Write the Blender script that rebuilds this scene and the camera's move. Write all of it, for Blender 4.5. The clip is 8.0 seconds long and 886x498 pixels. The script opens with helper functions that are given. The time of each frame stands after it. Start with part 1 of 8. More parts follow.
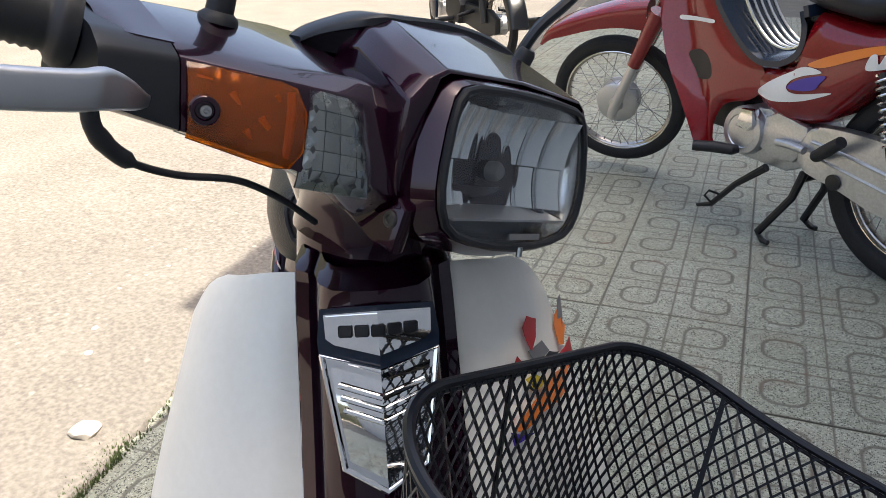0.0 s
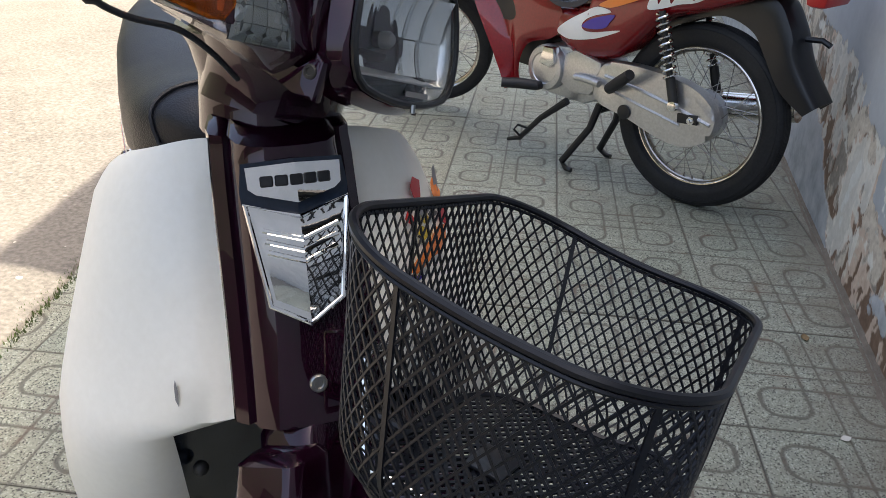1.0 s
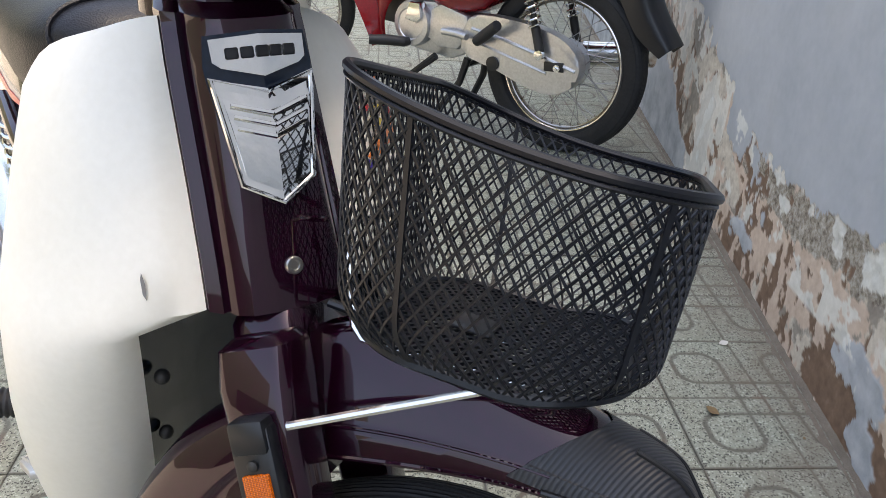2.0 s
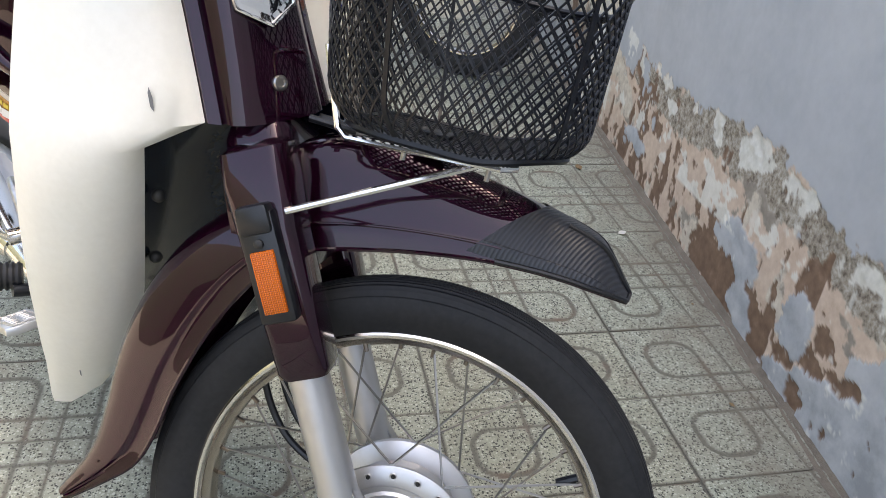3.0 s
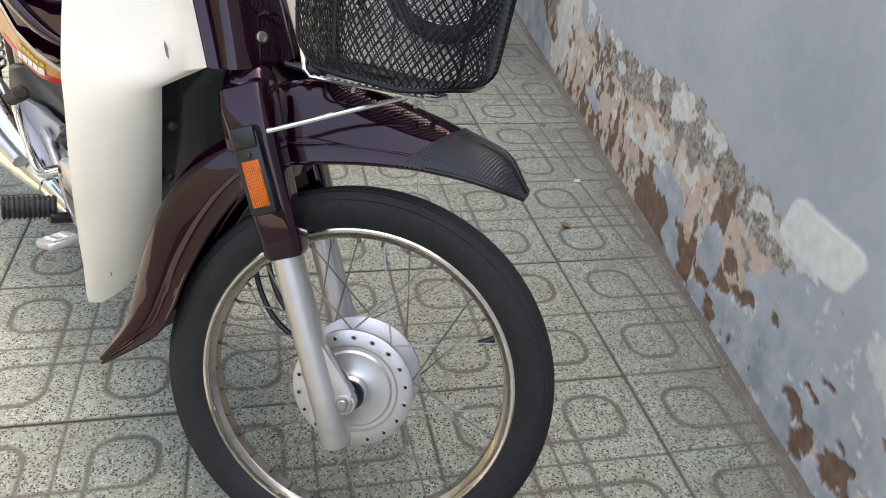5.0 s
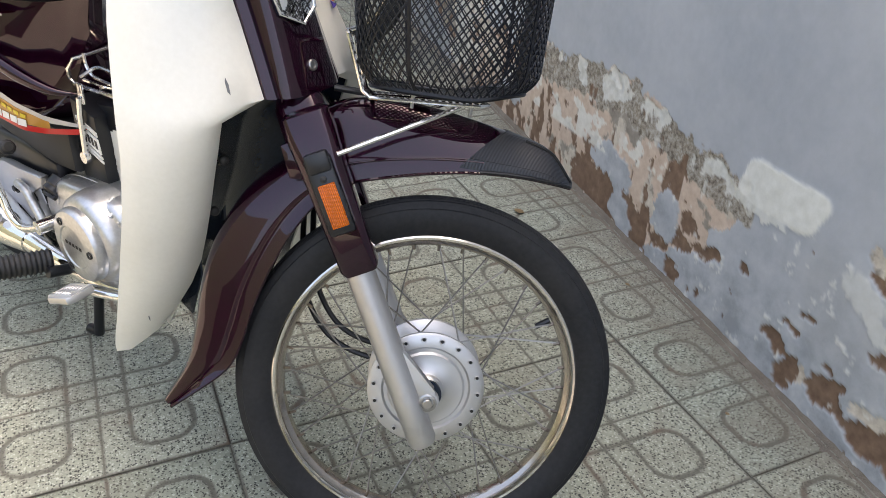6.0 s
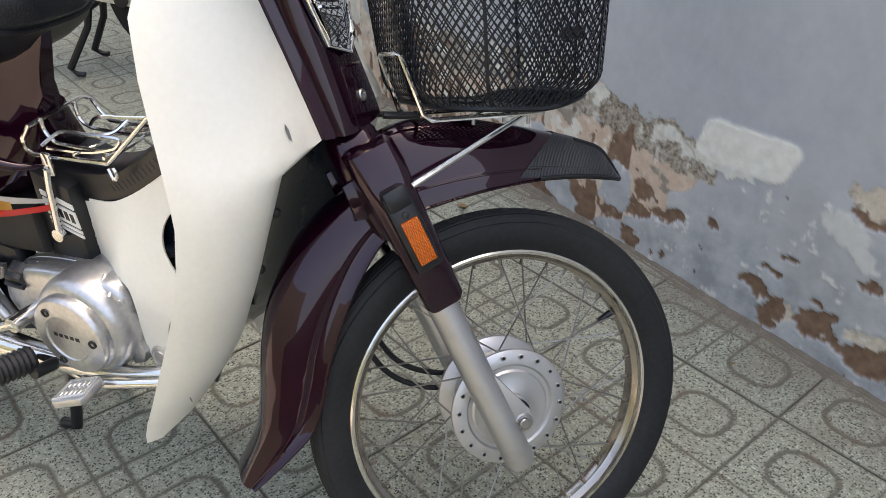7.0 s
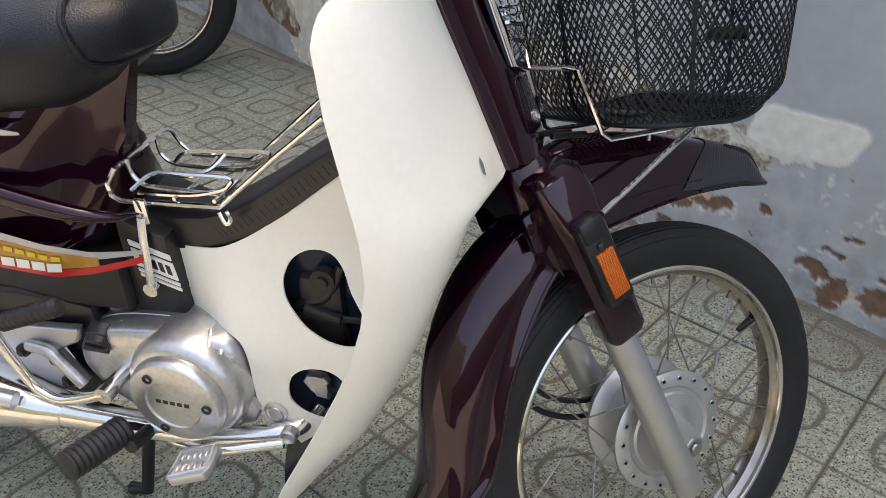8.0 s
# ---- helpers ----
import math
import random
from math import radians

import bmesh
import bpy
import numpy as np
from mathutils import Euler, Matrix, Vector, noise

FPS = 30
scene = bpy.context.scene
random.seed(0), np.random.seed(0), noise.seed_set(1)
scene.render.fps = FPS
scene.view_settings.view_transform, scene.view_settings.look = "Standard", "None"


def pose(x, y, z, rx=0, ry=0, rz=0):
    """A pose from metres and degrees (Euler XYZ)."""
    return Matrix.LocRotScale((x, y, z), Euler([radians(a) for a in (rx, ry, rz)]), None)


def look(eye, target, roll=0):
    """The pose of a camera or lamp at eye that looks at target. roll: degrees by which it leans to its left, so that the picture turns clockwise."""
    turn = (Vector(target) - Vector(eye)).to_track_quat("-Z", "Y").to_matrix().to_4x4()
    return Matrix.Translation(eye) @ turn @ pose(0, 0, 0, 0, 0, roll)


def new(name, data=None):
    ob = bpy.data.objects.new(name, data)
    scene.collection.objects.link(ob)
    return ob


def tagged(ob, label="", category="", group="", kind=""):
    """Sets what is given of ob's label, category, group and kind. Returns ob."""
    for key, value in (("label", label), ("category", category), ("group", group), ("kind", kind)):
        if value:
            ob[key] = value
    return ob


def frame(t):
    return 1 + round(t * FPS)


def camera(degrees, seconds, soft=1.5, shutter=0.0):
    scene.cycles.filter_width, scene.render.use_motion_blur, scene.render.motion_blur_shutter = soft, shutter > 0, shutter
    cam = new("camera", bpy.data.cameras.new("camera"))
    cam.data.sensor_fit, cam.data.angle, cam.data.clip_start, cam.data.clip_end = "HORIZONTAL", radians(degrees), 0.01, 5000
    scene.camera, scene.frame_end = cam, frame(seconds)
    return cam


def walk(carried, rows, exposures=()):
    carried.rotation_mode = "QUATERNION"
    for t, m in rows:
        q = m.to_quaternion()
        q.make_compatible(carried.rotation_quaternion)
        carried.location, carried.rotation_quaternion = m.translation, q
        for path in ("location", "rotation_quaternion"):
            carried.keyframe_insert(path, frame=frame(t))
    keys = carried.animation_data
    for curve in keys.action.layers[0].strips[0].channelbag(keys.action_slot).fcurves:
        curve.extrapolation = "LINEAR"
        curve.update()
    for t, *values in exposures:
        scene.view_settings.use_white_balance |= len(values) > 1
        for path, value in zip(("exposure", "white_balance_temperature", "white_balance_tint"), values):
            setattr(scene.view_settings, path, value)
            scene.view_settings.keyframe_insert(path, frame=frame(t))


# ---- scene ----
cam = camera(59.1, 8.0, 0.35)
PATH = [
    (0, (0.125, -0.131, 1.1), (-0.798, 1.446, 0.287), -1.3),
    (0.5, (0.122, -0.177, 1.091), (-0.645, 1.457, 0.229), -0.2),
    (1, (0.107, -0.259, 1.064), (-0.351, 1.464, 0.158), 2.1),
    (1.2, (0.108, -0.283, 1.053), (-0.285, 1.457, 0.149), 2.6),
    (2.3, (0.002, -0.367, 0.975), (0.048, 1.393, 0.026), 3.9),
    (2.5, (-0.006, -0.419, 0.971), (0.12, 1.332, 0.013), 4.5),
    (3, (-0.018, -0.492, 0.932), (0.154, 1.222, -0.083), 5.8),
    (3.5, (-0.001, -0.519, 0.919), (0.23, 1.176, -0.117), 6.6),
    (4, (0.019, -0.574, 0.922), (0.247, 1.129, -0.102), 5.8),
    (4.5, (0.05, -0.646, 0.942), (0.253, 1.054, -0.092), 5.8),
    (4.7, (0.054, -0.697, 0.966), (0.192, 0.991, -0.098), 5.5),
    (5.8, (-0.167, -0.78, 1.021), (0.293, 0.856, -0.033), 3.9),
    (6, (-0.229, -0.759, 1.014), (0.284, 0.864, -0.035), 3.3),
    (6.5, (-0.355, -0.657, 1.011), (0.248, 0.92, -0.061), 0.1),
    (7, (-0.48, -0.584, 1.019), (0.404, 0.86, -0.046), 0.0),
    (7.5, (-0.595, -0.477, 1.033), (0.327, 0.956, -0.015), -1.1),
    (8, (-0.666, -0.327, 1.025), (0.388, 0.965, -0.081), -0.3),
]
EXPO = [(0.0, 1.90, 7000, 8), (1.2, 2.01, 7200, 8), (2.4, 2.64, 7600, 8), (5.8, 2.54, 7800, 8), (8.0, 2.24, 7850, 8)]
walk(cam, [(t, look(eye, target, roll)) for t, eye, target, roll in PATH], exposures=EXPO)

# ---------------------------------------------------------------- light
SUN_ELEV, SUN_AZ = 62.0, 0.0      # the sun stands behind the wall, on the +x side
world = bpy.data.worlds.new("sky")
world.use_nodes = True
scene.world = world
wn = world.node_tree
sky = wn.nodes.new("ShaderNodeTexSky")
sky.sky_type, sky.sun_disc = "NISHITA", False
sky.dust_density, sky.air_density = 6.0, 0.8
sky.sun_elevation, sky.sun_rotation = radians(SUN_ELEV), radians(90 - SUN_AZ)
wn.links.new(sky.outputs[0], wn.nodes["Background"].inputs[0])
wn.nodes["Background"].inputs[1].default_value = 0.15
sun_data = bpy.data.lights.new("sun", "SUN")
sun_data.energy, sun_data.angle, sun_data.color = 3.0, radians(0.5), (1.0, 0.95, 0.88)
sun = new("sun", sun_data)
sd = Vector((math.cos(radians(SUN_ELEV)) * math.cos(radians(SUN_AZ)), math.cos(radians(SUN_ELEV)) * math.sin(radians(SUN_AZ)), math.sin(radians(SUN_ELEV))))
sun.matrix_world = look(sd * 20, (0, 0, 0))


# ---------------------------------------------------------------- materials
def base_mat(name, color, rough=0.5, metal=0.0, coat=0.0):
    m = bpy.data.materials.new(name)
    m.use_nodes = True
    p = m.node_tree.nodes["Principled BSDF"]
    p.inputs["Base Color"].default_value = (*color, 1)
    p.inputs["Roughness"].default_value = rough
    p.inputs["Metallic"].default_value = metal
    p.inputs["Coat Weight"].default_value = coat
    p.inputs["Coat Roughness"].default_value = 0.025
    return m, m.node_tree, p


def coords(nt, scale=1.0, kind="Object"):
    c = nt.nodes.new("ShaderNodeTexCoord")
    mp = nt.nodes.new("ShaderNodeMapping")
    mp.inputs["Scale"].default_value = (scale, scale, scale) if not isinstance(scale, tuple) else scale
    nt.links.new(c.outputs[kind], mp.inputs["Vector"])
    return mp.outputs["Vector"]


def noise_tex(nt, vec, scale, detail=4.0, rough=0.55):
    n = nt.nodes.new("ShaderNodeTexNoise")
    n.inputs["Scale"].default_value, n.inputs["Detail"].default_value, n.inputs["Roughness"].default_value = scale, detail, rough
    nt.links.new(vec, n.inputs["Vector"])
    return n.outputs["Fac"]


def ramp(nt, fac, stops):
    r = nt.nodes.new("ShaderNodeValToRGB")
    while len(r.color_ramp.elements) < len(stops):
        r.color_ramp.elements.new(0.5)
    for e, (pos, col) in zip(r.color_ramp.elements, stops):
        e.position, e.color = pos, (*col, 1) if len(col) == 3 else col
    nt.links.new(fac, r.inputs["Fac"])
    return r.outputs["Color"]


def mix(nt, fac, a, b, blend="MIX"):
    n = nt.nodes.new("ShaderNodeMix")
    n.data_type, n.blend_type = "RGBA", blend
    for sock, v in ((n.inputs["Factor"], fac), (n.inputs["A"], a), (n.inputs["B"], b)):
        if isinstance(v, (int, float)):
            sock.default_value = v
        elif isinstance(v, tuple):
            sock.default_value = (*v, 1)
        else:
            nt.links.new(v, sock)
    return n.outputs["Result"]


def maths(nt, op, a, b=0.0, c=0.0):
    n = nt.nodes.new("ShaderNodeMath")
    n.operation = op
    for sock, v in zip(n.inputs, (a, b, c)):
        if isinstance(v, (int, float)):
            sock.default_value = v
        else:
            nt.links.new(v, sock)
    return n.outputs[0]


def bump(nt, p, height, strength=0.3, dist=0.002):
    b = nt.nodes.new("ShaderNodeBump")
    b.inputs["Strength"].default_value, b.inputs["Distance"].default_value = strength, dist
    nt.links.new(height, b.inputs["Height"])
    nt.links.new(b.outputs["Normal"], p.inputs["Normal"])


def paint_mat(name, color, rough=0.3, metal=0.0, coat=0.8, dust=(0.35, 0.32, 0.28), dusty=0.05, wear=0.05, spec=0.5):
    """Lacquered or moulded surface with a film of dust and uneven gloss."""
    m, nt, p = base_mat(name, color, rough, metal, coat)
    p.inputs["Specular IOR Level"].default_value = spec
    v = coords(nt)
    big = noise_tex(nt, v, 9.0, 5.0)
    fine = noise_tex(nt, v, 140.0, 3.0)
    film = maths(nt, "MULTIPLY", ramp(nt, big, [(0.45, (0, 0, 0)), (0.8, (1, 1, 1))]), dusty)
    var = mix(nt, wear, color, ramp(nt, fine, [(0.3, tuple(c * 0.5 for c in color)), (0.7, tuple(min(1, c * 1.5) for c in color))]))
    nt.links.new(mix(nt, film, var, dust), p.inputs["Base Color"])
    r = maths(nt, "MULTIPLY_ADD", big, 0.18, rough - 0.09)
    nt.links.new(r, p.inputs["Roughness"])
    bump(nt, p, fine, 0.04, 0.0005)
    return m


def metal_mat(name, color, rough, stain=(0.12, 0.09, 0.06), stained=0.25, spread=0.3):
    m, nt, p = base_mat(name, color, rough, 1.0)
    v = coords(nt)
    big = noise_tex(nt, v, 22.0, 6.0)
    fine = noise_tex(nt, v, 260.0, 2.0)
    f = maths(nt, "MULTIPLY", ramp(nt, big, [(0.55, (0, 0, 0)), (0.85, (1, 1, 1))]), stained)
    nt.links.new(mix(nt, f, color, stain), p.inputs["Base Color"])
    nt.links.new(maths(nt, "MULTIPLY_ADD", big, spread, max(0.0, rough - 0.13)), p.inputs["Roughness"])
    bump(nt, p, fine, 0.05, 0.0004)
    return m


PURPLE = paint_mat("aubergine_lacquer", (0.0185, 0.0011, 0.0104), 0.22, 0.50, 0.90, (0.14, 0.11, 0.10), 0.005, 0.4, 0.10)
WHITE = paint_mat("ivory_plastic", (0.86, 0.84, 0.76), 0.38, 0.0, 0.15, (0.45, 0.38, 0.25), 0.10, 0.05)
BLACK = paint_mat("black_plastic", (0.006, 0.007, 0.010), 0.34, 0.0, 0.0, (0.2, 0.19, 0.17), 0.03, 0.3)
NAVY = paint_mat("dark_inner_plastic", (0.010, 0.018, 0.034), 0.16, 0.0, 0.1, (0.2, 0.19, 0.17), 0.005, 0.3, 0.35)
CHROME = metal_mat("chrome", (0.80, 0.79, 0.77), 0.12, (0.25, 0.2, 0.14), 0.3)
RIM_CHROME = metal_mat("worn_rim_chrome", (0.74, 0.71, 0.67), 0.12, (0.10, 0.065, 0.04), 0.5)
NUT_STEEL = metal_mat("dull_steel", (0.42, 0.41, 0.40), 0.3, (0.15, 0.12, 0.1), 0.4)
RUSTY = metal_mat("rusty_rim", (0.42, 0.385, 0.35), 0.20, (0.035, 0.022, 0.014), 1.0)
SILVER = metal_mat("silver_paint", (0.62, 0.62, 0.63), 0.42, (0.3, 0.28, 0.25), 0.3)
ALU = paint_mat("cast_aluminium", (0.56, 0.565, 0.575), 0.34, 0.88, 0.0, (0.3, 0.28, 0.25), 0.07, 0.2)
RED = paint_mat("red_lacquer", (0.20, 0.0042, 0.0075), 0.22, 0.0, 1.0, (0.35, 0.25, 0.22), 0.03, 0.3, 0.2)
ORANGE_DECAL = paint_mat("orange_decal", (0.75, 0.20, 0.03), 0.35, 0, 0.3)
SILVER_DECAL = paint_mat("silver_decal", (0.45, 0.44, 0.43), 0.35, 0.3, 0.3)
GOLD_DECAL = paint_mat("gold_decal", (0.42, 0.20, 0.03), 0.35, 0.1, 0.3)
RED_DECAL = paint_mat("red_decal", (0.50, 0.015, 0.015), 0.35, 0, 0.3)
WHITE_DECAL = paint_mat("white_decal", (0.75, 0.74, 0.70), 0.4, 0, 0.2)
VIOLET_DECAL = paint_mat("violet_decal", (0.045, 0.02, 0.30), 0.4, 0, 0.2)
YELLOW_DECAL = paint_mat("yellow_decal", (0.62, 0.45, 0.02), 0.4, 0, 0.2)
GREY_DECAL = paint_mat("grey_decal", (0.16, 0.16, 0.165), 0.4, 0, 0.2)
RUBBER = paint_mat("rubber", (0.009, 0.010, 0.013), 0.55, 0, 0, (0.30, 0.27, 0.23), 0.03, 0.4)
TYRE = paint_mat("tyre_rubber", (0.0135, 0.0145, 0.0170), 0.56, 0, 0, (0.22, 0.21, 0.19), 0.05, 0.5, 0.3)
WIRE = paint_mat("black_coated_wire", (0.004, 0.005, 0.009), 0.34, 0, 0.0, (0.2, 0.19, 0.18), 0.02, 0.2, 0.35)


def vinyl_mat():
    m, nt, p = base_mat("black_vinyl", (0.008, 0.009, 0.013), 0.42)
    v = coords(nt)
    vo = nt.nodes.new("ShaderNodeTexVoronoi")
    vo.inputs["Scale"].default_value = 420.0
    nt.links.new(v, vo.inputs["Vector"])
    big = noise_tex(nt, v, 7.0, 5.0)
    nt.links.new(maths(nt, "MULTIPLY_ADD", big, 0.25, 0.30), p.inputs["Roughness"])
    nt.links.new(mix(nt, big, (0.005, 0.006, 0.010), (0.012, 0.013, 0.018)), p.inputs["Base Color"])
    p.inputs["Specular IOR Level"].default_value = 0.36
    bump(nt, p, vo.outputs["Distance"], 0.35, 0.0012)
    return m


VINYL = vinyl_mat()


def carbon_mat():
    m, nt, p = base_mat("ribbed_dark_sticker", (0.02, 0.022, 0.026), 0.38)
    v = coords(nt)
    w = nt.nodes.new("ShaderNodeTexWave")
    w.inputs["Scale"].default_value, w.inputs["Distortion"].default_value = 95.0, 0.4
    nt.links.new(v, w.inputs["Vector"])
    nt.links.new(mix(nt, w.outputs["Fac"], (0.012, 0.013, 0.017), (0.030, 0.032, 0.040)), p.inputs["Base Color"])
    bump(nt, p, w.outputs["Fac"], 0.35, 0.001)
    return m


CARBON = carbon_mat()


def lens_mat(name, color, cells, transmission=0.35):
    m, nt, p = base_mat(name, color, 0.12)
    p.inputs["Transmission Weight"].default_value = transmission
    p.inputs["IOR"].default_value = 1.49
    v = coords(nt, cells)
    ch = nt.nodes.new("ShaderNodeTexVoronoi")
    ch.inputs["Scale"].default_value, ch.inputs["Randomness"].default_value = 1.0, 0.0
    nt.links.new(v, ch.inputs["Vector"])
    n = noise_tex(nt, coords(nt), 30.0, 4.0)
    cell = ramp(nt, ch.outputs["Distance"], [(0.25, (1, 1, 1)), (0.62, (0.45, 0.40, 0.40))])
    col = mix(nt, n, tuple(c * 0.7 for c in color), tuple(min(1.0, c * 1.3) for c in color))
    nt.links.new(mix(nt, 0.9 if transmission < 0.3 else 0.0, col, cell, "MULTIPLY"), p.inputs["Base Color"])
    bump(nt, p, ch.outputs["Distance"], 0.5, 0.002)
    return m


AMBER = lens_mat("amber_lens", (0.90, 0.21, 0.008), 110.0, 0.88)
REFLECT = lens_mat("amber_reflector", (0.95, 0.17, 0.004), 640.0, 0.15)


def glass_mat():
    m, nt, p = base_mat("headlight_glass", (0.95, 0.97, 0.97), 0.02)
    clear, gloss = nt.nodes.new("ShaderNodeBsdfTransparent"), nt.nodes.new("ShaderNodeBsdfGlossy")
    clear.inputs["Color"].default_value = (0.95, 0.96, 0.96, 1)
    gloss.inputs["Roughness"].default_value = 0.03
    fres, blend = nt.nodes.new("ShaderNodeLayerWeight"), nt.nodes.new("ShaderNodeMixShader")
    fres.inputs["Blend"].default_value = 0.5
    shine = maths(nt, "MULTIPLY_ADD", maths(nt, "POWER", fres.outputs["Facing"], 4.0), 0.6, 0.035)
    out = next(n for n in nt.nodes if n.type == "OUTPUT_MATERIAL")
    nt.links.new(shine, blend.inputs[0])
    nt.links.new(clear.outputs[0], blend.inputs[1])
    nt.links.new(gloss.outputs[0], blend.inputs[2])
    nt.links.new(blend.outputs[0], out.inputs["Surface"])
    nt.nodes.remove(p)
    return m


GLASS = glass_mat()


def tile_mat():
    """Terrazzo: dark and light chips in grey cement, with dirt in the grooves."""
    m, nt, p = base_mat("terrazzo", (0.4, 0.41, 0.37), 0.6)
    v = coords(nt)
    info = nt.nodes.new("ShaderNodeObjectInfo")
    off = nt.nodes.new("ShaderNodeVectorMath")
    off.operation = "ADD"
    comb = nt.nodes.new("ShaderNodeCombineXYZ")
    nt.links.new(maths(nt, "MULTIPLY", info.outputs["Random"], 37.0), comb.inputs[0])
    nt.links.new(maths(nt, "MULTIPLY", info.outputs["Random"], 91.0), comb.inputs[1])
    nt.links.new(v, off.inputs[0])
    nt.links.new(comb.outputs[0], off.inputs[1])
    v2 = off.outputs[0]
    vo = nt.nodes.new("ShaderNodeTexVoronoi")
    vo.inputs["Scale"].default_value = 250.0
    warp = nt.nodes.new("ShaderNodeVectorMath")
    warp.operation = "ADD"
    nz = nt.nodes.new("ShaderNodeTexNoise")
    nz.inputs["Scale"].default_value = 180.0
    nt.links.new(v2, nz.inputs["Vector"])
    sc = nt.nodes.new("ShaderNodeVectorMath")
    sc.operation = "SCALE"
    sc.inputs["Scale"].default_value = 0.006
    nt.links.new(nz.outputs["Color"], sc.inputs[0])
    nt.links.new(v2, warp.inputs[0])
    nt.links.new(sc.outputs[0], warp.inputs[1])
    nt.links.new(warp.outputs[0], vo.inputs["Vector"])
    sep = nt.nodes.new("ShaderNodeSeparateColor")
    nt.links.new(vo.outputs["Color"], sep.inputs[0])
    chips = ramp(nt, sep.outputs[0], [(0.0, (0.018, 0.019, 0.018)), (0.31, (0.045, 0.047, 0.044)), (0.37, (0.12, 0.125, 0.11)), (0.45, (0.27, 0.285, 0.25)), (0.65, (0.36, 0.375, 0.33)), (0.95, (0.54, 0.56, 0.51))])
    near = ramp(nt, vo.outputs["Distance"], [(0.42, (1, 1, 1)), (0.55, (0, 0, 0))])
    cement = ramp(nt, noise_tex(nt, v2, 60.0, 4.0), [(0.3, (0.26, 0.27, 0.23)), (0.7, (0.36, 0.38, 0.325))])
    col = mix(nt, near, cement, chips)
    worn = noise_tex(nt, v2, 5.0, 6.0)
    col = mix(nt, maths(nt, "MULTIPLY", ramp(nt, worn, [(0.4, (0, 0, 0)), (0.75, (1, 1, 1))]), 0.40), col, (0.21, 0.195, 0.155))
    tint = ramp(nt, info.outputs["Random"], [(0.0, (0.86, 0.88, 0.80)), (0.5, (1, 1, 0.93)), (1.0, (0.95, 0.92, 0.81))])
    col = mix(nt, 1.0, col, tint, "MULTIPLY")
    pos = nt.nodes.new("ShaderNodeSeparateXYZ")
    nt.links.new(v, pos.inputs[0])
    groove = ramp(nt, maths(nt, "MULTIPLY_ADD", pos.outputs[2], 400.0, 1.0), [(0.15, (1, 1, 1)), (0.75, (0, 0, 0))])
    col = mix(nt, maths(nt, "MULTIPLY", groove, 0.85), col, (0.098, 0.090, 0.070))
    rust = ramp(nt, noise_tex(nt, v2, 9.0, 5.0), [(0.54, (0, 0, 0)), (0.70, (1, 1, 1))])
    col = mix(nt, maths(nt, "MULTIPLY", rust, maths(nt, "MULTIPLY_ADD", groove, 0.45, 0.16)), col, (0.15, 0.085, 0.055))
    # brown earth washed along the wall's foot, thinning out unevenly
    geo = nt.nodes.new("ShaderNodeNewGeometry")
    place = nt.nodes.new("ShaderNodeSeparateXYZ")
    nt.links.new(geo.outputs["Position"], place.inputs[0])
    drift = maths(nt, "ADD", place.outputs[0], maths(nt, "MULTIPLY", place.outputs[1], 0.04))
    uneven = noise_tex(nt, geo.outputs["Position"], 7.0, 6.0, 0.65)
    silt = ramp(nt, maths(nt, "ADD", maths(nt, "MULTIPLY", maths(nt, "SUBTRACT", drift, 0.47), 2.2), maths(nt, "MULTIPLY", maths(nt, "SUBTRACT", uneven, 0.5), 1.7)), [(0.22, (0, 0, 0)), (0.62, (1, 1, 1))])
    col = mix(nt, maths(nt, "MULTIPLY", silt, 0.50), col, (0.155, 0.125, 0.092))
    nt.links.new(col, p.inputs["Base Color"])
    nt.links.new(maths(nt, "MULTIPLY_ADD", worn, 0.4, 0.38), p.inputs["Roughness"])
    bump(nt, p, noise_tex(nt, v2, 320.0, 3.0), 0.12, 0.001)
    return m


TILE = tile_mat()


def ground_mat(name, a, b, c, scale, grit=0.45):
    m, nt, p = base_mat(name, a, 0.85)
    v = coords(nt)
    n1, n2, n3 = noise_tex(nt, v, scale, 8.0, 0.6), noise_tex(nt, v, scale * 30, 5.0), noise_tex(nt, v, scale * 0.25, 4.0)
    col = ramp(nt, n1, [(0.3, a), (0.55, b), (0.75, c)])
    col = mix(nt, grit, col, ramp(nt, n2, [(0.35, tuple(x * 0.6 for x in a)), (0.7, c)]))
    if grit > 0.5:
        vo = nt.nodes.new("ShaderNodeTexVoronoi")
        vo.inputs["Scale"].default_value = 38.0
        nt.links.new(v, vo.inputs["Vector"])
        sep = nt.nodes.new("ShaderNodeSeparateColor")
        nt.links.new(vo.outputs["Color"], sep.inputs[0])
        chip = maths(nt, "MULTIPLY", ramp(nt, sep.outputs[0], [(0.88, (0, 0, 0)), (0.90, (1, 1, 1))]), ramp(nt, vo.outputs["Distance"], [(0.20, (1, 1, 1)), (0.40, (0, 0, 0))]))
        col = mix(nt, maths(nt, "MULTIPLY", chip, 0.32), col, ramp(nt, sep.outputs[1], [(0.4, tuple(x * 0.45 for x in a)), (0.6, tuple(min(1.0, x * 1.7) for x in c))]))
    col = mix(nt, maths(nt, "MULTIPLY", ramp(nt, n3, [(0.45, (0, 0, 0)), (0.7, (1, 1, 1))]), 0.4), col, tuple(x * 0.75 for x in b))
    nt.links.new(col, p.inputs["Base Color"])
    bump(nt, p, mix(nt, 0.5, n1, n2), 0.6, 0.01)
    return m


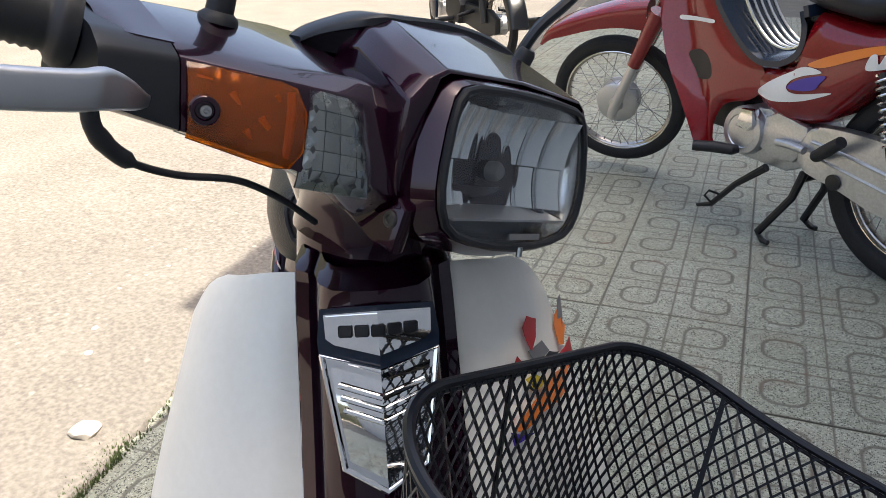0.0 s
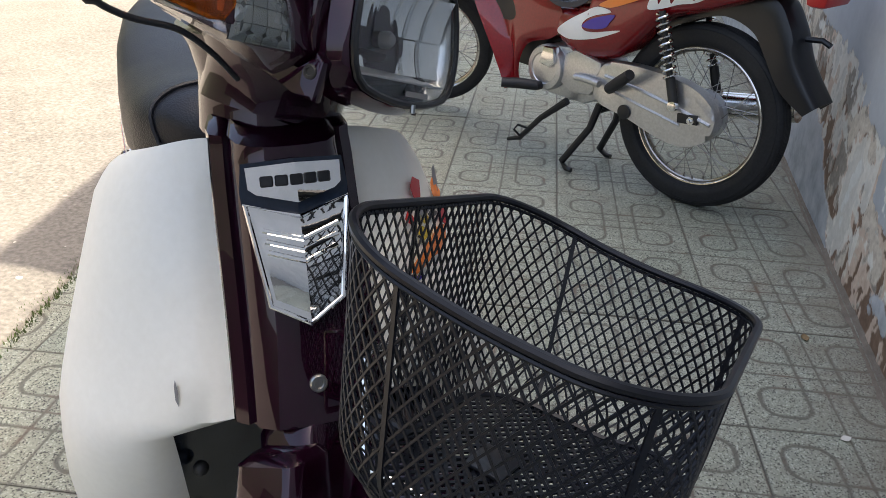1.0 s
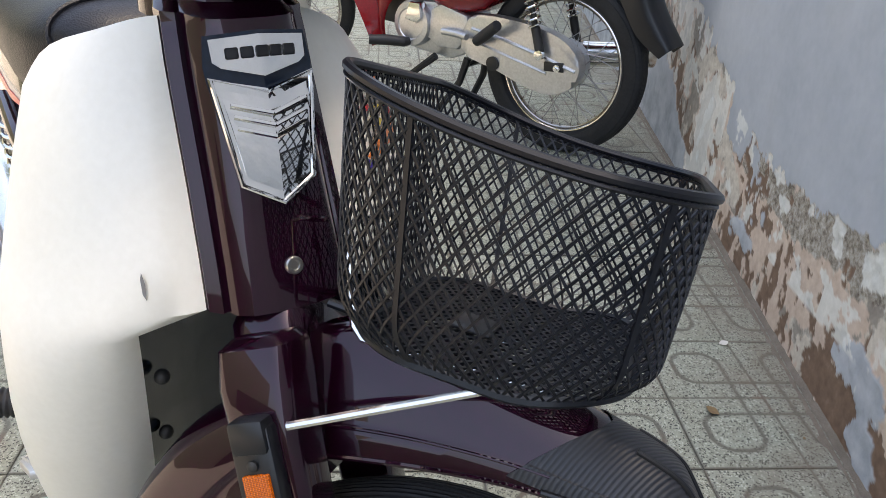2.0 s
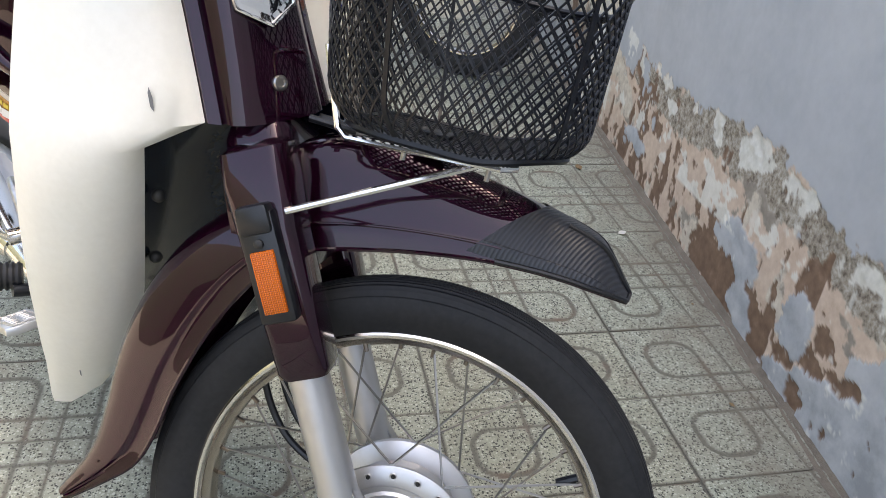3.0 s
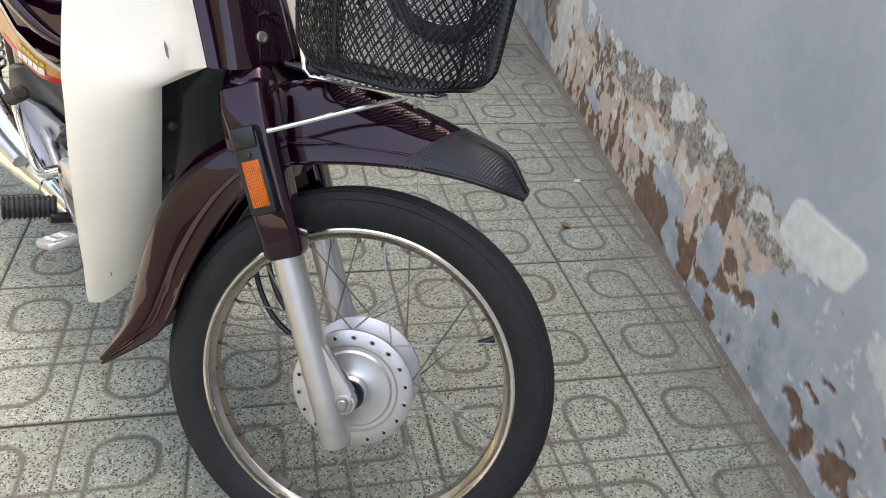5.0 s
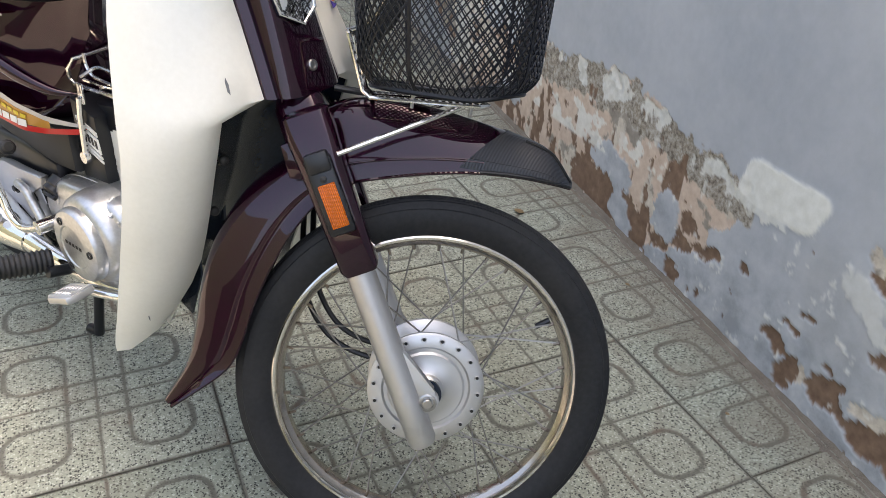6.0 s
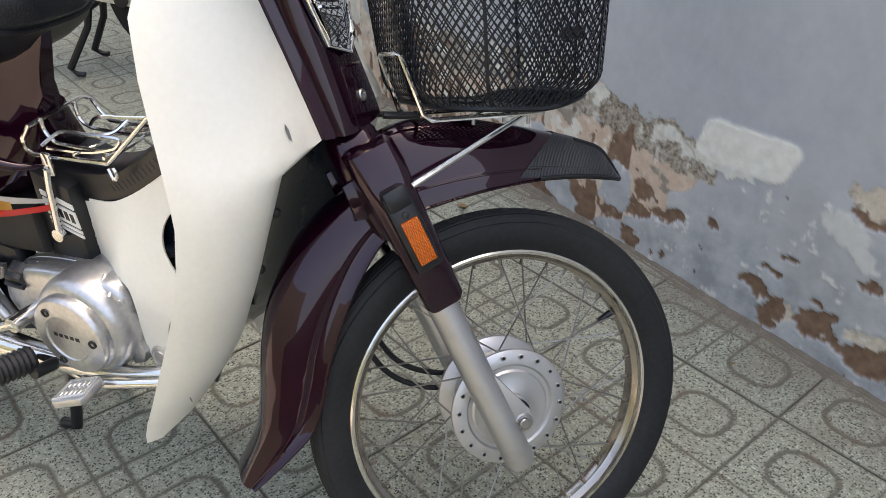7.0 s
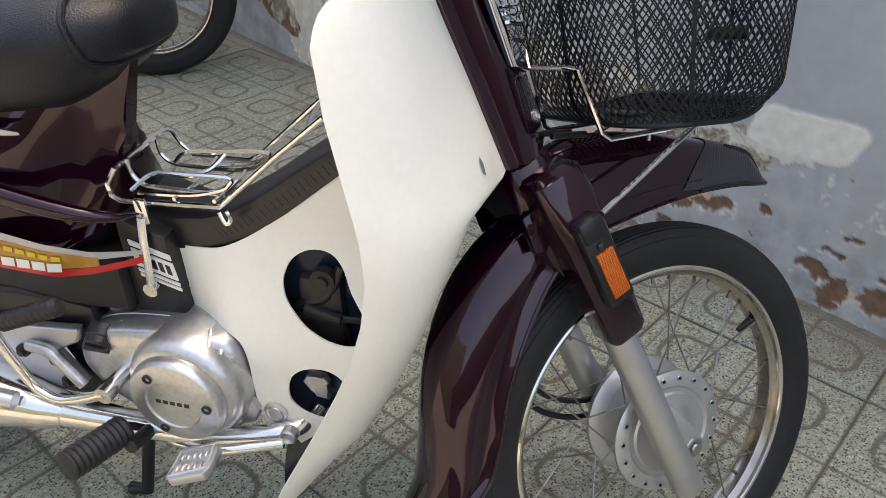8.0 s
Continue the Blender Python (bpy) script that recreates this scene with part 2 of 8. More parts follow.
ROAD = ground_mat("sandy_concrete", (0.118, 0.104, 0.088), (0.190, 0.170, 0.146), (0.275, 0.250, 0.218), 2.4, 0.6)
MORTAR = ground_mat("mortar", (0.11, 0.105, 0.09), (0.16, 0.15, 0.13), (0.22, 0.21, 0.185), 8.0)
STEEL_DARK = paint_mat("dark_engine_metal", (0.03, 0.03, 0.03), 0.5, 0.4, 0)
FAR_GREEN = ground_mat("moss", (0.05, 0.08, 0.02), (0.08, 0.12, 0.03), (0.12, 0.15, 0.05), 30.0)


def wall_mat():
    m, nt, p = base_mat("flaking_paint", (0.4, 0.42, 0.46), 0.7)
    at = nt.nodes.new("ShaderNodeAttribute")
    at.attribute_name = "peel"
    sep = nt.nodes.new("ShaderNodeSeparateColor")
    nt.links.new(at.outputs["Color"], sep.inputs[0])
    at2 = nt.nodes.new("ShaderNodeAttribute")
    at2.attribute_name = "coat"
    sep2 = nt.nodes.new("ShaderNodeSeparateColor")
    nt.links.new(at2.outputs["Color"], sep2.inputs[0])
    v = coords(nt)
    n1, n2, n3 = noise_tex(nt, v, 3.0, 7.0, 0.6), noise_tex(nt, v, 45.0, 6.0), noise_tex(nt, v, 260.0, 3.0)
    paint = ramp(nt, n1, [(0.3, (0.375, 0.398, 0.425)), (0.5, (0.445, 0.465, 0.490)), (0.7, (0.505, 0.522, 0.542))])
    paint = mix(nt, 0.10, paint, ramp(nt, n2, [(0.3, (0.24, 0.25, 0.275)), (0.7, (0.56, 0.57, 0.59))]))
    # rubbed, damp-stained lower paint and a few dull smears higher up
    seat = nt.nodes.new("ShaderNodeSeparateXYZ")
    nt.links.new(v, seat.inputs[0])
    damp = ramp(nt, seat.outputs[2], [(0.05, (1, 1, 1)), (0.42, (0, 0, 0))])
    scuff = ramp(nt, noise_tex(nt, v, 13.0, 7.0, 0.62), [(0.36, (0.23, 0.245, 0.255)), (0.5, (0.40, 0.42, 0.44)), (0.68, (0.60, 0.61, 0.61))])
    paint = mix(nt, maths(nt, "MULTIPLY", damp, 0.62), paint, scuff)
    smear = ramp(nt, noise_tex(nt, v, 2.3, 3.0), [(0.60, (0, 0, 0)), (0.74, (1, 1, 1))])
    paint = mix(nt, maths(nt, "MULTIPLY", smear, 0.35), paint, (0.30, 0.30, 0.29))
    cream = ramp(nt, n2, [(0.3, (0.50, 0.43, 0.35)), (0.6, (0.66, 0.59, 0.49)), (0.8, (0.76, 0.72, 0.64))])
    taupe = ramp(nt, n2, [(0.3, (0.24, 0.205, 0.17)), (0.7, (0.37, 0.325, 0.27))])
    cream = mix(nt, ramp(nt, noise_tex(nt, v, 11.0, 4.0), [(0.46, (0, 0, 0)), (0.52, (1, 1, 1))]), taupe, cream)
    brown = ramp(nt, n2, [(0.3, (0.15, 0.088, 0.056)), (0.6, (0.225, 0.14, 0.092)), (0.85, (0.31, 0.21, 0.15))])
    peach = ramp(nt, n2, [(0.3, (0.54, 0.405, 0.31)), (0.7, (0.68, 0.545, 0.435))])
    white = ramp(nt, n2, [(0.3, (0.70, 0.69, 0.62)), (0.7, (0.82, 0.81, 0.75))])
    rubble = ramp(nt, mix(nt, 0.55, n2, noise_tex(nt, v, 105.0, 3.0)), [(0.36, (0.125, 0.098, 0.074)), (0.48, (0.31, 0.265, 0.21)), (0.66, (0.55, 0.515, 0.45))])
    col = mix(nt, sep.outputs[1], paint, cream)
    col = mix(nt, sep2.outputs[0], col, peach)
    col = mix(nt, sep2.outputs[2], col, rubble)
    col = mix(nt, sep.outputs[0], col, brown)
    col = mix(nt, sep2.outputs[1], col, paint)
    col = mix(nt, sep.outputs[2], col, white)
    nt.links.new(col, p.inputs["Base Color"])
    bump(nt, p, mix(nt, 0.5, n2, n3), 0.16, 0.002)
    return m


WALL = wall_mat()
WALL_PLAIN = ground_mat("shade_block_paint", (0.38, 0.41, 0.455), (0.45, 0.475, 0.52), (0.51, 0.53, 0.57), 3.0)


# ---------------------------------------------------------------- mesh helpers
def part(name, bm, mat, parent, label="", sharp=38, m=None):
    bmesh.ops.recalc_face_normals(bm, faces=bm.faces)
    if m is not None:
        bm.transform(m)
    me = bpy.data.meshes.new(name)
    bm.to_mesh(me)
    bm.free()
    me.materials.append(mat)
    for f in me.polygons:
        f.use_smooth = True
    me.set_sharp_from_angle(angle=radians(sharp))
    ob = new(name, me)
    ob.parent = parent
    if label:
        ob["label"] = label
    return ob


def spline(pts, n=6, closed=False):
    """A smooth line through points."""
    P = [Vector(p) for p in pts]
    out, k = [], len(P)
    for i in range(k if closed else k - 1):
        if closed:
            a, b, c, d = P[i - 1], P[i], P[(i + 1) % k], P[(i + 2) % k]
        else:
            a, b, c, d = P[max(i - 1, 0)], P[i], P[i + 1], P[min(i + 2, k - 1)]
        for j in range(n):
            t = j / n
            out.append(0.5 * (2 * b + (c - a) * t + (2 * a - 5 * b + 4 * c - d) * t * t + (3 * b - a - 3 * c + d) * t ** 3))
    if not closed:
        out.append(P[-1])
    return out


def tube(bm, pts, r, seg=8, closed=False, smooth=0, cap=True):
    pts = spline(pts, smooth, closed) if smooth else [Vector(p) for p in pts]
    k = len(pts)
    rs = r if isinstance(r, (list, tuple)) else [r] * k
    if len(rs) != k:
        rs = list(np.interp(np.linspace(0, 1, k), np.linspace(0, 1, len(rs)), rs))
    rs = [float(v) for v in rs]
    rings, side = [], None
    for i, q in enumerate(pts):
        a = pts[(i - 1) % k] if closed or i else pts[0]
        b = pts[(i + 1) % k] if closed or i < k - 1 else pts[-1]
        d = (b - a).normalized()
        if side is None:
            side = d.orthogonal().normalized()
        side = (side - d * side.dot(d)).normalized()
        up = d.cross(side)
        rings.append([bm.verts.new(q + rs[i] * (math.cos(s) * side + math.sin(s) * up)) for s in (2 * math.pi * j / seg for j in range(seg))])
    for i in range(k if closed else k - 1):
        A, B = rings[i], rings[(i + 1) % k]
        shift = 0
        if closed and i == k - 1:
            shift = min(range(seg), key=lambda s: (A[0].co - B[s].co).length)
        for j in range(seg):
            bm.faces.new((A[j], A[(j + 1) % seg], B[(j + 1 + shift) % seg], B[(j + shift) % seg]))
    if cap and not closed:
        bm.faces.new(rings[0])
        bm.faces.new(rings[-1][::-1])
    return bm


def loft(bm, rows, closed=False, cap=False):
    """Quads between rows of points; closed: each row is a ring."""
    V = [[bm.verts.new(p) for p in row] for row in rows]
    n = len(V[0])
    for a, b in zip(V, V[1:]):
        for j in range(n if closed else n - 1):
            k = (j + 1) % n
            bm.faces.new((a[j], a[k], b[k], b[j]))
    if cap:
        bm.faces.new(V[0])
        bm.faces.new(V[-1][::-1])
    return bm


def thicken(bm, t):
    bmesh.ops.recalc_face_normals(bm, faces=bm.faces)
    bmesh.ops.solidify(bm, geom=bm.faces[:], thickness=t)
    return bm


def lathe(bm, profile, seg=48, ring=True, a0=0.0, a1=2 * math.pi):
    """Turns (radius, y) pairs round the y axis."""
    full = abs(a1 - a0 - 2 * math.pi) < 1e-6
    n = seg if full else seg + 1
    rows = []
    for r, y in profile:
        rows.append([(r * math.cos(a0 + (a1 - a0) * i / seg), y, r * math.sin(a0 + (a1 - a0) * i / seg)) for i in range(n)])
    V = [[bm.verts.new(p) for p in row] for row in rows]
    k = len(V)
    for i in range(k if ring else k - 1):
        a, b = V[i], V[(i + 1) % k]
        for j in range(n if full else n - 1):
            bm.faces.new((a[j], a[(j + 1) % n], b[(j + 1) % n], b[j]))
    return bm


def disc_lathe(bm, profile, seg=32):
    """A turned solid: both ends of the profile are closed with a fan."""
    lathe(bm, profile, seg, ring=False)
    bm.verts.ensure_lookup_table()
    n = len(bm.verts)
    k = len(profile)
    base = n - k * seg
    bm.faces.new([bm.verts[base + j] for j in range(seg)])
    bm.faces.new([bm.verts[base + (k - 1) * seg + j] for j in range(seg)][::-1])
    return bm


def box(bm, sx, sy, sz, m=None, bev=0.0, seg=2):
    g = bmesh.ops.create_cube(bm, size=1.0, matrix=(m or Matrix()) @ Matrix.Diagonal((sx, sy, sz, 1)))
    if bev:
        es = {e for v in g["verts"] for e in v.link_edges}
        bmesh.ops.bevel(bm, geom=list(es), offset=bev, segments=seg, profile=0.5, affect="EDGES")
    return bm


def prism(bm, outline, y0, y1, bev=0.0):
    """An outline of (x, z) pairs carried from y0 to y1."""
    a = [bm.verts.new((x, y0, z)) for x, z in outline]
    b = [bm.verts.new((x, y1, z)) for x, z in outline]
    n = len(a)
    fs = [bm.faces.new(a), bm.faces.new(b[::-1])]
    fs += [bm.faces.new((a[i], b[i], b[(i + 1) % n], a[(i + 1) % n])) for i in range(n)]
    if bev:
        es = {e for f in fs[:2] for e in f.edges}
        bmesh.ops.bevel(bm, geom=list(es), offset=bev, segments=2, profile=0.5, affect="EDGES")
    return bm


def rounded(w, h, r, n=5):
    """A rounded rectangle of half sizes w, h as (a, b) pairs."""
    out = []
    for cx, cy, a0 in ((w - r, h - r, 0), (r - w, h - r, 90), (r - w, r - h, 180), (w - r, r - h, 270)):
        out += [(cx + r * math.cos(radians(a0 + 90 * i / n)), cy + r * math.sin(radians(a0 + 90 * i / n))) for i in range(n + 1)]
    return out


def thing(name, label, category, m=None, group="", kind=""):
    ob = new(name)
    ob.empty_display_size = 0.1
    if m is not None:
        ob.matrix_basis = m
    return tagged(ob, label, category, group, kind)


# ---------------------------------------------------------------- wall
def wall_x(y):
    return 0.776 - 0.040 * y


def smooth01(x):
    x = np.clip(x, 0, 1)
    return x * x * (3 - 2 * x)


def lattice(y, z, scale, seed):
    """Smooth noise in the wall's plane, about -1 to 1."""
    rng = np.random.RandomState(seed)
    g = rng.rand(160, 160) * 2 - 1
    a, b = (y * scale + 40.3) % 158, (z * scale + 40.7) % 158
    i, j = a.astype(int), b.astype(int)
    fa, fb = smooth01(a - i), smooth01(b - j)
    return (g[i, j] * (1 - fa) + g[i + 1, j] * fa) * (1 - fb) + (g[i, j + 1] * (1 - fa) + g[i + 1, j + 1] * fa) * fb


def fractal(y, z, scale, seed, octaves=4, gain=0.55):
    total, amp, norm = 0, 1.0, 0
    for k in range(octaves):
        total, norm = total + amp * lattice(y, z, scale * 2 ** k, seed + k), norm + amp
        amp *= gain
    return total / norm


def wall_top(y):
    """Unseen height of the wall, chosen so its shade ends at the paving's edge."""
    # extra height added below y = -0.15 pushes the shade out onto the road
    out = smooth01((-0.15 - np.asarray(y, float)) / 0.4) * 0.9
    return np.clip((wall_x(y) + out + 1.16 + 0.239 * (y - 0.56)) * math.tan(radians(SUN_ELEV)) + 0.03, 3.0, 7.2)


def build_wall():
    height, step = 4.4, 0.005
    ys = np.concatenate([np.linspace(-8, -0.62, 12), np.arange(-0.6, 2.9, step), np.linspace(2.92, 3.6, 40), np.linspace(3.7, 16, 14)])
    zs = np.concatenate([np.array([-0.05]), np.arange(0, 0.64, step), np.linspace(0.66, height, 20)])
    Y, Z = np.meshgrid(ys, zs, indexing="ij")
    Z = np.where(Z > 0.63, 0.63 + (Z - 0.63) * (wall_top(Y) - 0.63) / (height - 0.63), Z)
    wy, wz = Y + 0.03 * fractal(Y, Z, 16, 3), Z + 0.03 * fractal(Y, Z, 16, 9)
    f1, f2, f3 = fractal(Y, Z, 8, 20), fractal(Y, Z, 15, 31), fractal(Y, Z, 48, 41)
    top = np.interp(Y, [-1, -0.1, 0.18, 0.4, 0.66, 0.92, 1.1, 1.37, 1.71, 1.87, 2.15, 2.6, 4], [0.38, 0.37, 0.33, 0.345, 0.35, 0.385, 0.35, 0.32, 0.33, 0.40, 0.48, 0.56, 0.7])
    low = np.interp(Y, [-1, 0.0, 0.3, 0.5, 0.7, 0.85, 2.0, 2.25, 2.5, 3, 4], [0.30, 0.29, 0.26, 0.14, 0.02, -0.1, -0.1, 0.08, 0.25, 0.42, 0.6])
    band = np.minimum((top - wz) / 0.05, (wz - low) / 0.05)
    off = band + 0.9 * f2 + 0.5 * f1
    off = off - 1.5 * smooth01((0.52 - Y) / 0.2)

    def blob(cy, cz, ry, rz):
        return 1 - np.hypot((wy - cy) / ry, (wz - cz) / rz) + 0.35 * f3

    def union(spots):
        best = np.full_like(Y, -9.0)
        for s in spots:
            best = np.maximum(best, blob(*s))
        return best

    soft = lambda d, w=0.04: smooth01(d / w + 0.5)  # noqa: E731
    cream = np.maximum(soft(off, 0.07), soft(union([(0.03, 0.36, 0.038, 0.036), (-0.06, 0.35, 0.06, 0.05), (0.135, 0.07, 0.02, 0.02), (-0.06, 0.10, 0.07, 0.02)])))
    brown = soft(np.maximum(union([(0.90, 0.07, 0.20, 0.06), (0.75, 0.05, 0.07, 0.05), (0.55, 0.115, 0.055, 0.022), (0.46, 0.142, 0.048, 0.016), (0.344, 0.175, 0.022, 0.014), (0.56, 0.03, 0.03, 0.032), (0.215, 0.086, 0.045, 0.020),
                                   (0.168, 0.055, 0.032, 0.036), (0.065, 0.08, 0.047, 0.046), (-0.03, 0.065, 0.065, 0.024), (-0.10, 0.075, 0.055, 0.036), (0.194, 0.142, 0.014, 0.007), (0.158, 0.186, 0.018, 0.006), (0.03, 0.335, 0.035, 0.010), (-0.005, 0.205, 0.018, 0.016)]),
                             np.minimum(off - 0.3, 1.5 * f1 + 0.7 * f2 + 0.25 * f3 - 0.42) * 2))
    # drips: tall narrow islands of bare brown plaster in a peach undercoat
    drip = fractal(Y * 1.0, Z * 0.42, 26, 101, 3) + 0.45 * f1 + 0.25 * f3
    high = (Z - low) / np.maximum(top - low, 0.05)
    brown = np.maximum(brown, soft(np.minimum(np.minimum(off, 0.6), drip - 0.02 - 0.75 * (np.clip(high, 0, 1) - 0.35)) * 2.5, 0.08) * np.where(Y > 0.60, 1, 0))
    peach = soft(np.maximum(union([(1.24, 0.2, 0.13, 0.075), (0.765, 0.365, 0.05, 0.024), (0.53, 0.265, 0.055, 0.04), (1.0, 0.24, 0.07, 0.05), (0.66, 0.2, 0.05, 0.05), (0.13, 0.07, 0.02, 0.03)]), np.minimum(off, 0.9 * f1 + 0.5 * f2 + 0.12) * 2)) * np.where((off > -0.6) & (Y > 0.1), 1, 0)
    blue = soft(np.maximum(union([(0.89, 0.155, 0.11, 0.045), (0.63, 0.15, 0.05, 0.06), (1.78, 0.33, 0.10, 0.085), (1.58, 0.10, 0.10, 0.03)]), np.minimum(off, f1 * 1.8 - 0.85) * 2))
    rubble = soft(np.minimum(1.1 - np.abs(wz - (top - 0.040)) / 0.042 + 0.5 * f3, np.where((Y > 0.36) & (Y < 1.7), 1, -1)))
    # the filler patch: a slanting strip of white plaster
    by, bz = Y + 0.2 * (wy - Y), Z + 0.2 * (wz - Z)
    t, s = by - 0.303, bz - 0.359 - 0.06 * np.abs(by - 0.34)
    white = soft(0.028 - np.maximum(np.hypot(np.maximum(np.abs(t + 0.35 * s) - 0.082, 0), np.maximum(np.abs(s) - 0.018, 0)) - 0.0, 0) + 0.004 * f3, 0.006)
    tail = np.minimum(0.14 - np.abs(wy - 0.40), 0.014 - np.abs(wz - 0.318 - 0.05 * (wy - 0.4))) * 30 + 0.3 * f3
    white = np.maximum(white, 0.8 * soft(tail))
    white = np.maximum(white, 0.55 * soft(union([(0.06, 0.285, 0.05, 0.04), (0.02, 0.25, 0.035, 0.02)]) * 1.5, 0.4))
    white = np.maximum(white, soft(np.minimum(np.minimum(off, high - 0.55), np.where(Y > 0.62, f2 - 0.24, -1)) * 2) * 0.8)
    white = np.maximum(white, soft(np.minimum(np.where(Y > 1.9, 1.0, -1.0), np.minimum(off, 0.8 * f1 + 0.05)) * 3) * 0.75)
    # small flakes and chips below the paint's broken line
    zone = np.minimum((0.34 - Z) * 9, np.where(Y < 0.9, 1.0, -1.0))
    white = np.maximum(white, 0.6 * soft(np.minimum(fractal(Y, Z, 34, 51) - 0.46, zone), 0.10))
    brown = np.maximum(brown, soft(np.minimum(fractal(Y, Z, 30, 63) - 0.60, zone), 0.06))
    bare = np.maximum(cream, brown) * (1 - blue)
    X = wall_x(Y) + 0.0022 * bare + 0.003 * rubble * f3 - 0.002 * white * (1 - cream) + 0.0012 * fractal(Y, Z, 5, 77) + 0.0015 * brown
    nY, nZ = Y.shape
    verts = np.stack([X, Y, Z], -1).reshape(-1, 3)
    idx = np.arange(nY * nZ).reshape(nY, nZ)
    quads = np.stack([idx[:-1, :-1], idx[:-1, 1:], idx[1:, 1:], idx[1:, :-1]], -1).reshape(-1, 4)
    n0 = len(verts)
    tops = np.stack([np.full(nY, 1.5), ys, wall_top(ys)], -1)
    feet = np.stack([np.full(nY, 1.5), ys, np.full(nY, -0.05)], -1)
    verts = np.concatenate([verts, tops, feet])
    bt, bf = n0 + np.arange(nY), n0 + nY + np.arange(nY)
    faces = quads.tolist()
    for k in range(nY - 1):
        faces.append([idx[k, -1], idx[k + 1, -1], bt[k + 1], bt[k]])
        faces.append([bt[k], bt[k + 1], bf[k + 1], bf[k]])
    faces += [list(idx[0, :]) + [bt[0], bf[0]], list(idx[-1, ::-1]) + [bf[-1], bt[-1]]]
    me = bpy.data.meshes.new("wall_east")
    me.from_pydata(verts.tolist(), [], [[int(i) for i in f] for f in faces])
    for nm, chans in (("peel", (brown, cream, white)), ("coat", (peach, blue, rubble))):
        at = me.attributes.new(nm, "FLOAT_COLOR", "POINT")
        data = np.zeros((len(verts), 4), np.float32)
        data[:, 3] = 1
        for k, ch in enumerate(chans):
            data[:n0, k] = ch.ravel()
        at.data.foreach_set("color", data.ravel())
    me.polygons.foreach_set("use_smooth", [True] * len(me.polygons))
    me.materials.append(WALL)
    tagged(new("wall_east", me), "blue-grey painted masonry wall with flaking, stained plaster along its foot", "wall", kind="structure")


build_wall()


# ---------------------------------------------------------------- ground
TILE_SIZE = 0.404
TILE_TURN = 8.5
TILE_AT = (0.529, 0.386)
KERB = ((-1.16, 0.56), (-0.239, 1.0))


def kerb_x(y):
    return KERB[0][0] + (y - KERB[0][1]) * KERB[1][0]


def build_road():
    rng = random.Random(4)
    bm = bmesh.new()
    ys = [-12 + 0.25 * i for i in range(48)] + [0.0 + 0.04 * i for i in range(150)] + [6 + 0.5 * i for i in range(60)]
    rows = []
    for y in ys:
        e = kerb_x(y) + 0.025 * noise.noise((0, y * 4, 3)) + 0.02 * noise.noise((5, y * 17, 3)) + rng.uniform(-0.006, 0.006)
        rows.append([(e, y, -0.012), (e - 0.02, y, 0.006 + 0.004 * noise.noise((1, y * 9, 0))), (e - 0.15, y, 0.012), (e - 0.6, y, 0.008), (e - 3, y, 0.0), (e - 12, y, 0.0), (e - 60, y, 0.0)])
    loft(bm, rows)
    ob = part("road", bm, ROAD, None, "")
    tagged(ob, "sunlit sandy concrete road with drifts of grit along the paving", "road", kind="structure")
    bm = bmesh.new()
    bmesh.ops.create_grid(bm, x_segments=4, y_segments=4, size=400)
    for v in bm.verts:
        v.co.z = -0.06
    ob = part("ground", bm, ROAD, None, "")
    tagged(ob, "bare sandy ground reaching out to the horizon", "ground", kind="structure")


build_road()


def shade_block():
    """Unseen block added over the wall's far end to widen its shade."""
    bm = bmesh.new()
    rows = []
    for y in (1.25, 9.5):
        edge = wall_x(y) + 1.62 + 0.22 * (y - 1.3)
        z0, z1 = float(wall_top(y)) - 0.01, edge * math.tan(radians(SUN_ELEV))
        rows.append([(wall_x(y) + 0.002, y, z0), (1.5, y, z0), (1.5, y, z1), (wall_x(y) + 0.002, y, z1)])
    loft(bm, rows, True, True)
    tagged(part("wall_shade_block", bm, WALL_PLAIN, None), "plain blue-grey block added unseen above the wall to cast shade", "wall", kind="structure")


shade_block()


def far_walls():
    """Plain walls added out of view to close the street and dim reflections."""
    plaster = ground_mat("unseen_wall_dark", (0.055, 0.065, 0.045), (0.08, 0.09, 0.06), (0.11, 0.115, 0.085), 1.2)
    for name, sx, sy, h, at in (("wall_west", 0.3, 40, 5.5, (-11.0, 4.0)), ("wall_south", 13, 0.3, 1.8, (-4.5, -9.0)), ("wall_north", 13, 0.3, 4.0, (-4.5, 18.0))):
        bm = box(bmesh.new(), sx, sy, h, Matrix.Translation((*at, h / 2 - 0.06)), 0.03)
        tagged(part(name, bm, plaster, None), "plain dark grey-green wall added out of view to dim reflections", "wall", kind="structure")


far_walls()

# ---------------------------------------------------------------- motorbike frames of reference
HEADING, STEER, RAKE = -53.5, 43.7, 26.5
BIKE = pose(-0.004, 0.041, -0.008, 0, 0, HEADING)
AXIS = Vector((-math.sin(radians(RAKE)), 0, math.cos(radians(RAKE))))
PIVOT = Vector((-0.06, 0, 0.27))
FRONT = Matrix.Translation(PIVOT) @ Matrix.Rotation(radians(STEER), 4, AXIS) @ Matrix.Translation(-PIVOT)
WHEEL_R, RIM_R = 0.270, 0.2175


def rod_mesh(name, r, mat, seg=6):
    """A rod from z = 0 to z = 1, to be stretched between two points."""
    bm = tube(bmesh.new(), [(0, 0, 0), (0, 0, 1)], r, seg)
    me = bpy.data.meshes.new(name)
    bm.to_mesh(me)
    bm.free()
    me.materials.append(mat)
    for f in me.polygons:
        f.use_smooth = True
    me.set_sharp_from_angle(angle=radians(40))
    return me


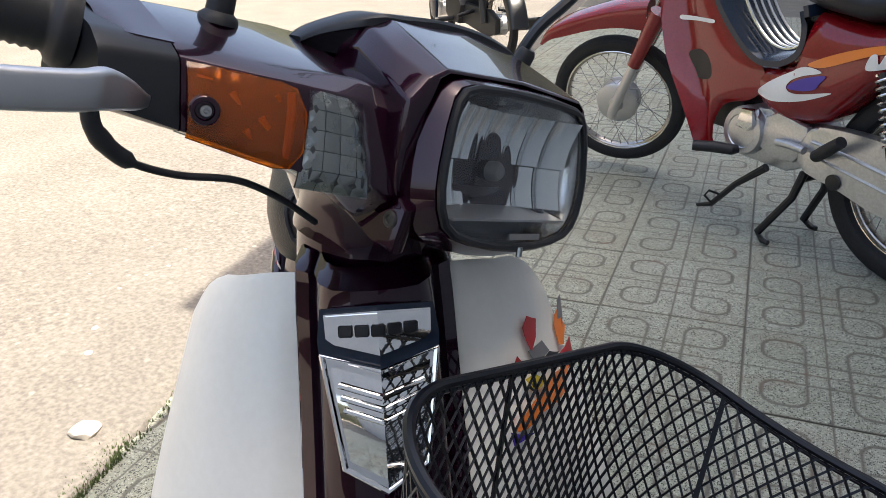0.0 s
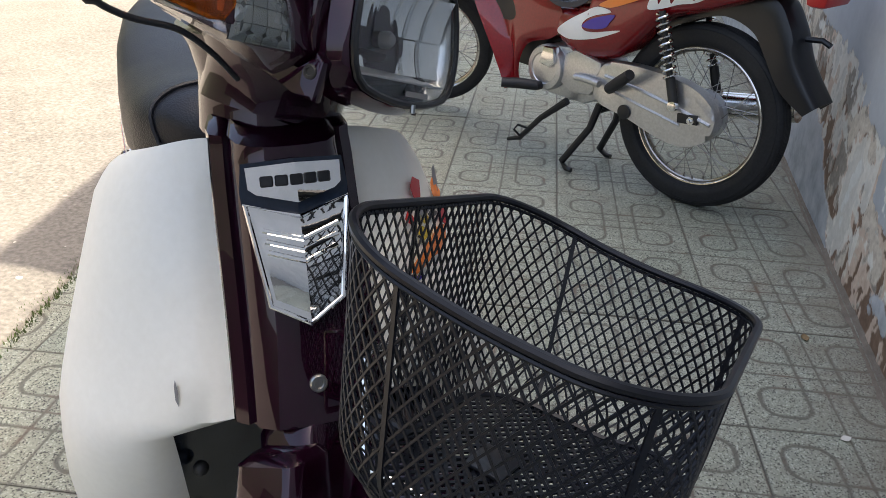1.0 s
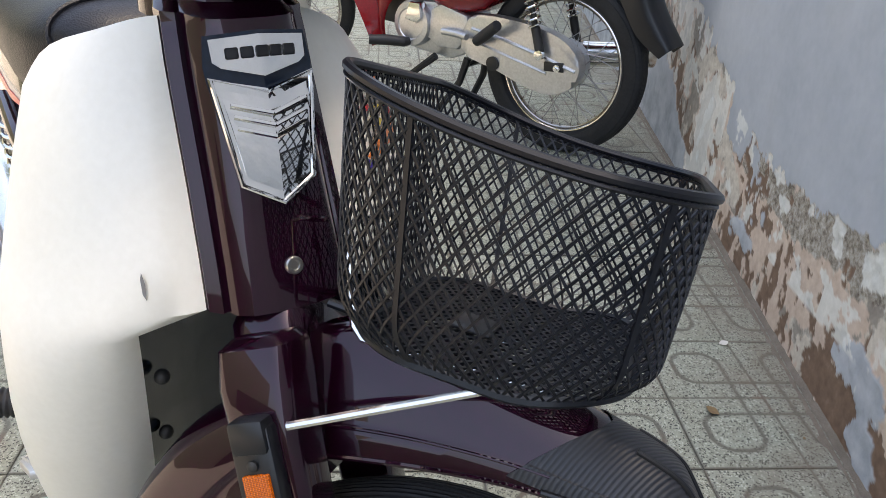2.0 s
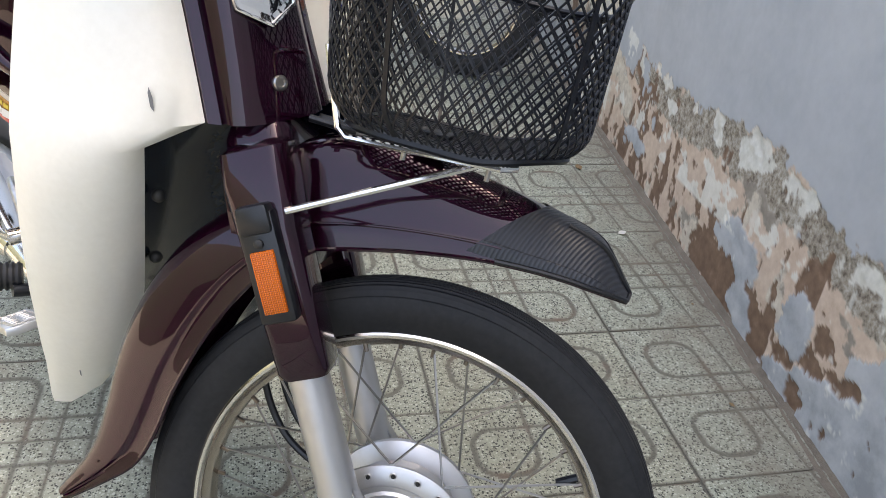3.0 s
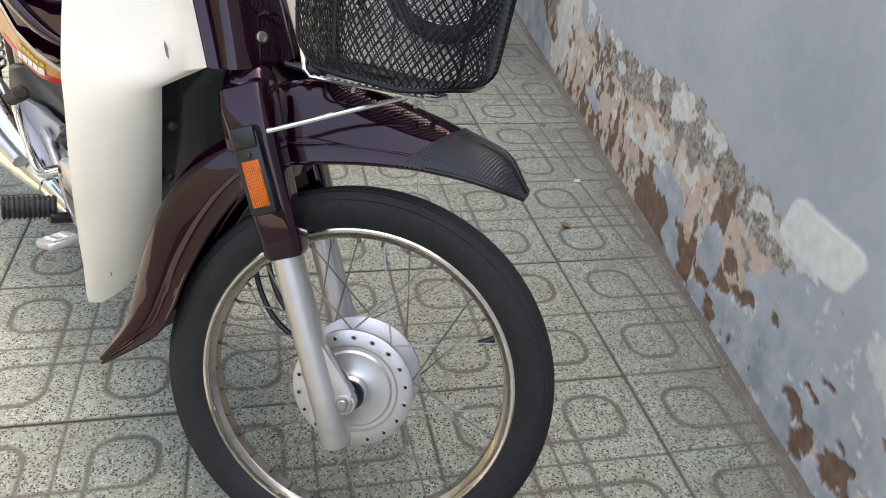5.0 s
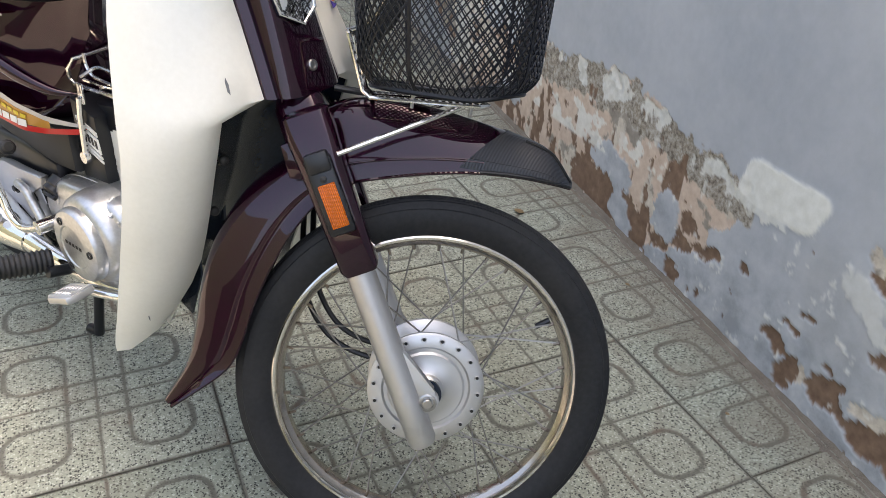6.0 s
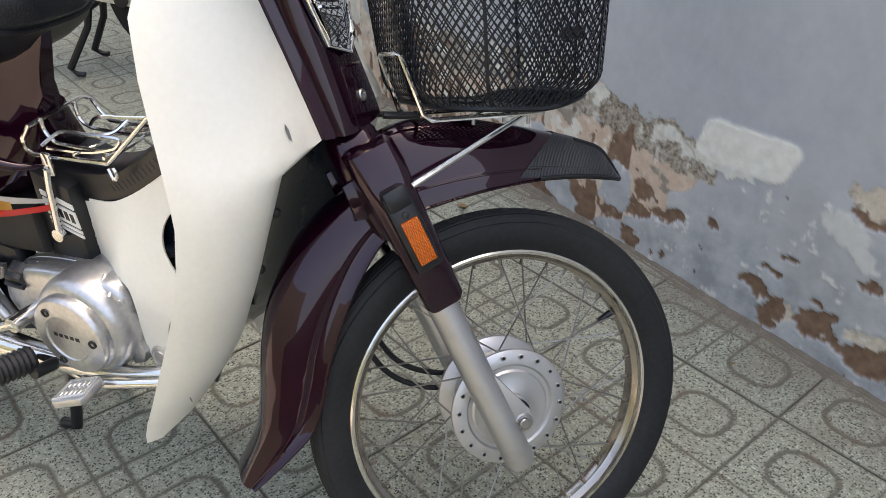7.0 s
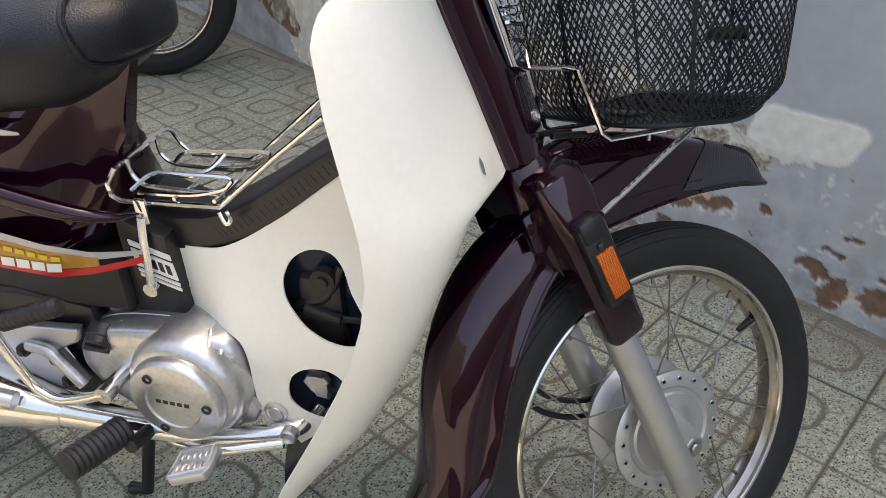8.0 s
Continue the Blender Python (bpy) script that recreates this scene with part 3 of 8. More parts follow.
def rod(name, me, a, b, parent, m=None):
    a, b = Vector(a), Vector(b)
    if m is not None:
        a, b = m @ a, m @ b
    ob = new(name, me)
    ob.parent = parent
    ob.matrix_basis = Matrix.Translation(a) @ (b - a).to_track_quat("Z", "Y").to_matrix().to_4x4() @ Matrix.Diagonal((1, 1, (b - a).length, 1))
    return ob


def wheel(name, parent, centre, m, spoke_me, nipple_me, tyre_r=WHEEL_R, hub_r=0.083, tw=0.030):
    """A spoked wheel in the xz plane at centre: rim, tyre, hub, spokes, valve."""
    T = m @ Matrix.Translation(centre)
    w = 0.021
    prof = [(RIM_R + 0.001, -w), (RIM_R + 0.001, -w + 0.003), (RIM_R - 0.004, -w + 0.0045), (RIM_R - 0.008, -0.011), (RIM_R - 0.012, 0), (RIM_R - 0.008, 0.011), (RIM_R - 0.004, w - 0.0045), (RIM_R + 0.001, w - 0.003), (RIM_R + 0.001, w),
            (RIM_R - 0.0015, w + 0.0015), (RIM_R - 0.0045, w + 0.0008), (RIM_R - 0.0062, w - 0.002), (RIM_R - 0.0066, 0.0150), (RIM_R - 0.0095, 0.0115), (RIM_R - 0.0135, 0.0095), (RIM_R - 0.0150, 0), (RIM_R - 0.0135, -0.0095), (RIM_R - 0.0095, -0.0115), (RIM_R - 0.0066, -0.0150), (RIM_R - 0.0062, -w + 0.002), (RIM_R - 0.0045, -w - 0.0008), (RIM_R - 0.0015, -w - 0.0015)]
    rim = part(name, lathe(bmesh.new(), prof, 96), RIM_CHROME, parent, "chromed steel wheel with wire spokes", m=T)
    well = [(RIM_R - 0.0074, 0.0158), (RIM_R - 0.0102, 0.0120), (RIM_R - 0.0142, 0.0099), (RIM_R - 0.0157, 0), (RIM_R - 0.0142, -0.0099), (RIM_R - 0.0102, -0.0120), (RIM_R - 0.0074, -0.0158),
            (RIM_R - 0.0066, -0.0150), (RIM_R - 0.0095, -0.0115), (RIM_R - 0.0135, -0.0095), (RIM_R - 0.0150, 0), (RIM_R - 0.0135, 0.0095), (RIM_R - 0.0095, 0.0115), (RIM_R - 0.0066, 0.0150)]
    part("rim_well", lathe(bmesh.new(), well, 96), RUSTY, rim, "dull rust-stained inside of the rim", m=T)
    d = tyre_r - RIM_R
    tp = [(RIM_R - 0.004, -w + 0.004), (RIM_R + 0.002, -w - 0.001), (RIM_R + 0.010, -tw * 0.86), (RIM_R + 0.020, -tw * 0.98), (RIM_R + 0.030, -tw), (RIM_R + d * 0.74, -tw * 0.95), (RIM_R + d * 0.76, -tw * 0.90), (RIM_R + d * 0.82, -tw * 0.86)]
    top = []
    for k, a in enumerate(np.linspace(-0.84, 0.84, 28)):
        z = RIM_R + d * (0.82 + 0.18 * math.sqrt(max(0, 1 - (abs(a) / 0.86) ** 2.4)))
        top.append((z - (0.0032 if k % 3 == 1 else 0), a * tw))
    tp += top + [(r, -y) for r, y in tp[::-1]]
    part("tyre", lathe(bmesh.new(), tp, 96), TYRE, rim, "dusty black tyre with ribbed tread", m=T, sharp=25)
    hb = bmesh.new()
    disc_lathe(hb, [(0.020, -0.052), (0.024, -0.048), (0.024, -0.040), (0.030, -0.036), (0.052, -0.036), (0.055, -0.0335), (0.060, -0.0335), (0.063, -0.036), (hub_r - 0.005, -0.036), (hub_r, -0.033), (hub_r, -0.029), (hub_r - 0.012, -0.026),
                    (hub_r - 0.018, -0.01), (hub_r - 0.018, 0.016), (hub_r - 0.006, 0.02), (hub_r, 0.024), (hub_r, 0.030), (hub_r - 0.01, 0.036), (0.03, 0.040), (0.02, 0.05)], 64)
    part("hub", hb, SILVER, rim, "silver-painted drum hub with spoke holes", m=T)
    bolts, rings = bmesh.new(), bmesh.new()
    for i in range(18):
        a = 2 * math.pi * i / 18
        disc = Matrix.Translation(((hub_r - 0.009) * math.cos(a), -0.0368, (hub_r - 0.009) * math.sin(a))) @ Matrix.Rotation(radians(90), 4, "X")
        bmesh.ops.create_cone(bolts, cap_ends=True, segments=10, radius1=0.0024, radius2=0.0020, depth=0.004, matrix=disc)
        ring = [disc @ Vector((0.0032 * math.cos(t), 0.0032 * math.sin(t), 0.0004)) for t in np.linspace(0, 2 * math.pi, 10, endpoint=False)]
        tube(rings, ring, 0.0009, 5, True)
    tagged(part("spoke_seat", bolts, STEEL_DARK, rim, m=T), kind="stuff")
    tagged(part("spoke_collar", rings, SILVER, rim, m=T), kind="stuff")
    part("axle_seal", disc_lathe(bmesh.new(), [(0.021, -0.056), (0.021, -0.050), (0.012, -0.058), (0.010, -0.062)], 24), NAVY, rim, "dark axle seal", m=T)
    for i in range(36):
        side = -1 if i % 2 else 1
        a = 2 * math.pi * (i + 0.25) / 36
        lean = 0.62 if (i // 2) % 2 else -0.62
        h, rr = hub_r - 0.008, RIM_R - 0.0155
        rod("spoke", spoke_me, (h * math.cos(a + lean), side * 0.030, h * math.sin(a + lean)), (rr * math.cos(a), side * 0.004, rr * math.sin(a)), rim, T)
        rod("nipple", nipple_me, ((rr - 0.008) * math.cos(a), side * 0.0048, (rr - 0.008) * math.sin(a)), ((rr + 0.002) * math.cos(a), side * 0.004, (rr + 0.002) * math.sin(a)), rim, T)
    return rim, T


SPOKE_ME = rod_mesh("spoke", 0.0013, metal_mat("spoke_steel", (0.35, 0.34, 0.33), 0.35, (0.1, 0.07, 0.05), 0.6), 5)
NIPPLE_ME = rod_mesh("nipple", 0.0024, metal_mat("nipple_steel", (0.22, 0.19, 0.16), 0.4, (0.08, 0.05, 0.03), 0.6), 6)

bike = thing("motorbike", "aubergine step-through motorbike with ivory leg shields, parked with bars turned", "motorbike", BIKE)


def along_fork(s, y=0.0, off=0.0):
    """A point on the fork's line: s metres up it from the axle's height, off metres ahead of it."""
    p = Vector((0.026, y, 0.21)) * 0 + Vector((-0.028, y, 0.27)) + AXIS * s
    return p + Vector((math.cos(radians(RAKE)), 0, math.sin(radians(RAKE)))) * off


def front_end():
    wh, T = wheel("front_wheel", bike, (0, 0, 0.27), FRONT, SPOKE_ME, NIPPLE_ME)
    # valve
    a = math.atan2(0.105, 0.155)
    bm = tube(bmesh.new(), [(0.178 * math.cos(a), 0, 0.178 * math.sin(a)), (0.200 * math.cos(a), 0, 0.200 * math.sin(a))], 0.0045, 8)
    part("valve", bm, BLACK, wh, "black rubber valve cap", m=T)
    for side in (-1, 1):
        # lower fork leg with its axle lug
        bm = tube(bmesh.new(), [along_fork(-0.072, side * 0.072), along_fork(-0.066, side * 0.072), along_fork(0.0, side * 0.072), along_fork(0.225, side * 0.072)], [0.017, 0.0200, 0.0200, 0.0195], 20)
        lug = [(0.0165 * math.cos(t), 0.27 + 0.0165 * math.sin(t)) for t in np.linspace(-2.0, 1.2, 12)] + [tuple(along_fork(0.095, 0, 0.012)[i] for i in (0, 2)), tuple(along_fork(0.085, 0, -0.004)[i] for i in (0, 2)), tuple(along_fork(-0.02, 0, -0.004)[i] for i in (0, 2))]
        prism(bm, lug, side * 0.066, side * 0.082, 0.003)
        leg = part("fork_leg", bm, SILVER, bike, "silver-painted fork leg", m=FRONT)
        nut = bmesh.new()
        disc_lathe(nut, [(0.0130, -0.004), (0.0130, 0.0025), (0.0115, 0.0035), (0.0090, 0.0035), (0.0082, 0.0008), (0.0072, 0.0008), (0.0072, 0.007), (0.0058, 0.0082), (0.002, 0.0082)], 16)
        nm = Matrix.Translation((0, side * 0.080, 0.27)) @ Matrix.Rotation(0 if side > 0 else math.pi, 4, "Z")
        part("axle_nut", nut, NUT_STEEL, leg, m=FRONT @ nm)
        # upper cover of the leg
        rows = []
        for s, wx, wy, yo in ((0.190, 0.021, 0.020, 0.074), (0.198, 0.0255, 0.0235, 0.074), (0.26, 0.0265, 0.025, 0.075), (0.33, 0.028, 0.027, 0.075), (0.375, 0.031, 0.028, 0.073), (0.402, 0.030, 0.025, 0.068), (0.408, 0.023, 0.017, 0.064)):
            rows.append([along_fork(s, side * yo + b, a + 0.003) for a, b in rounded(wx, wy, min(wx, wy) * 0.45, 4)])
        part("fork_cover", loft(bmesh.new(), rows, True, True), PURPLE, bike, m=FRONT)
        # reflector block
        R = Matrix.Translation(along_fork(0.300, side * 0.106, 0.002)) @ Matrix.Rotation(radians(-RAKE), 4, "Y")
        bm = box(bmesh.new(), 0.034, 0.018, 0.100, R, 0.004)
        box(bm, 0.030, 0.020, 0.026, R @ Matrix.Translation((0, side * 0.002, 0.043)), 0.004)
        hold = part("reflector_holder", bm, BLACK, bike, "black plastic reflector holder", m=FRONT)
        bm = box(bmesh.new(), 0.0215, 0.006, 0.056, R @ Matrix.Translation((0.001, side * 0.0095, -0.012)), 0.0015)
        part("reflector", bm, REFLECT, hold, "orange reflector", m=FRONT)
        bm = disc_lathe(bmesh.new(), [(0.0042, 0.0), (0.0042, 0.002), (0.0025, 0.003)], 12)
        part("screw", bm, STEEL_DARK, hold, m=FRONT @ R @ Matrix.Translation((0, side * 0.0095, 0.0225)) @ Matrix.Rotation(0 if side > 0 else math.pi, 4, "Z"))
    # crown between the covers
    rows = []
    for s, wx, wy in ((0.28, 0.020, 0.055), (0.30, 0.027, 0.060), (0.37, 0.034, 0.062), (0.415, 0.032, 0.058), (0.43, 0.026, 0.045), (0.47, 0.024, 0.028)):
        rows.append([along_fork(s, b, a - 0.004) for a, b in rounded(wx, wy, min(wx, wy) * 0.6, 4)])
    part("fork_crown", loft(bmesh.new(), rows, True, True), PURPLE, bike, m=FRONT)
    bm = tube(bmesh.new(), [along_fork(0.46, 0, -0.02), along_fork(0.74, 0, -0.04)], 0.022, 16)
    part("steering_stem", bm, BLACK, bike, m=FRONT)
    # brake cable and speedometer cable behind the leg
    bm = tube(bmesh.new(), [(-0.02, 0.045, 0.300), (-0.08, 0.052, 0.296), (-0.135, 0.056, 0.318), (-0.172, 0.058, 0.372), (-0.186, 0.056, 0.44), (-0.195, 0.05, 0.56)], 0.0042, 8, smooth=6)
    tube(bm, [(-0.02, 0.038, 0.285), (-0.085, 0.046, 0.276), (-0.148, 0.050, 0.302), (-0.188, 0.052, 0.362), (-0.200, 0.05, 0.44), (-0.205, 0.04, 0.56)], 0.0042, 8, smooth=6)
    part("brake_cable", bm, BLACK, bike, m=FRONT)
    fenders()


FENDER_SECTION = [(-1.0, 1.0), (-1.0, 0.72), (-0.99, 0.45), (-0.95, 0.22), (-0.84, 0.09), (-0.62, 0.03), (-0.32, 0.005), (0, 0), (0.32, 0.005), (0.62, 0.03), (0.84, 0.09), (0.95, 0.22), (0.99, 0.45), (1.0, 0.72), (1.0, 1.0)]


FLAP_HALF = [(-1.07, 1.0), (-1.02, 0.92), (-0.955, 0.82), (-0.950, 0.75), (-0.985, 0.70), (-0.985, 0.67), (-0.95, 0.52), (-0.88, 0.33), (-0.76, 0.17), (-0.58, 0.07), (-0.30, 0.015)]
FLAP_SECTION = FLAP_HALF + [(0, 0)] + [(-f, t) for f, t in FLAP_HALF[::-1]]
GUARD_HALF = [(-1.0, 1.0), (-0.985, 0.86), (-0.955, 0.765), (-0.93, 0.745), (-0.91, 0.70), (-0.83, 0.50), (-0.72, 0.31), (-0.60, 0.165), (-0.50, 0.085), (-0.40, 0.045), (-0.20, 0.010)]
GUARD_SECTION = GUARD_HALF + [(0, 0)] + [(-f, t) for f, t in GUARD_HALF[::-1]]


def fender_rows(crown, edge, width, n=6, section=None):
    """Rows of a mudguard from its crown line and edge line of (x, z) and half widths."""
    c, e = spline([(x, 0, z) for x, z in crown], n), spline([(x, 0, z) for x, z in edge], n)
    w = np.interp(np.linspace(0, 1, len(c)), np.linspace(0, 1, len(width)), width)
    return [[(a.x + (b.x - a.x) * t, ww * f, a.z + (b.z - a.z) * t) for f, t in (section or FENDER_SECTION)] for a, b, ww in zip(c, e, w)]


def fenders():
    crown = [(-0.20, 0.630), (-0.155, 0.654), (-0.10, 0.661), (-0.04, 0.657), (0.02, 0.648), (0.070, 0.638), (0.105, 0.629), (0.122, 0.621), (0.136, 0.606), (0.147, 0.592), (0.155, 0.583)]
    edge = [(-0.19, 0.530), (-0.15, 0.545), (-0.10, 0.560), (-0.045, 0.573), (0.01, 0.582), (0.055, 0.585), (0.090, 0.585), (0.115, 0.583), (0.132, 0.581), (0.145, 0.579), (0.153, 0.577)]
    width = [0.040, 0.044, 0.045, 0.045, 0.044, 0.043, 0.042, 0.040, 0.036, 0.030, 0.023]
    rows = fender_rows(crown, edge, width, 6, GUARD_SECTION)
    guard = part("front_mudguard", thicken(loft(bmesh.new(), rows), 0.0022), PURPLE, bike, "glossy aubergine front mudguard", m=FRONT, sharp=24)
    # dark sheet over the tip; its edge runs forward from the hem up to the crown
    tip = []
    for i, row in enumerate(rows):
        if row[11][0] > 0.022:
            lift = [(p[0], p[1] * 1.03, p[2] + 0.0014) for p in row]
            if not tip:
                lift = [(p[0] + 0.032 - 0.052 * GUARD_SECTION[j][1] ** 0.7, p[1], p[2] - 0.18 * (0.032 - 0.052 * GUARD_SECTION[j][1] ** 0.7)) for j, p in enumerate(lift)]
                tip.append(lift)
            elif row[11][0] > 0.058:
                tip.append(lift)
    sheet = part("mudguard_tip", thicken(loft(bmesh.new(), tip), 0.001), CARBON, guard, "ribbed dark sheet on the mudguard's tip", m=FRONT, sharp=24)
    # smooth raised border round the tip
    for side in (-1, 1):
        low = [(r[0][0], side * abs(r[0][1]) * 1.03, r[0][2] + 0.002) for r in rows[26:]]
        brow = [(r[8][0] + 0.001, side * abs(r[8][1]), r[8][2] + 0.0015) for r in rows[::-1] if r[8][0] > 0.080]
        part("border", tube(bmesh.new(), low + brow, 0.0026, 8), BLACK, sheet, m=FRONT)
        bm = tube(bmesh.new(), [(r[0][0], side * abs(r[0][1]), r[0][2]) for r in rows[2:]], 0.0022, 6)
        part("hem", bm, PURPLE, guard, m=FRONT)
        bm = tube(bmesh.new(), [(r[2][0], side * (abs(r[2][1]) + 0.0006), r[2][2]) for r in rows[3:27]], 0.0015, 8)
        part("raised_line", bm, PURPLE, guard, m=FRONT)
    crown = [(-0.200, 0.584), (-0.243, 0.552), (-0.279, 0.513), (-0.304, 0.466), (-0.319, 0.422), (-0.327, 0.372), (-0.330, 0.315), (-0.336, 0.265), (-0.360, 0.212)]
    edge = [(-0.165, 0.530), (-0.187, 0.507), (-0.209, 0.471), (-0.230, 0.424), (-0.248, 0.367), (-0.258, 0.318), (-0.272, 0.278), (-0.300, 0.248), (-0.345, 0.208)]
    width = [0.043, 0.045, 0.046, 0.046, 0.046, 0.046, 0.047, 0.048, 0.045]
    rows = fender_rows(crown, edge, width, 6, FLAP_SECTION)
    guard = part("rear_mudguard", thicken(loft(bmesh.new(), rows), 0.0022), PURPLE, bike, "scuffed aubergine mudguard flap behind the wheel", m=FRONT, sharp=30)
    for side in (-1, 1):
        bm = prism(bmesh.new(), [(-0.232, 0.586), (-0.212, 0.598), (-0.196, 0.560), (-0.201, 0.546), (-0.216, 0.546)], side * 0.052, side * 0.064, 0.003)
        part("tab", bm, PURPLE, guard, m=FRONT)
        bm = tube(bmesh.new(), [(r[0][0], side * abs(r[0][1]), r[0][2]) for r in rows], 0.0025, 6)
        part("hem", bm, PURPLE, guard, m=FRONT)


front_end()


# ---------------------------------------------------------------- leg shields, front cover
SHIELD = [  # z, front edge x and y, outer edge x and y
    (0.868, -0.298, -0.054, -0.346, -0.100), (0.865, -0.2965, -0.054, -0.356, -0.112), (0.859, -0.294, -0.0545, -0.363, -0.122), (0.850, -0.290, -0.055, -0.3675, -0.130), (0.838, -0.286, -0.0555, -0.370, -0.137), (0.82, -0.279, -0.056, -0.371, -0.146), (0.75, -0.247, -0.058, -0.356, -0.166), (0.70, -0.225, -0.060, -0.338, -0.182),
    (0.664, -0.209, -0.062, -0.325, -0.193), (0.640, -0.233, -0.110, -0.318, -0.199), (0.60, -0.248, -0.108, -0.314, -0.203), (0.55, -0.267, -0.106, -0.321, -0.206), (0.50, -0.285, -0.104, -0.335, -0.206),
    (0.45, -0.305, -0.102, -0.355, -0.204), (0.40, -0.325, -0.102, -0.378, -0.200), (0.35, -0.351, -0.106, -0.402, -0.196), (0.30, -0.380, -0.117, -0.426, -0.191), (0.25, -0.412, -0.136, -0.450, -0.188), (0.225, -0.434, -0.154, -0.459, -0.187), (0.208, -0.450, -0.168, -0.463, -0.185)]


def smooth_top(z):
    return max(0.0, min(1.0, (z - 0.74) / 0.12))


def shield_rows(side):
    rows = []
    for z, xi, yi, xo, yo in SHIELD:
        row = []
        for k in range(13):
            t = k / 12
            b = 0.034 * (4 * t * (1 - t)) ** 0.8 * min(1.0, (yi - yo) / 0.09) * min(1.0, max(0.0, (z - 0.19) / 0.14)) * (1 - 0.6 * max(0.0, min(1.0, (z - 0.80) / 0.06)))
            row.append((xi + (xo - xi) * t + b * 0.75, side * -(yi + (yo - yi) * t - b * 0.35) + 0.004, z - 0.022 * t ** 1.5 * smooth_top(z)))
        rows.append(row)
    return rows


def front_body():
    for side in (-1, 1):
        rows = shield_rows(side)
        bm = thicken(loft(bmesh.new(), rows), 0.0035)
        shield = part("leg_shield", bm, WHITE, bike, "ivory plastic leg shield, scratched and slightly yellowed")
        if side < 0:
            for z, t0, dz, w in ((0.686, 0.27, 0.022, 0.002), (0.42, 0.55, 0.012, 0.001), (0.30, 0.5, 0.01, 0.001)):
                marks = bmesh.new()
                k = min(range(len(rows)), key=lambda i: abs(rows[i][0][2] - z))
                p = Vector(rows[k][int(t0 * 12)])
                n = Vector((0.62, -0.78, 0.25)).normalized()
                side_v = Vector((0.7, 0.7, 0)) * w
                up = Vector((-0.35, 0, 1)).normalized() * dz * 0.5
                q = p + n * 0.0035 + Vector((0, 0, z - p.z)) + Vector((-0.43, 0, 0)) * (z - p.z)
                marks.faces.new([marks.verts.new(q + a * side_v + b * up) for a, b in ((-1, -0.6), (0.3, -1), (1, 0.2), (0.2, 1), (-0.8, 0.5))])
                part("scratch", marks, GREY_DECAL, shield, "dark grey scratch marks")
        else:
            stickers(shield, rows)
    # front cover
    rows = []
    for z, xi, yi, xo, yo in SHIELD[:9]:
        z += 0.004 * (z > 0.866)
        bulge = np.interp(z, [0.66, 0.70, 0.75, 0.86], [0.028, 0.033, 0.036, 0.046])
        y = abs(yi) + 0.002
        pts = [(-y, -0.012), (-y + 0.001, 0.004), (-y + 0.010, 0.012), (-y + 0.014, 0.010), (-y + 0.018, bulge * 0.66), (-y * 0.52, bulge * 0.90), (-y * 0.25, bulge * 0.985)]
        pts += [(0.0, bulge)] + [(-a, b) for a, b in pts[::-1]]
        rows.append([(xi + b, a + 0.006, z) for a, b in pts])
    rows = [[(p[0] - 0.02, p[1] * 0.9 + 0.001, p[2] + 0.008) for p in rows[0]]] + rows
    cover = part("front_cover", thicken(loft(bmesh.new(), rows), 0.003), PURPLE, bike, "glossy aubergine cover over the steering head")
    badge(cover)
    bm = disc_lathe(bmesh.new(), [(0.0072, -0.002), (0.0072, 0.0015), (0.0060, 0.003), (0.0040, 0.003), (0.0034, 0.001)], 20)
    part("screw", bm, NUT_STEEL, cover, "bright cross-head screw", m=pose(-0.190, 0.007, 0.697, 0, 0, -90) @ pose(0, 0, 0, 20, 0, 0))
    # top of the steering head and its neck
    rows = []
    for z, cx, a, b in ((0.862, -0.345, 0.060, 0.056), (0.885, -0.350, 0.058, 0.054), (0.905, -0.352, 0.055, 0.052), (0.93, -0.352, 0.060, 0.058), (0.945, -0.35, 0.066, 0.066)):
        rows.append([(cx + a * math.cos(t), b * math.sin(t) + 0.004, z) for t in np.linspace(0, 2 * math.pi, 28, endpoint=False)])
    part("neck", loft(bmesh.new(), rows, True, True), PURPLE, bike)
    # dark inner panel behind the wheel
    rows = []
    for z, xi, yi, xo, yo in SHIELD[8:]:
        y = max(abs(yi), 0.10) + 0.004 if z < 0.65 else 0.064
        rows.append([(xi - 0.004 - 0.05 * (1 - f * f), y * f + 0.004, z + 0.004) for f in np.linspace(-1, 1, 15)])
    part("inner_panel", thicken(loft(bmesh.new(), rows), 0.003), NAVY, bike, "dark plastic panel behind the front wheel")
    for x, y, z in ((-0.262, -0.088, 0.575), (-0.298, -0.085, 0.485)):
        bm = bmesh.new()
        bmesh.ops.create_uvsphere(bm, u_segments=12, v_segments=8, radius=0.007, matrix=Matrix.Translation((x, y, z)))
        part("panel_bolt", bm, STEEL_DARK, bike)


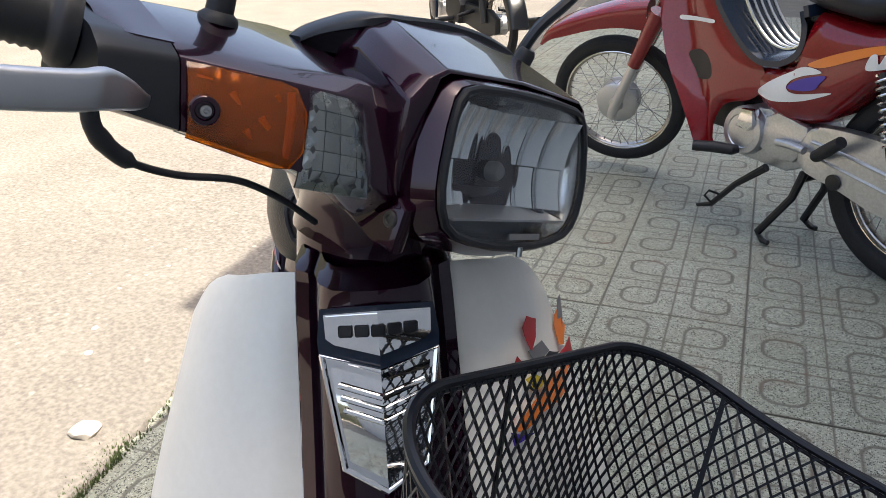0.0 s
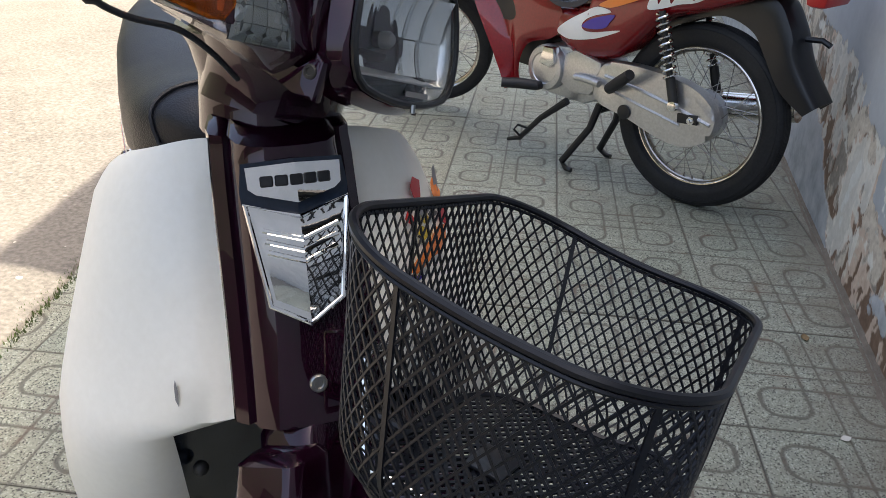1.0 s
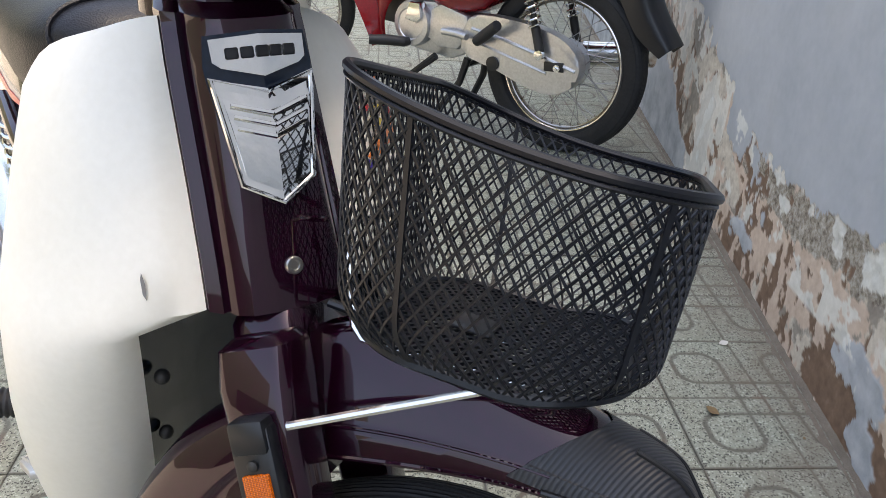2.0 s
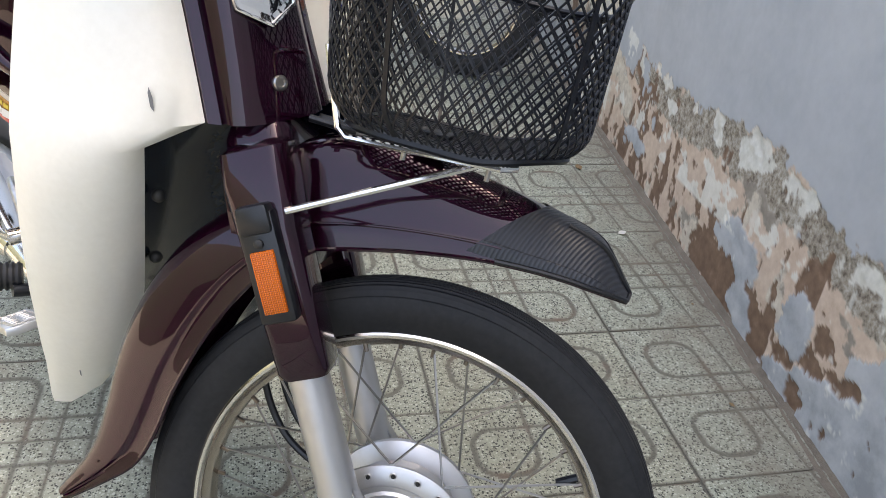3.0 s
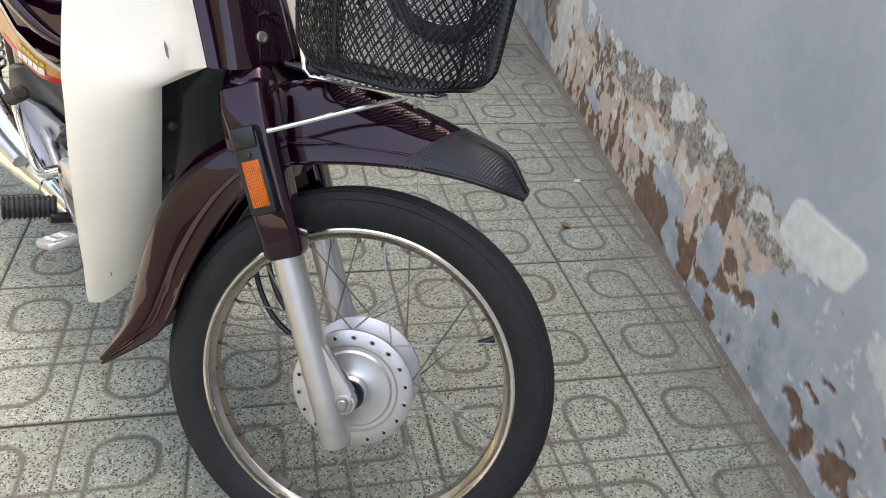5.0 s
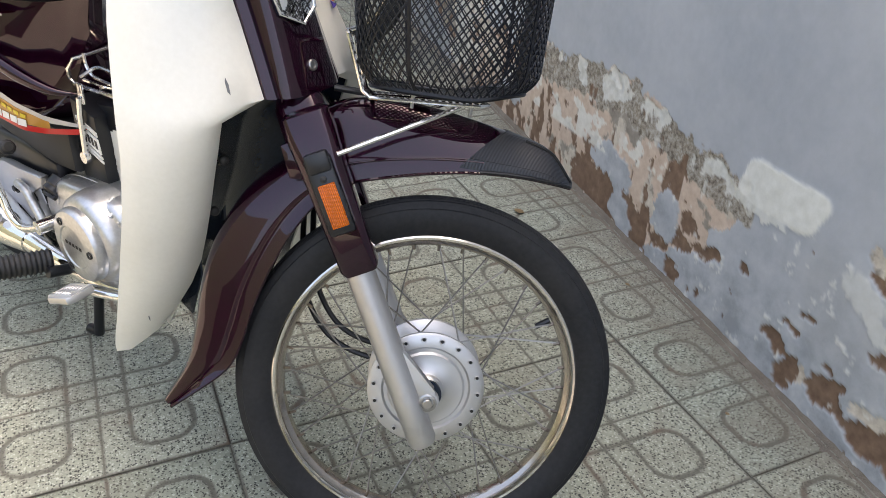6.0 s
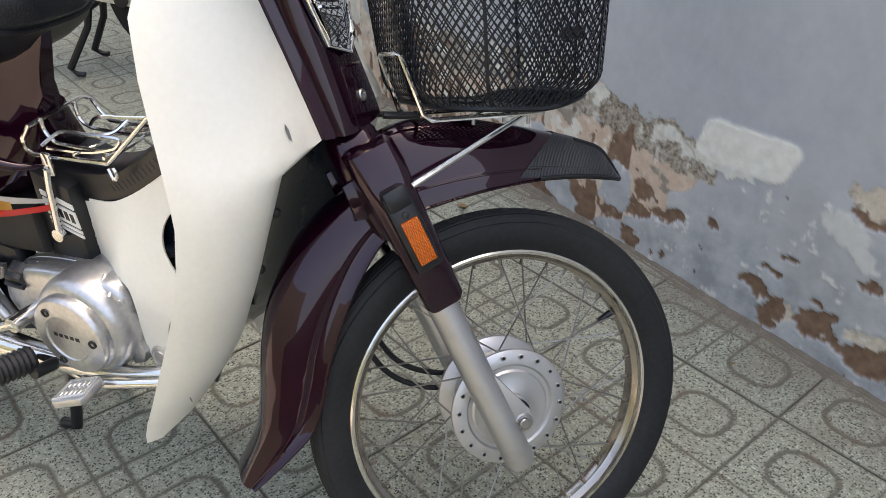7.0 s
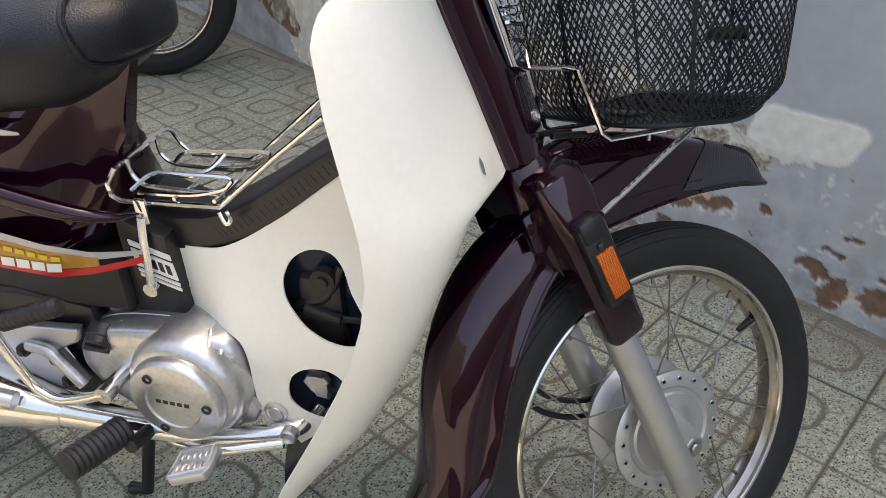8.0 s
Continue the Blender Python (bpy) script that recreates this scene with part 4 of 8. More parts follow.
def stickers(shield, rows):
    """Torn bright sticker on the far shield."""
    cloud = np.array(rows)

    def lift(y, z):
        """x of the shield where it passes (y, z)."""
        cross = []
        for row in cloud:
            cross.append((np.interp(y, row[:, 1], row[:, 2]), np.interp(y, row[:, 1], row[:, 0])))
        cross.sort()
        return float(np.interp(z, [c[0] for c in cross], [c[1] for c in cross]))

    def patch(name, pts, mat):
        bm = bmesh.new()
        bm.faces.new([bm.verts.new((0, y, z)) for y, z in pts])
        bmesh.ops.triangulate(bm, faces=bm.faces[:])
        for _ in range(3):
            bmesh.ops.subdivide_edges(bm, edges=[e for e in bm.edges if e.calc_length() > 0.007], cuts=1)
            bmesh.ops.triangulate(bm, faces=[f for f in bm.faces if len(f.verts) > 3])
        for v in bm.verts:
            v.co.x = lift(v.co.y, v.co.z) + 0.0052
            v.co.y += 0.0035
        thicken(bm, 0.0004)
        part(name, bm, mat, shield)

    patch("sticker", [(0.1125, 0.810), (0.1175, 0.815), (0.1265, 0.808), (0.1245, 0.7975), (0.119, 0.791), (0.1136, 0.804)], RED_DECAL)
    patch("sticker", [(0.101, 0.789), (0.1055, 0.795), (0.1136, 0.783), (0.108, 0.782)], RED_DECAL)
    patch("sticker", [(0.1157, 0.7933), (0.1304, 0.7915), (0.1374, 0.7804), (0.122, 0.782)], GREY_DECAL)
    patch("sticker", [(0.1204, 0.782), (0.129, 0.780), (0.132, 0.7758), (0.1231, 0.7766)], YELLOW_DECAL)
    patch("sticker", [(0.1310, 0.780), (0.1374, 0.7800), (0.150, 0.769), (0.134, 0.775)], BLACK)
    patch("sticker", [(0.111, 0.7774), (0.1197, 0.7768), (0.1321, 0.7653), (0.1192, 0.766)], YELLOW_DECAL)
    patch("sticker", [(0.112, 0.772), (0.118, 0.772), (0.123, 0.767), (0.117, 0.767)], BLACK)
    patch("sticker", [(0.1480, 0.786), (0.1540, 0.792), (0.1600, 0.780), (0.1560, 0.7700), (0.1510, 0.772)], ORANGE_DECAL)
    patch("sticker", [(0.1480, 0.768), (0.1560, 0.768), (0.1635, 0.771), (0.1650, 0.760), (0.158, 0.754)], RED_DECAL)
    patch("sticker", [(0.1535, 0.786), (0.1560, 0.798), (0.1590, 0.801), (0.1590, 0.788), (0.1570, 0.780)], GREY_DECAL)
    patch("sticker", [(0.0963, 0.7505), (0.1167, 0.7606), (0.140, 0.7648), (0.158, 0.7560), (0.1479, 0.7470), (0.125, 0.7500), (0.1057, 0.7460)], ORANGE_DECAL)
    patch("sticker", [(0.0951, 0.7498), (0.1036, 0.7450), (0.1159, 0.7413), (0.0971, 0.7400)], VIOLET_DECAL)


BADGE_CHROME = metal_mat("badge_chrome", (0.88, 0.88, 0.88), 0.0, (0.5, 0.45, 0.4), 0.08, 0.06)


def badge(cover):
    """Chrome badge: a name plate over a ribbed shield, lying on the cover."""
    # local frame: x to the bike's left, z up the cover, y out of it
    L = pose(-0.2265, 0.006, 0.80, 0, 0, 90) @ pose(0, 0, 0, -18, 0, 0) @ Matrix.Scale(-1, 4, (0, 1, 0))
    fold = lambda x: -0.20 * abs(x)  # noqa: E731

    def plate(name, pts, lift, mat, label="", inset=0.0, thick=0.003):
        bm = bmesh.new()
        left = [(x, z) for x, z in pts if x <= 1e-6]
        for sgn in (-1, 1):
            vs = [bm.verts.new((sgn * abs(x), lift + fold(x), z)) for x, z in left]
            bm.faces.new(vs if sgn < 0 else vs[::-1])
        bmesh.ops.remove_doubles(bm, verts=bm.verts, dist=1e-5)
        bmesh.ops.solidify(bm, geom=bm.faces[:], thickness=thick)
        return part(name, bm, mat, cover, label, m=L, sharp=20)

    plate("badge_back", [(0, 0.0675), (-0.0375, 0.0660), (-0.0405, 0.045), (-0.0398, 0.035), (-0.028, -0.043), (0, -0.060)], 0.002, NAVY, "dark badge backing", thick=0.003)
    plate("badge_frame", [(0, 0.0645), (-0.0350, 0.0630), (-0.0345, 0.047), (-0.029, 0.0425), (0, 0.0345)], 0.0055, BADGE_CHROME, "chrome name plate")
    plate("badge_panel", [(0, 0.063), (-0.0340, 0.062), (-0.0335, 0.0465), (-0.029, 0.043), (0, 0.035)], 0.0075, BADGE_CHROME)
    plate("badge_shield", [(0, 0.025), (-0.0395, 0.037), (-0.0285, -0.043), (0, -0.060)], 0.0055, BADGE_CHROME, "chrome ribbed shield badge")
    rows = []
    for u in np.linspace(0, 1, 15):
        wide, mid, out = -0.0335 + 0.0095 * u, 0.018 - 0.069 * u, 0.0285 - 0.0665 * u
        rows.append([(wide * -a, 0.0085 + fold(wide * a) + 0.0045 * math.sin(math.pi * u) * (1 - 0.3 * a * a), mid + (out - mid) * abs(a)) for a in np.linspace(-1, 1, 13)])
    part("badge_mirror", thicken(loft(bmesh.new(), rows), 0.001), BADGE_CHROME, cover, m=L, sharp=14)
    for k in range(3):
        z = 0.0075 - 0.0085 * k
        bm = bmesh.new()
        for sgn in (-1, 1):
            tube(bm, [(0, 0.0145, z), (sgn * (0.0285 - 0.0012 * k), 0.0138 - 0.2 * 0.0285, z + 0.0090)], 0.0019, 6)
        part("badge_rib", bm, BADGE_CHROME, cover, m=L)
    # the rim of the lower shield
    edge = [(0, 0.024), (-0.0385, 0.0355), (-0.0280, -0.0425), (0, -0.0590), (0.0280, -0.0425), (0.0385, 0.0355)]
    part("badge_rim", tube(bmesh.new(), [(x, 0.0088 + fold(x), z) for x, z in edge], 0.0022, 8, True), BADGE_CHROME, cover, m=L)
    # the name as plain dark blocks
    bm = bmesh.new()
    for i in range(5):
        x = -0.0215 + i * 0.01075
        box(bm, 0.0097, 0.0008, 0.0082, Matrix.Translation((x, 0.0112 + fold(x), 0.0520)) @ Matrix.Rotation(math.copysign(0.2, -x) if x else 0, 4, "Z"), 0.001, 1)
    part("badge_mark", bm, BLACK, cover, m=L)


front_body()


# ---------------------------------------------------------------- handlebar cowl and headlight
def bar_section(y):
    """The cowl's ring of (x, z) at y on the right-hand side: top back, ridge, lens top, lens foot, bottom, bottom back."""
    ys = [-0.262, -0.245, -0.207, -0.147, -0.112, -0.09, -0.04, 0.0]
    tab = {
        "A": ([-0.372, -0.374, -0.372, -0.372, -0.385, -0.395, -0.41, -0.41], [0.998, 1.001, 1.0045, 1.0075, 1.0075, 1.0065, 1.005, 1.005]),
        "B": ([-0.330, -0.327, -0.324, -0.303, -0.291, -0.279, -0.27, -0.27], [0.989, 0.990, 0.990, 0.991, 0.994, 0.993, 0.99, 0.99]),
        "C": ([-0.318, -0.315, -0.312, -0.284, -0.275, -0.266, -0.26, -0.26], [0.980, 0.982, 0.984, 0.985, 0.983, 0.981, 0.98, 0.98]),
        "D": ([-0.312, -0.306, -0.299, -0.275, -0.253, -0.250, -0.25, -0.25], [0.962, 0.955, 0.948, 0.938, 0.940, 0.930, 0.92, 0.92]),
        "E": ([-0.335, -0.332, -0.328, -0.305, -0.285, -0.275, -0.27, -0.27], [0.956, 0.950, 0.944, 0.934, 0.925, 0.908, 0.905, 0.905]),
        "F": ([-0.375, -0.378, -0.380, -0.388, -0.40, -0.40, -0.40, -0.40], [0.960, 0.956, 0.952, 0.945, 0.938, 0.93, 0.93, 0.93])}
    return {k: (float(np.interp(y, ys, x)), float(np.interp(y, ys, z))) for k, (x, z) in tab.items()}


def bar_ring(y, side):
    s = bar_section(y)
    ring = []
    keys = "ABCDEF"
    for i, k in enumerate(keys):
        p, q, r = Vector(s[keys[i - 1]]), Vector(s[k]), Vector(s[keys[(i + 1) % 6]])
        for f in ((p - q) * min(0.3, 0.0032 / max(1e-6, (p - q).length)), Vector((0, 0)), (r - q) * min(0.3, 0.0032 / max(1e-6, (r - q).length))):
            d = q + f if f.length else q + ((p - q).normalized() + (r - q).normalized()) * 0.0007
            ring.append((d.x - (0.45 * max(0.0, -y - 0.12) if side > 0 else 0), -side * y + (-0.036 if side > 0 else 0), d.y))
    return ring


HL = Matrix.Translation((-0.2325, -0.001, 0.960)) @ Matrix.Rotation(radians(-12), 4, "Y")


LENS_SILVER = paint_mat("lens_silver", (0.62, 0.63, 0.63), 0.2, 0.4, 0.0, (0.6, 0.6, 0.6), 0.05, 0.1)

LENS_GREY = metal_mat("lens_grey", (0.27, 0.28, 0.27), 0.26, (0.5, 0.5, 0.48), 0.5)


LAMP_HALF = [(0.0, 0.0490), (0.030, 0.0485), (0.054, 0.0470), (0.064, 0.0440), (0.0695, 0.0375), (0.0735, 0.022), (0.0765, 0.0), (0.0765, -0.012), (0.0740, -0.024), (0.0690, -0.0335), (0.0600, -0.0395), (0.044, -0.0435), (0.022, -0.0465), (0.0, -0.0475)]


def lamp_ring(grow=0.0, share=1.0):
    """The headlamp's outline of (y, z) pairs in its own plane: wide at mid height, its lower corners cut off."""
    half = [(y * share + grow * y / 0.0765, z * share + grow * z / 0.048) for y, z in LAMP_HALF]
    return half + [(-y, z) for y, z in half[-2:0:-1]]


def lamp_bulge(y, z):
    """How far the lens stands out of its plane."""
    return 0.009 * max(0.0, 1 - (y / 0.0765) ** 2 * 0.8 - (z / 0.048) ** 2 * 0.5)


def handlebar():
    cowl = None
    for side in (-1, 1):
        ys = [-0.2085, -0.205, -0.19, -0.17, -0.147, -0.13, -0.112, -0.10, -0.09, -0.06, -0.02]
        name = "handlebar_cowl"
        bm = loft(bmesh.new(), [bar_ring(y, side) for y in ys], True, True)
        c = part(name, bm, PURPLE, bike, "glossy aubergine handlebar cowl", m=FRONT, sharp=50)
        cowl = cowl or c
        # black switch housing at the outer end
        ys = [-0.250, -0.246, -0.236, -0.222, -0.2095]
        bm = loft(bmesh.new(), [bar_ring(yy, side) for yy in ys], True, True)
        part("switch_housing", bm, BLACK, c, "black plastic switch housing", m=FRONT, sharp=50)
        # the cowl's top runs on over the housing as a lip
        rows = []
        for y in np.linspace(-0.241, -0.2075, 6):
            q = bar_section(y)
            cut = 0.010 * max(0.0, (-y - 0.228) / 0.013) ** 2
            top, rim = Vector(q["A"]), Vector(q["B"])
            line = [top + Vector((0.001, 0.0008)), top.lerp(rim, 0.5) + Vector((0, 0.0010)), rim + Vector((-0.003 - cut, 0.0012)), rim + Vector((0.0006 - cut, 0.0002)), rim + Vector((0.0012 - cut, -0.004))]
            rows.append([(p.x - (0.45 * max(0.0, -y - 0.12) if side > 0 else 0), -side * y + (-0.036 if side > 0 else 0), p.y) for p in line])
        part("cowl_lip", thicken(loft(bmesh.new(), rows), 0.0010), PURPLE, c, m=FRONT, sharp=50)
        # turn signal: amber lens and clear lens
        for nm, y0, y1, mat, lab in (("turn_signal", -0.2065, -0.147, AMBER, "amber turn signal lens"), ("position_light", -0.1465, -0.1125, GLASS, "clear ribbed lens")):
            rows = []
            foot = 1.06 if nm == "turn_signal" else 1.20
            for y in np.linspace(y0, y1, 9):
                s = bar_section(y)
                e = min(1.0, min(y - y0, y1 - y) / 0.005)
                row = []
                cap = 0.0
                if nm == "turn_signal":
                    u = max(0.0, (y - (y1 - 0.016)) / 0.016)
                    cap = 0.30 * (1 - math.sqrt(max(0.0, 1 - u * u)))
                for t in np.linspace(0.02 + cap, foot - cap, 11):
                    n = Vector((0.93, 0, 0.3))
                    b = 0.0075 * min(1.0, (4 * max(0.0, t * (foot - t)) / 1.1) ** 0.4) * (0.35 + 0.65 * e)
                    x, z = s["C"][0] + (s["D"][0] - s["C"][0]) * t, s["C"][1] + (s["D"][1] - s["C"][1]) * t
                    cut = 0.35 * max(0.0, (y + 0.125) / 0.013) if nm == "position_light" and t < 0.5 else 0
                    row.append((x + n.x * b - 0.004 * cut, -side * y + (-0.036 if side > 0 else 0), z + n.z * b))
                rows.append(row)
            lens = part(nm, thicken(loft(bmesh.new(), rows), 0.002), mat, c, lab, m=FRONT)
            lens.visible_shadow = False
            if nm == "turn_signal":
                sy = -0.2
                s = bar_section(sy)
                q = Vector(s["C"]).lerp(Vector(s["D"]), 0.58)
                bm = disc_lathe(bmesh.new(), [(0.0078, -0.008), (0.0078, 0.0000), (0.0072, 0.0006), (0.0052, 0.0006), (0.0046, -0.0012), (0.002, -0.0012)], 24)
                part("screw_boss", bm, PURPLE, c, m=FRONT @ Matrix.Translation((q.x + 0.0095, side * 0.002 - side * sy + (-0.036 if side > 0 else 0), q.y)) @ Matrix.Rotation(radians(-63 if side > 0 else -117), 4, "Z"))
                bm = disc_lathe(bmesh.new(), [(0.0036, -0.004), (0.0036, -0.0022), (0.0030, -0.0012), (0.0014, -0.0010), (0.0010, -0.0020)], 16)
                bm2 = loft(bmesh.new(), [[Vector(p) + Vector((-0.012, 0, 0)) for p in r] for r in rows])
                part("lens_back", bm2, LENS_GREY, lens, m=FRONT)
                seam = [Vector(p) + Vector((-0.0075, 0, 0)) for p in rows[7][1:-1]]
                part("lens_rib", tube(bmesh.new(), seam, 0.0026, 8), LENS_SILVER, lens, m=FRONT)
                seam = [Vector(r[1]) + Vector((-0.009, 0, -0.004)) for r in rows[1:3]]
                part("lens_rib", tube(bmesh.new(), seam, 0.0045, 8), LENS_SILVER, lens, m=FRONT)
                for i0, j0, ln in ((3, 3, 0.012), (5, 5, 0.010), (6, 2, 0.014), (4, 7, 0.016)):
                    q2 = Vector(rows[i0][j0]) + Vector((-0.008, 0, 0))
                    bm3 = tube(bmesh.new(), [q2, q2 + Vector((0.002, 0.4 * ln, -0.5 * ln)), q2 + Vector((0, ln, -0.3 * ln))], 0.0022, 8)
                    part("lens_facet", bm3, LENS_SILVER, lens, m=FRONT)
                part("screw", bm, NUT_STEEL, c, m=FRONT @ Matrix.Translation((q.x + 0.0108, side * 0.002 - side * sy + (-0.036 if side > 0 else 0), q.y)) @ Matrix.Rotation(radians(-63 if side > 0 else -117), 4, "Z"))
            else:
                bm = loft(bmesh.new(), [[Vector(p) + Vector((-0.0045, 0, 0)) for p in r] for r in rows])
                part("lens_back", bm, STEEL_DARK, lens, m=FRONT)
                # moulded cells: low pyramids in rows
                for j0 in range(0, 10, 2):
                    for i0 in range(0, 8, 2):
                        quad = [Vector(rows[a][b]) + Vector((-0.0032, 0, 0)) for a, b in ((i0, j0), (i0 + 2, j0), (i0 + 2, j0 + 2), (i0, j0 + 2))]
                        mid = sum(quad, Vector()) / 4
                        apex = mid + 0.22 * math.sin(2.3 * i0 + 1.9 * j0) * (quad[1] - quad[0]) + Vector((0.0011, 0, 0.0003))
                        bm = bmesh.new()
                        vs = [bm.verts.new(mid + 0.96 * (q - mid)) for q in quad] + [bm.verts.new(apex)]
                        for a in range(4):
                            bm.faces.new((vs[a], vs[(a + 1) % 4], vs[4]))
                        bmesh.ops.recalc_face_normals(bm, faces=bm.faces)
                        part("lens_cell", bm, LENS_GREY, lens, m=FRONT, sharp=5)
        # grip
        gy = lambda v: -side * v + (-0.036 if side > 0 else 0)  # noqa: E731
        back = 0.07 if side > 0 else 0.0
        a, b = Vector((-0.356 - back, gy(-0.245), 0.9835)), Vector((-0.395 - 1.6 * back, gy(-0.385), 0.9945))
        pts, rs = [], []
        for k in range(61):
            t = k / 60
            pts.append(a.lerp(b, t))
            rs.append(0.0158 + (0.0011 if k % 2 else 0) if k > 4 else 0.0225 - 0.001 * (k == 4))
        part("grip", tube(bmesh.new(), pts, rs, 18), RUBBER, c, "ribbed black rubber grip", m=FRONT, sharp=60)
        # brake lever: flat blade from its pivot
        pts = [(-0.326, gy(-0.214), 0.957), (-0.303, gy(-0.234), 0.962), (-0.289, gy(-0.256), 0.967), (-0.281, gy(-0.285), 0.9645), (-0.276, gy(-0.40), 0.957)]
        if side < 0:
            line = spline([Vector(q) for q in pts], 6)
            rows = []
            for k, q in enumerate(line):
                d = (line[min(k + 1, len(line) - 1)] - line[max(k - 1, 0)]).normalized()
                across = d.cross(Vector((0, 0, 1))).normalized()
                tall = float(np.interp(k / (len(line) - 1), [0, 0.2, 0.32, 0.5, 0.75, 1], [0.0020, 0.0036, 0.0070, 0.0098, 0.0092, 0.0090]))
                rows.append([q + across * a + Vector((0, 0, b)) for a, b in rounded(0.0048, tall, min(0.0030, 0.45 * tall), 3)])
            bm = loft(bmesh.new(), rows, True, True)
            part("brake_lever", bm, SILVER, c, "silver brake lever", m=FRONT)
            bm = box(bmesh.new(), 0.030, 0.022, 0.014, Matrix.Translation((-0.322, gy(-0.230), 0.959)) @ Matrix.Rotation(radians(-28), 4, "Z"), 0.006, 3)
            part("lever_perch", bm, BLACK, c, "black lever perch", m=FRONT)
        # mirror mount and stem
        mx, my = -0.362, gy(-0.161)
        if side > 0:
            mx, my = -0.352, 0.118
        bm = disc_lathe(bmesh.new(), [(0.0125, 0.0), (0.0118, 0.004), (0.0085, 0.007), (0.0080, 0.032), (0.006, 0.036)], 16)
        part("mirror_boot", bm, RUBBER, c, "black rubber boot", m=FRONT @ Matrix.Translation((mx, my, 1.006 if side > 0 else 1.002)) @ Matrix.Rotation(radians(90), 4, "X") @ Matrix.Rotation(radians(-14 if side > 0 else 0), 4, "Z"))
        out = 1 if side > 0 else -1
        bm = tube(bmesh.new(), [(mx, my, 1.03), (mx + 0.008, my + out * 0.006, 1.06), (mx + 0.02, my + out * 0.03, 1.10), (mx + 0.01, my + out * 0.08, 1.17), (mx, my + out * 0.11, 1.23)], 0.0050, 8, smooth=6)
        stem = part("mirror_stem", bm, BLACK, c, m=FRONT)
        bm = box(bmesh.new(), 0.018, 0.115, 0.072, Matrix.Translation((mx + 0.004, my + out * 0.12, 1.262)), 0.008, 3)
        part("mirror", bm, BLACK, stem, "black rear-view mirror", m=FRONT)
    # headlamp hood: a front ring round the lens, a seam, then the body that widens into a ridge and runs back under the visor
    ring = [[(-0.001 + 0.4 * lamp_bulge(y, z), y, z) for y, z in lamp_ring(g)] for g in (0.0026, 0.0042)]
    ring += [[(-0.006 + 0.3 * lamp_bulge(y, z), y, z) for y, z in lamp_ring(0.0072)], [(-0.0150, y, z) for y, z in lamp_ring(0.0104)], [(-0.0165, y, z) for y, z in lamp_ring(0.0090)], [(-0.034, y, z) for y, z in lamp_ring(0.0086)]]
    front_ring = part("headlamp_ring", loft(bmesh.new(), ring, True, False), PURPLE, cowl, "glossy aubergine ring round the headlamp", m=FRONT @ HL, sharp=28)
    # half sections (y, z): top middle, top edge, shoulder, ridge, side, lower side, lower corner, bottom
    spec = [(-0.2500, [(0, 1.0160), (0.072, 1.0130), (0.0800, 1.0085), (0.0840, 0.9900), (0.0860, 0.962), (0.0850, 0.945), (0.0790, 0.918), (0.040, 0.907), (0, 0.904)]),
            (-0.2510, [(0, 1.0178), (0.074, 1.0142), (0.0850, 1.0080), (0.0960, 0.9920), (0.0945, 0.962), (0.0930, 0.945), (0.0830, 0.920), (0.040, 0.907), (0, 0.903)]),
            (-0.2560, [(0, 1.0192), (0.074, 1.0152), (0.0870, 1.0085), (0.0990, 0.9930), (0.0965, 0.962), (0.0945, 0.945), (0.0840, 0.922), (0.040, 0.907), (0, 0.903)]),
            (-0.2850, [(0, 1.0285), (0.071, 1.0240), (0.0870, 1.0155), (0.0960, 1.0030), (0.0905, 0.970), (0.0890, 0.948), (0.0820, 0.925), (0.040, 0.908), (0, 0.905)]),
            (-0.3150, [(0, 1.0375), (0.067, 1.0325), (0.0820, 1.0240), (0.0900, 1.0110), (0.0850, 0.980), (0.0840, 0.950), (0.0790, 0.928), (0.040, 0.910), (0, 0.908)]),
            (-0.3400, [(0, 1.0330), (0.064, 1.0285), (0.0780, 1.0210), (0.0850, 1.0080), (0.0820, 0.985), (0.0800, 0.955), (0.0760, 0.930), (0.040, 0.915), (0, 0.912)]),
            (-0.3900, [(0, 1.0080), (0.060, 1.0060), (0.0700, 1.0020), (0.0760, 0.9950), (0.0740, 0.980), (0.0720, 0.958), (0.0680, 0.940), (0.040, 0.930), (0, 0.928)])]
    rows = [[(x, y - 0.001, z) for y, z in half] + [(x, -y - 0.001, z) for y, z in half[-2:0:-1]] for x, half in spec]
    bm = loft(bmesh.new(), rows, True, False)
    bmesh.ops.recalc_face_normals(bm, faces=bm.faces)
    crisp = [e for e in bm.edges if len(e.link_faces) == 2 and e.calc_face_angle(0) > radians(22)]
    bmesh.ops.bevel(bm, geom=crisp, offset=0.0022, segments=3, profile=0.6, affect="EDGES")
    hood = part("headlamp_hood", bm, PURPLE, cowl, "glossy aubergine headlamp hood", m=FRONT, sharp=40)
    ring_pts = lamp_ring()
    bezel = part("headlamp_bezel", tube(bmesh.new(), [(0.001 + 0.5 * lamp_bulge(y, z), y, z) for y, z in lamp_ring(0.0012)], 0.0030, 8, True), BLACK, hood, "black headlamp bezel", m=FRONT @ HL)
    part("lens_nub", tube(bmesh.new(), [(0.006, 0.004, -0.048), (0.006, 0.004, -0.0545)], 0.0022, 8), LENS_GREY, bezel, m=FRONT @ HL)
    rows = []
    for f in (1.0, 0.92, 0.75, 0.5, 0.22):
        rows.append([(0.001 + lamp_bulge(y, z), y, z) for y, z in lamp_ring(0.0, f)])
    bm = loft(bmesh.new(), rows, True)
    bm.verts.ensure_lookup_table()
    n = len(ring_pts)
    bm.faces.new([bm.verts[4 * n + j] for j in range(n)])
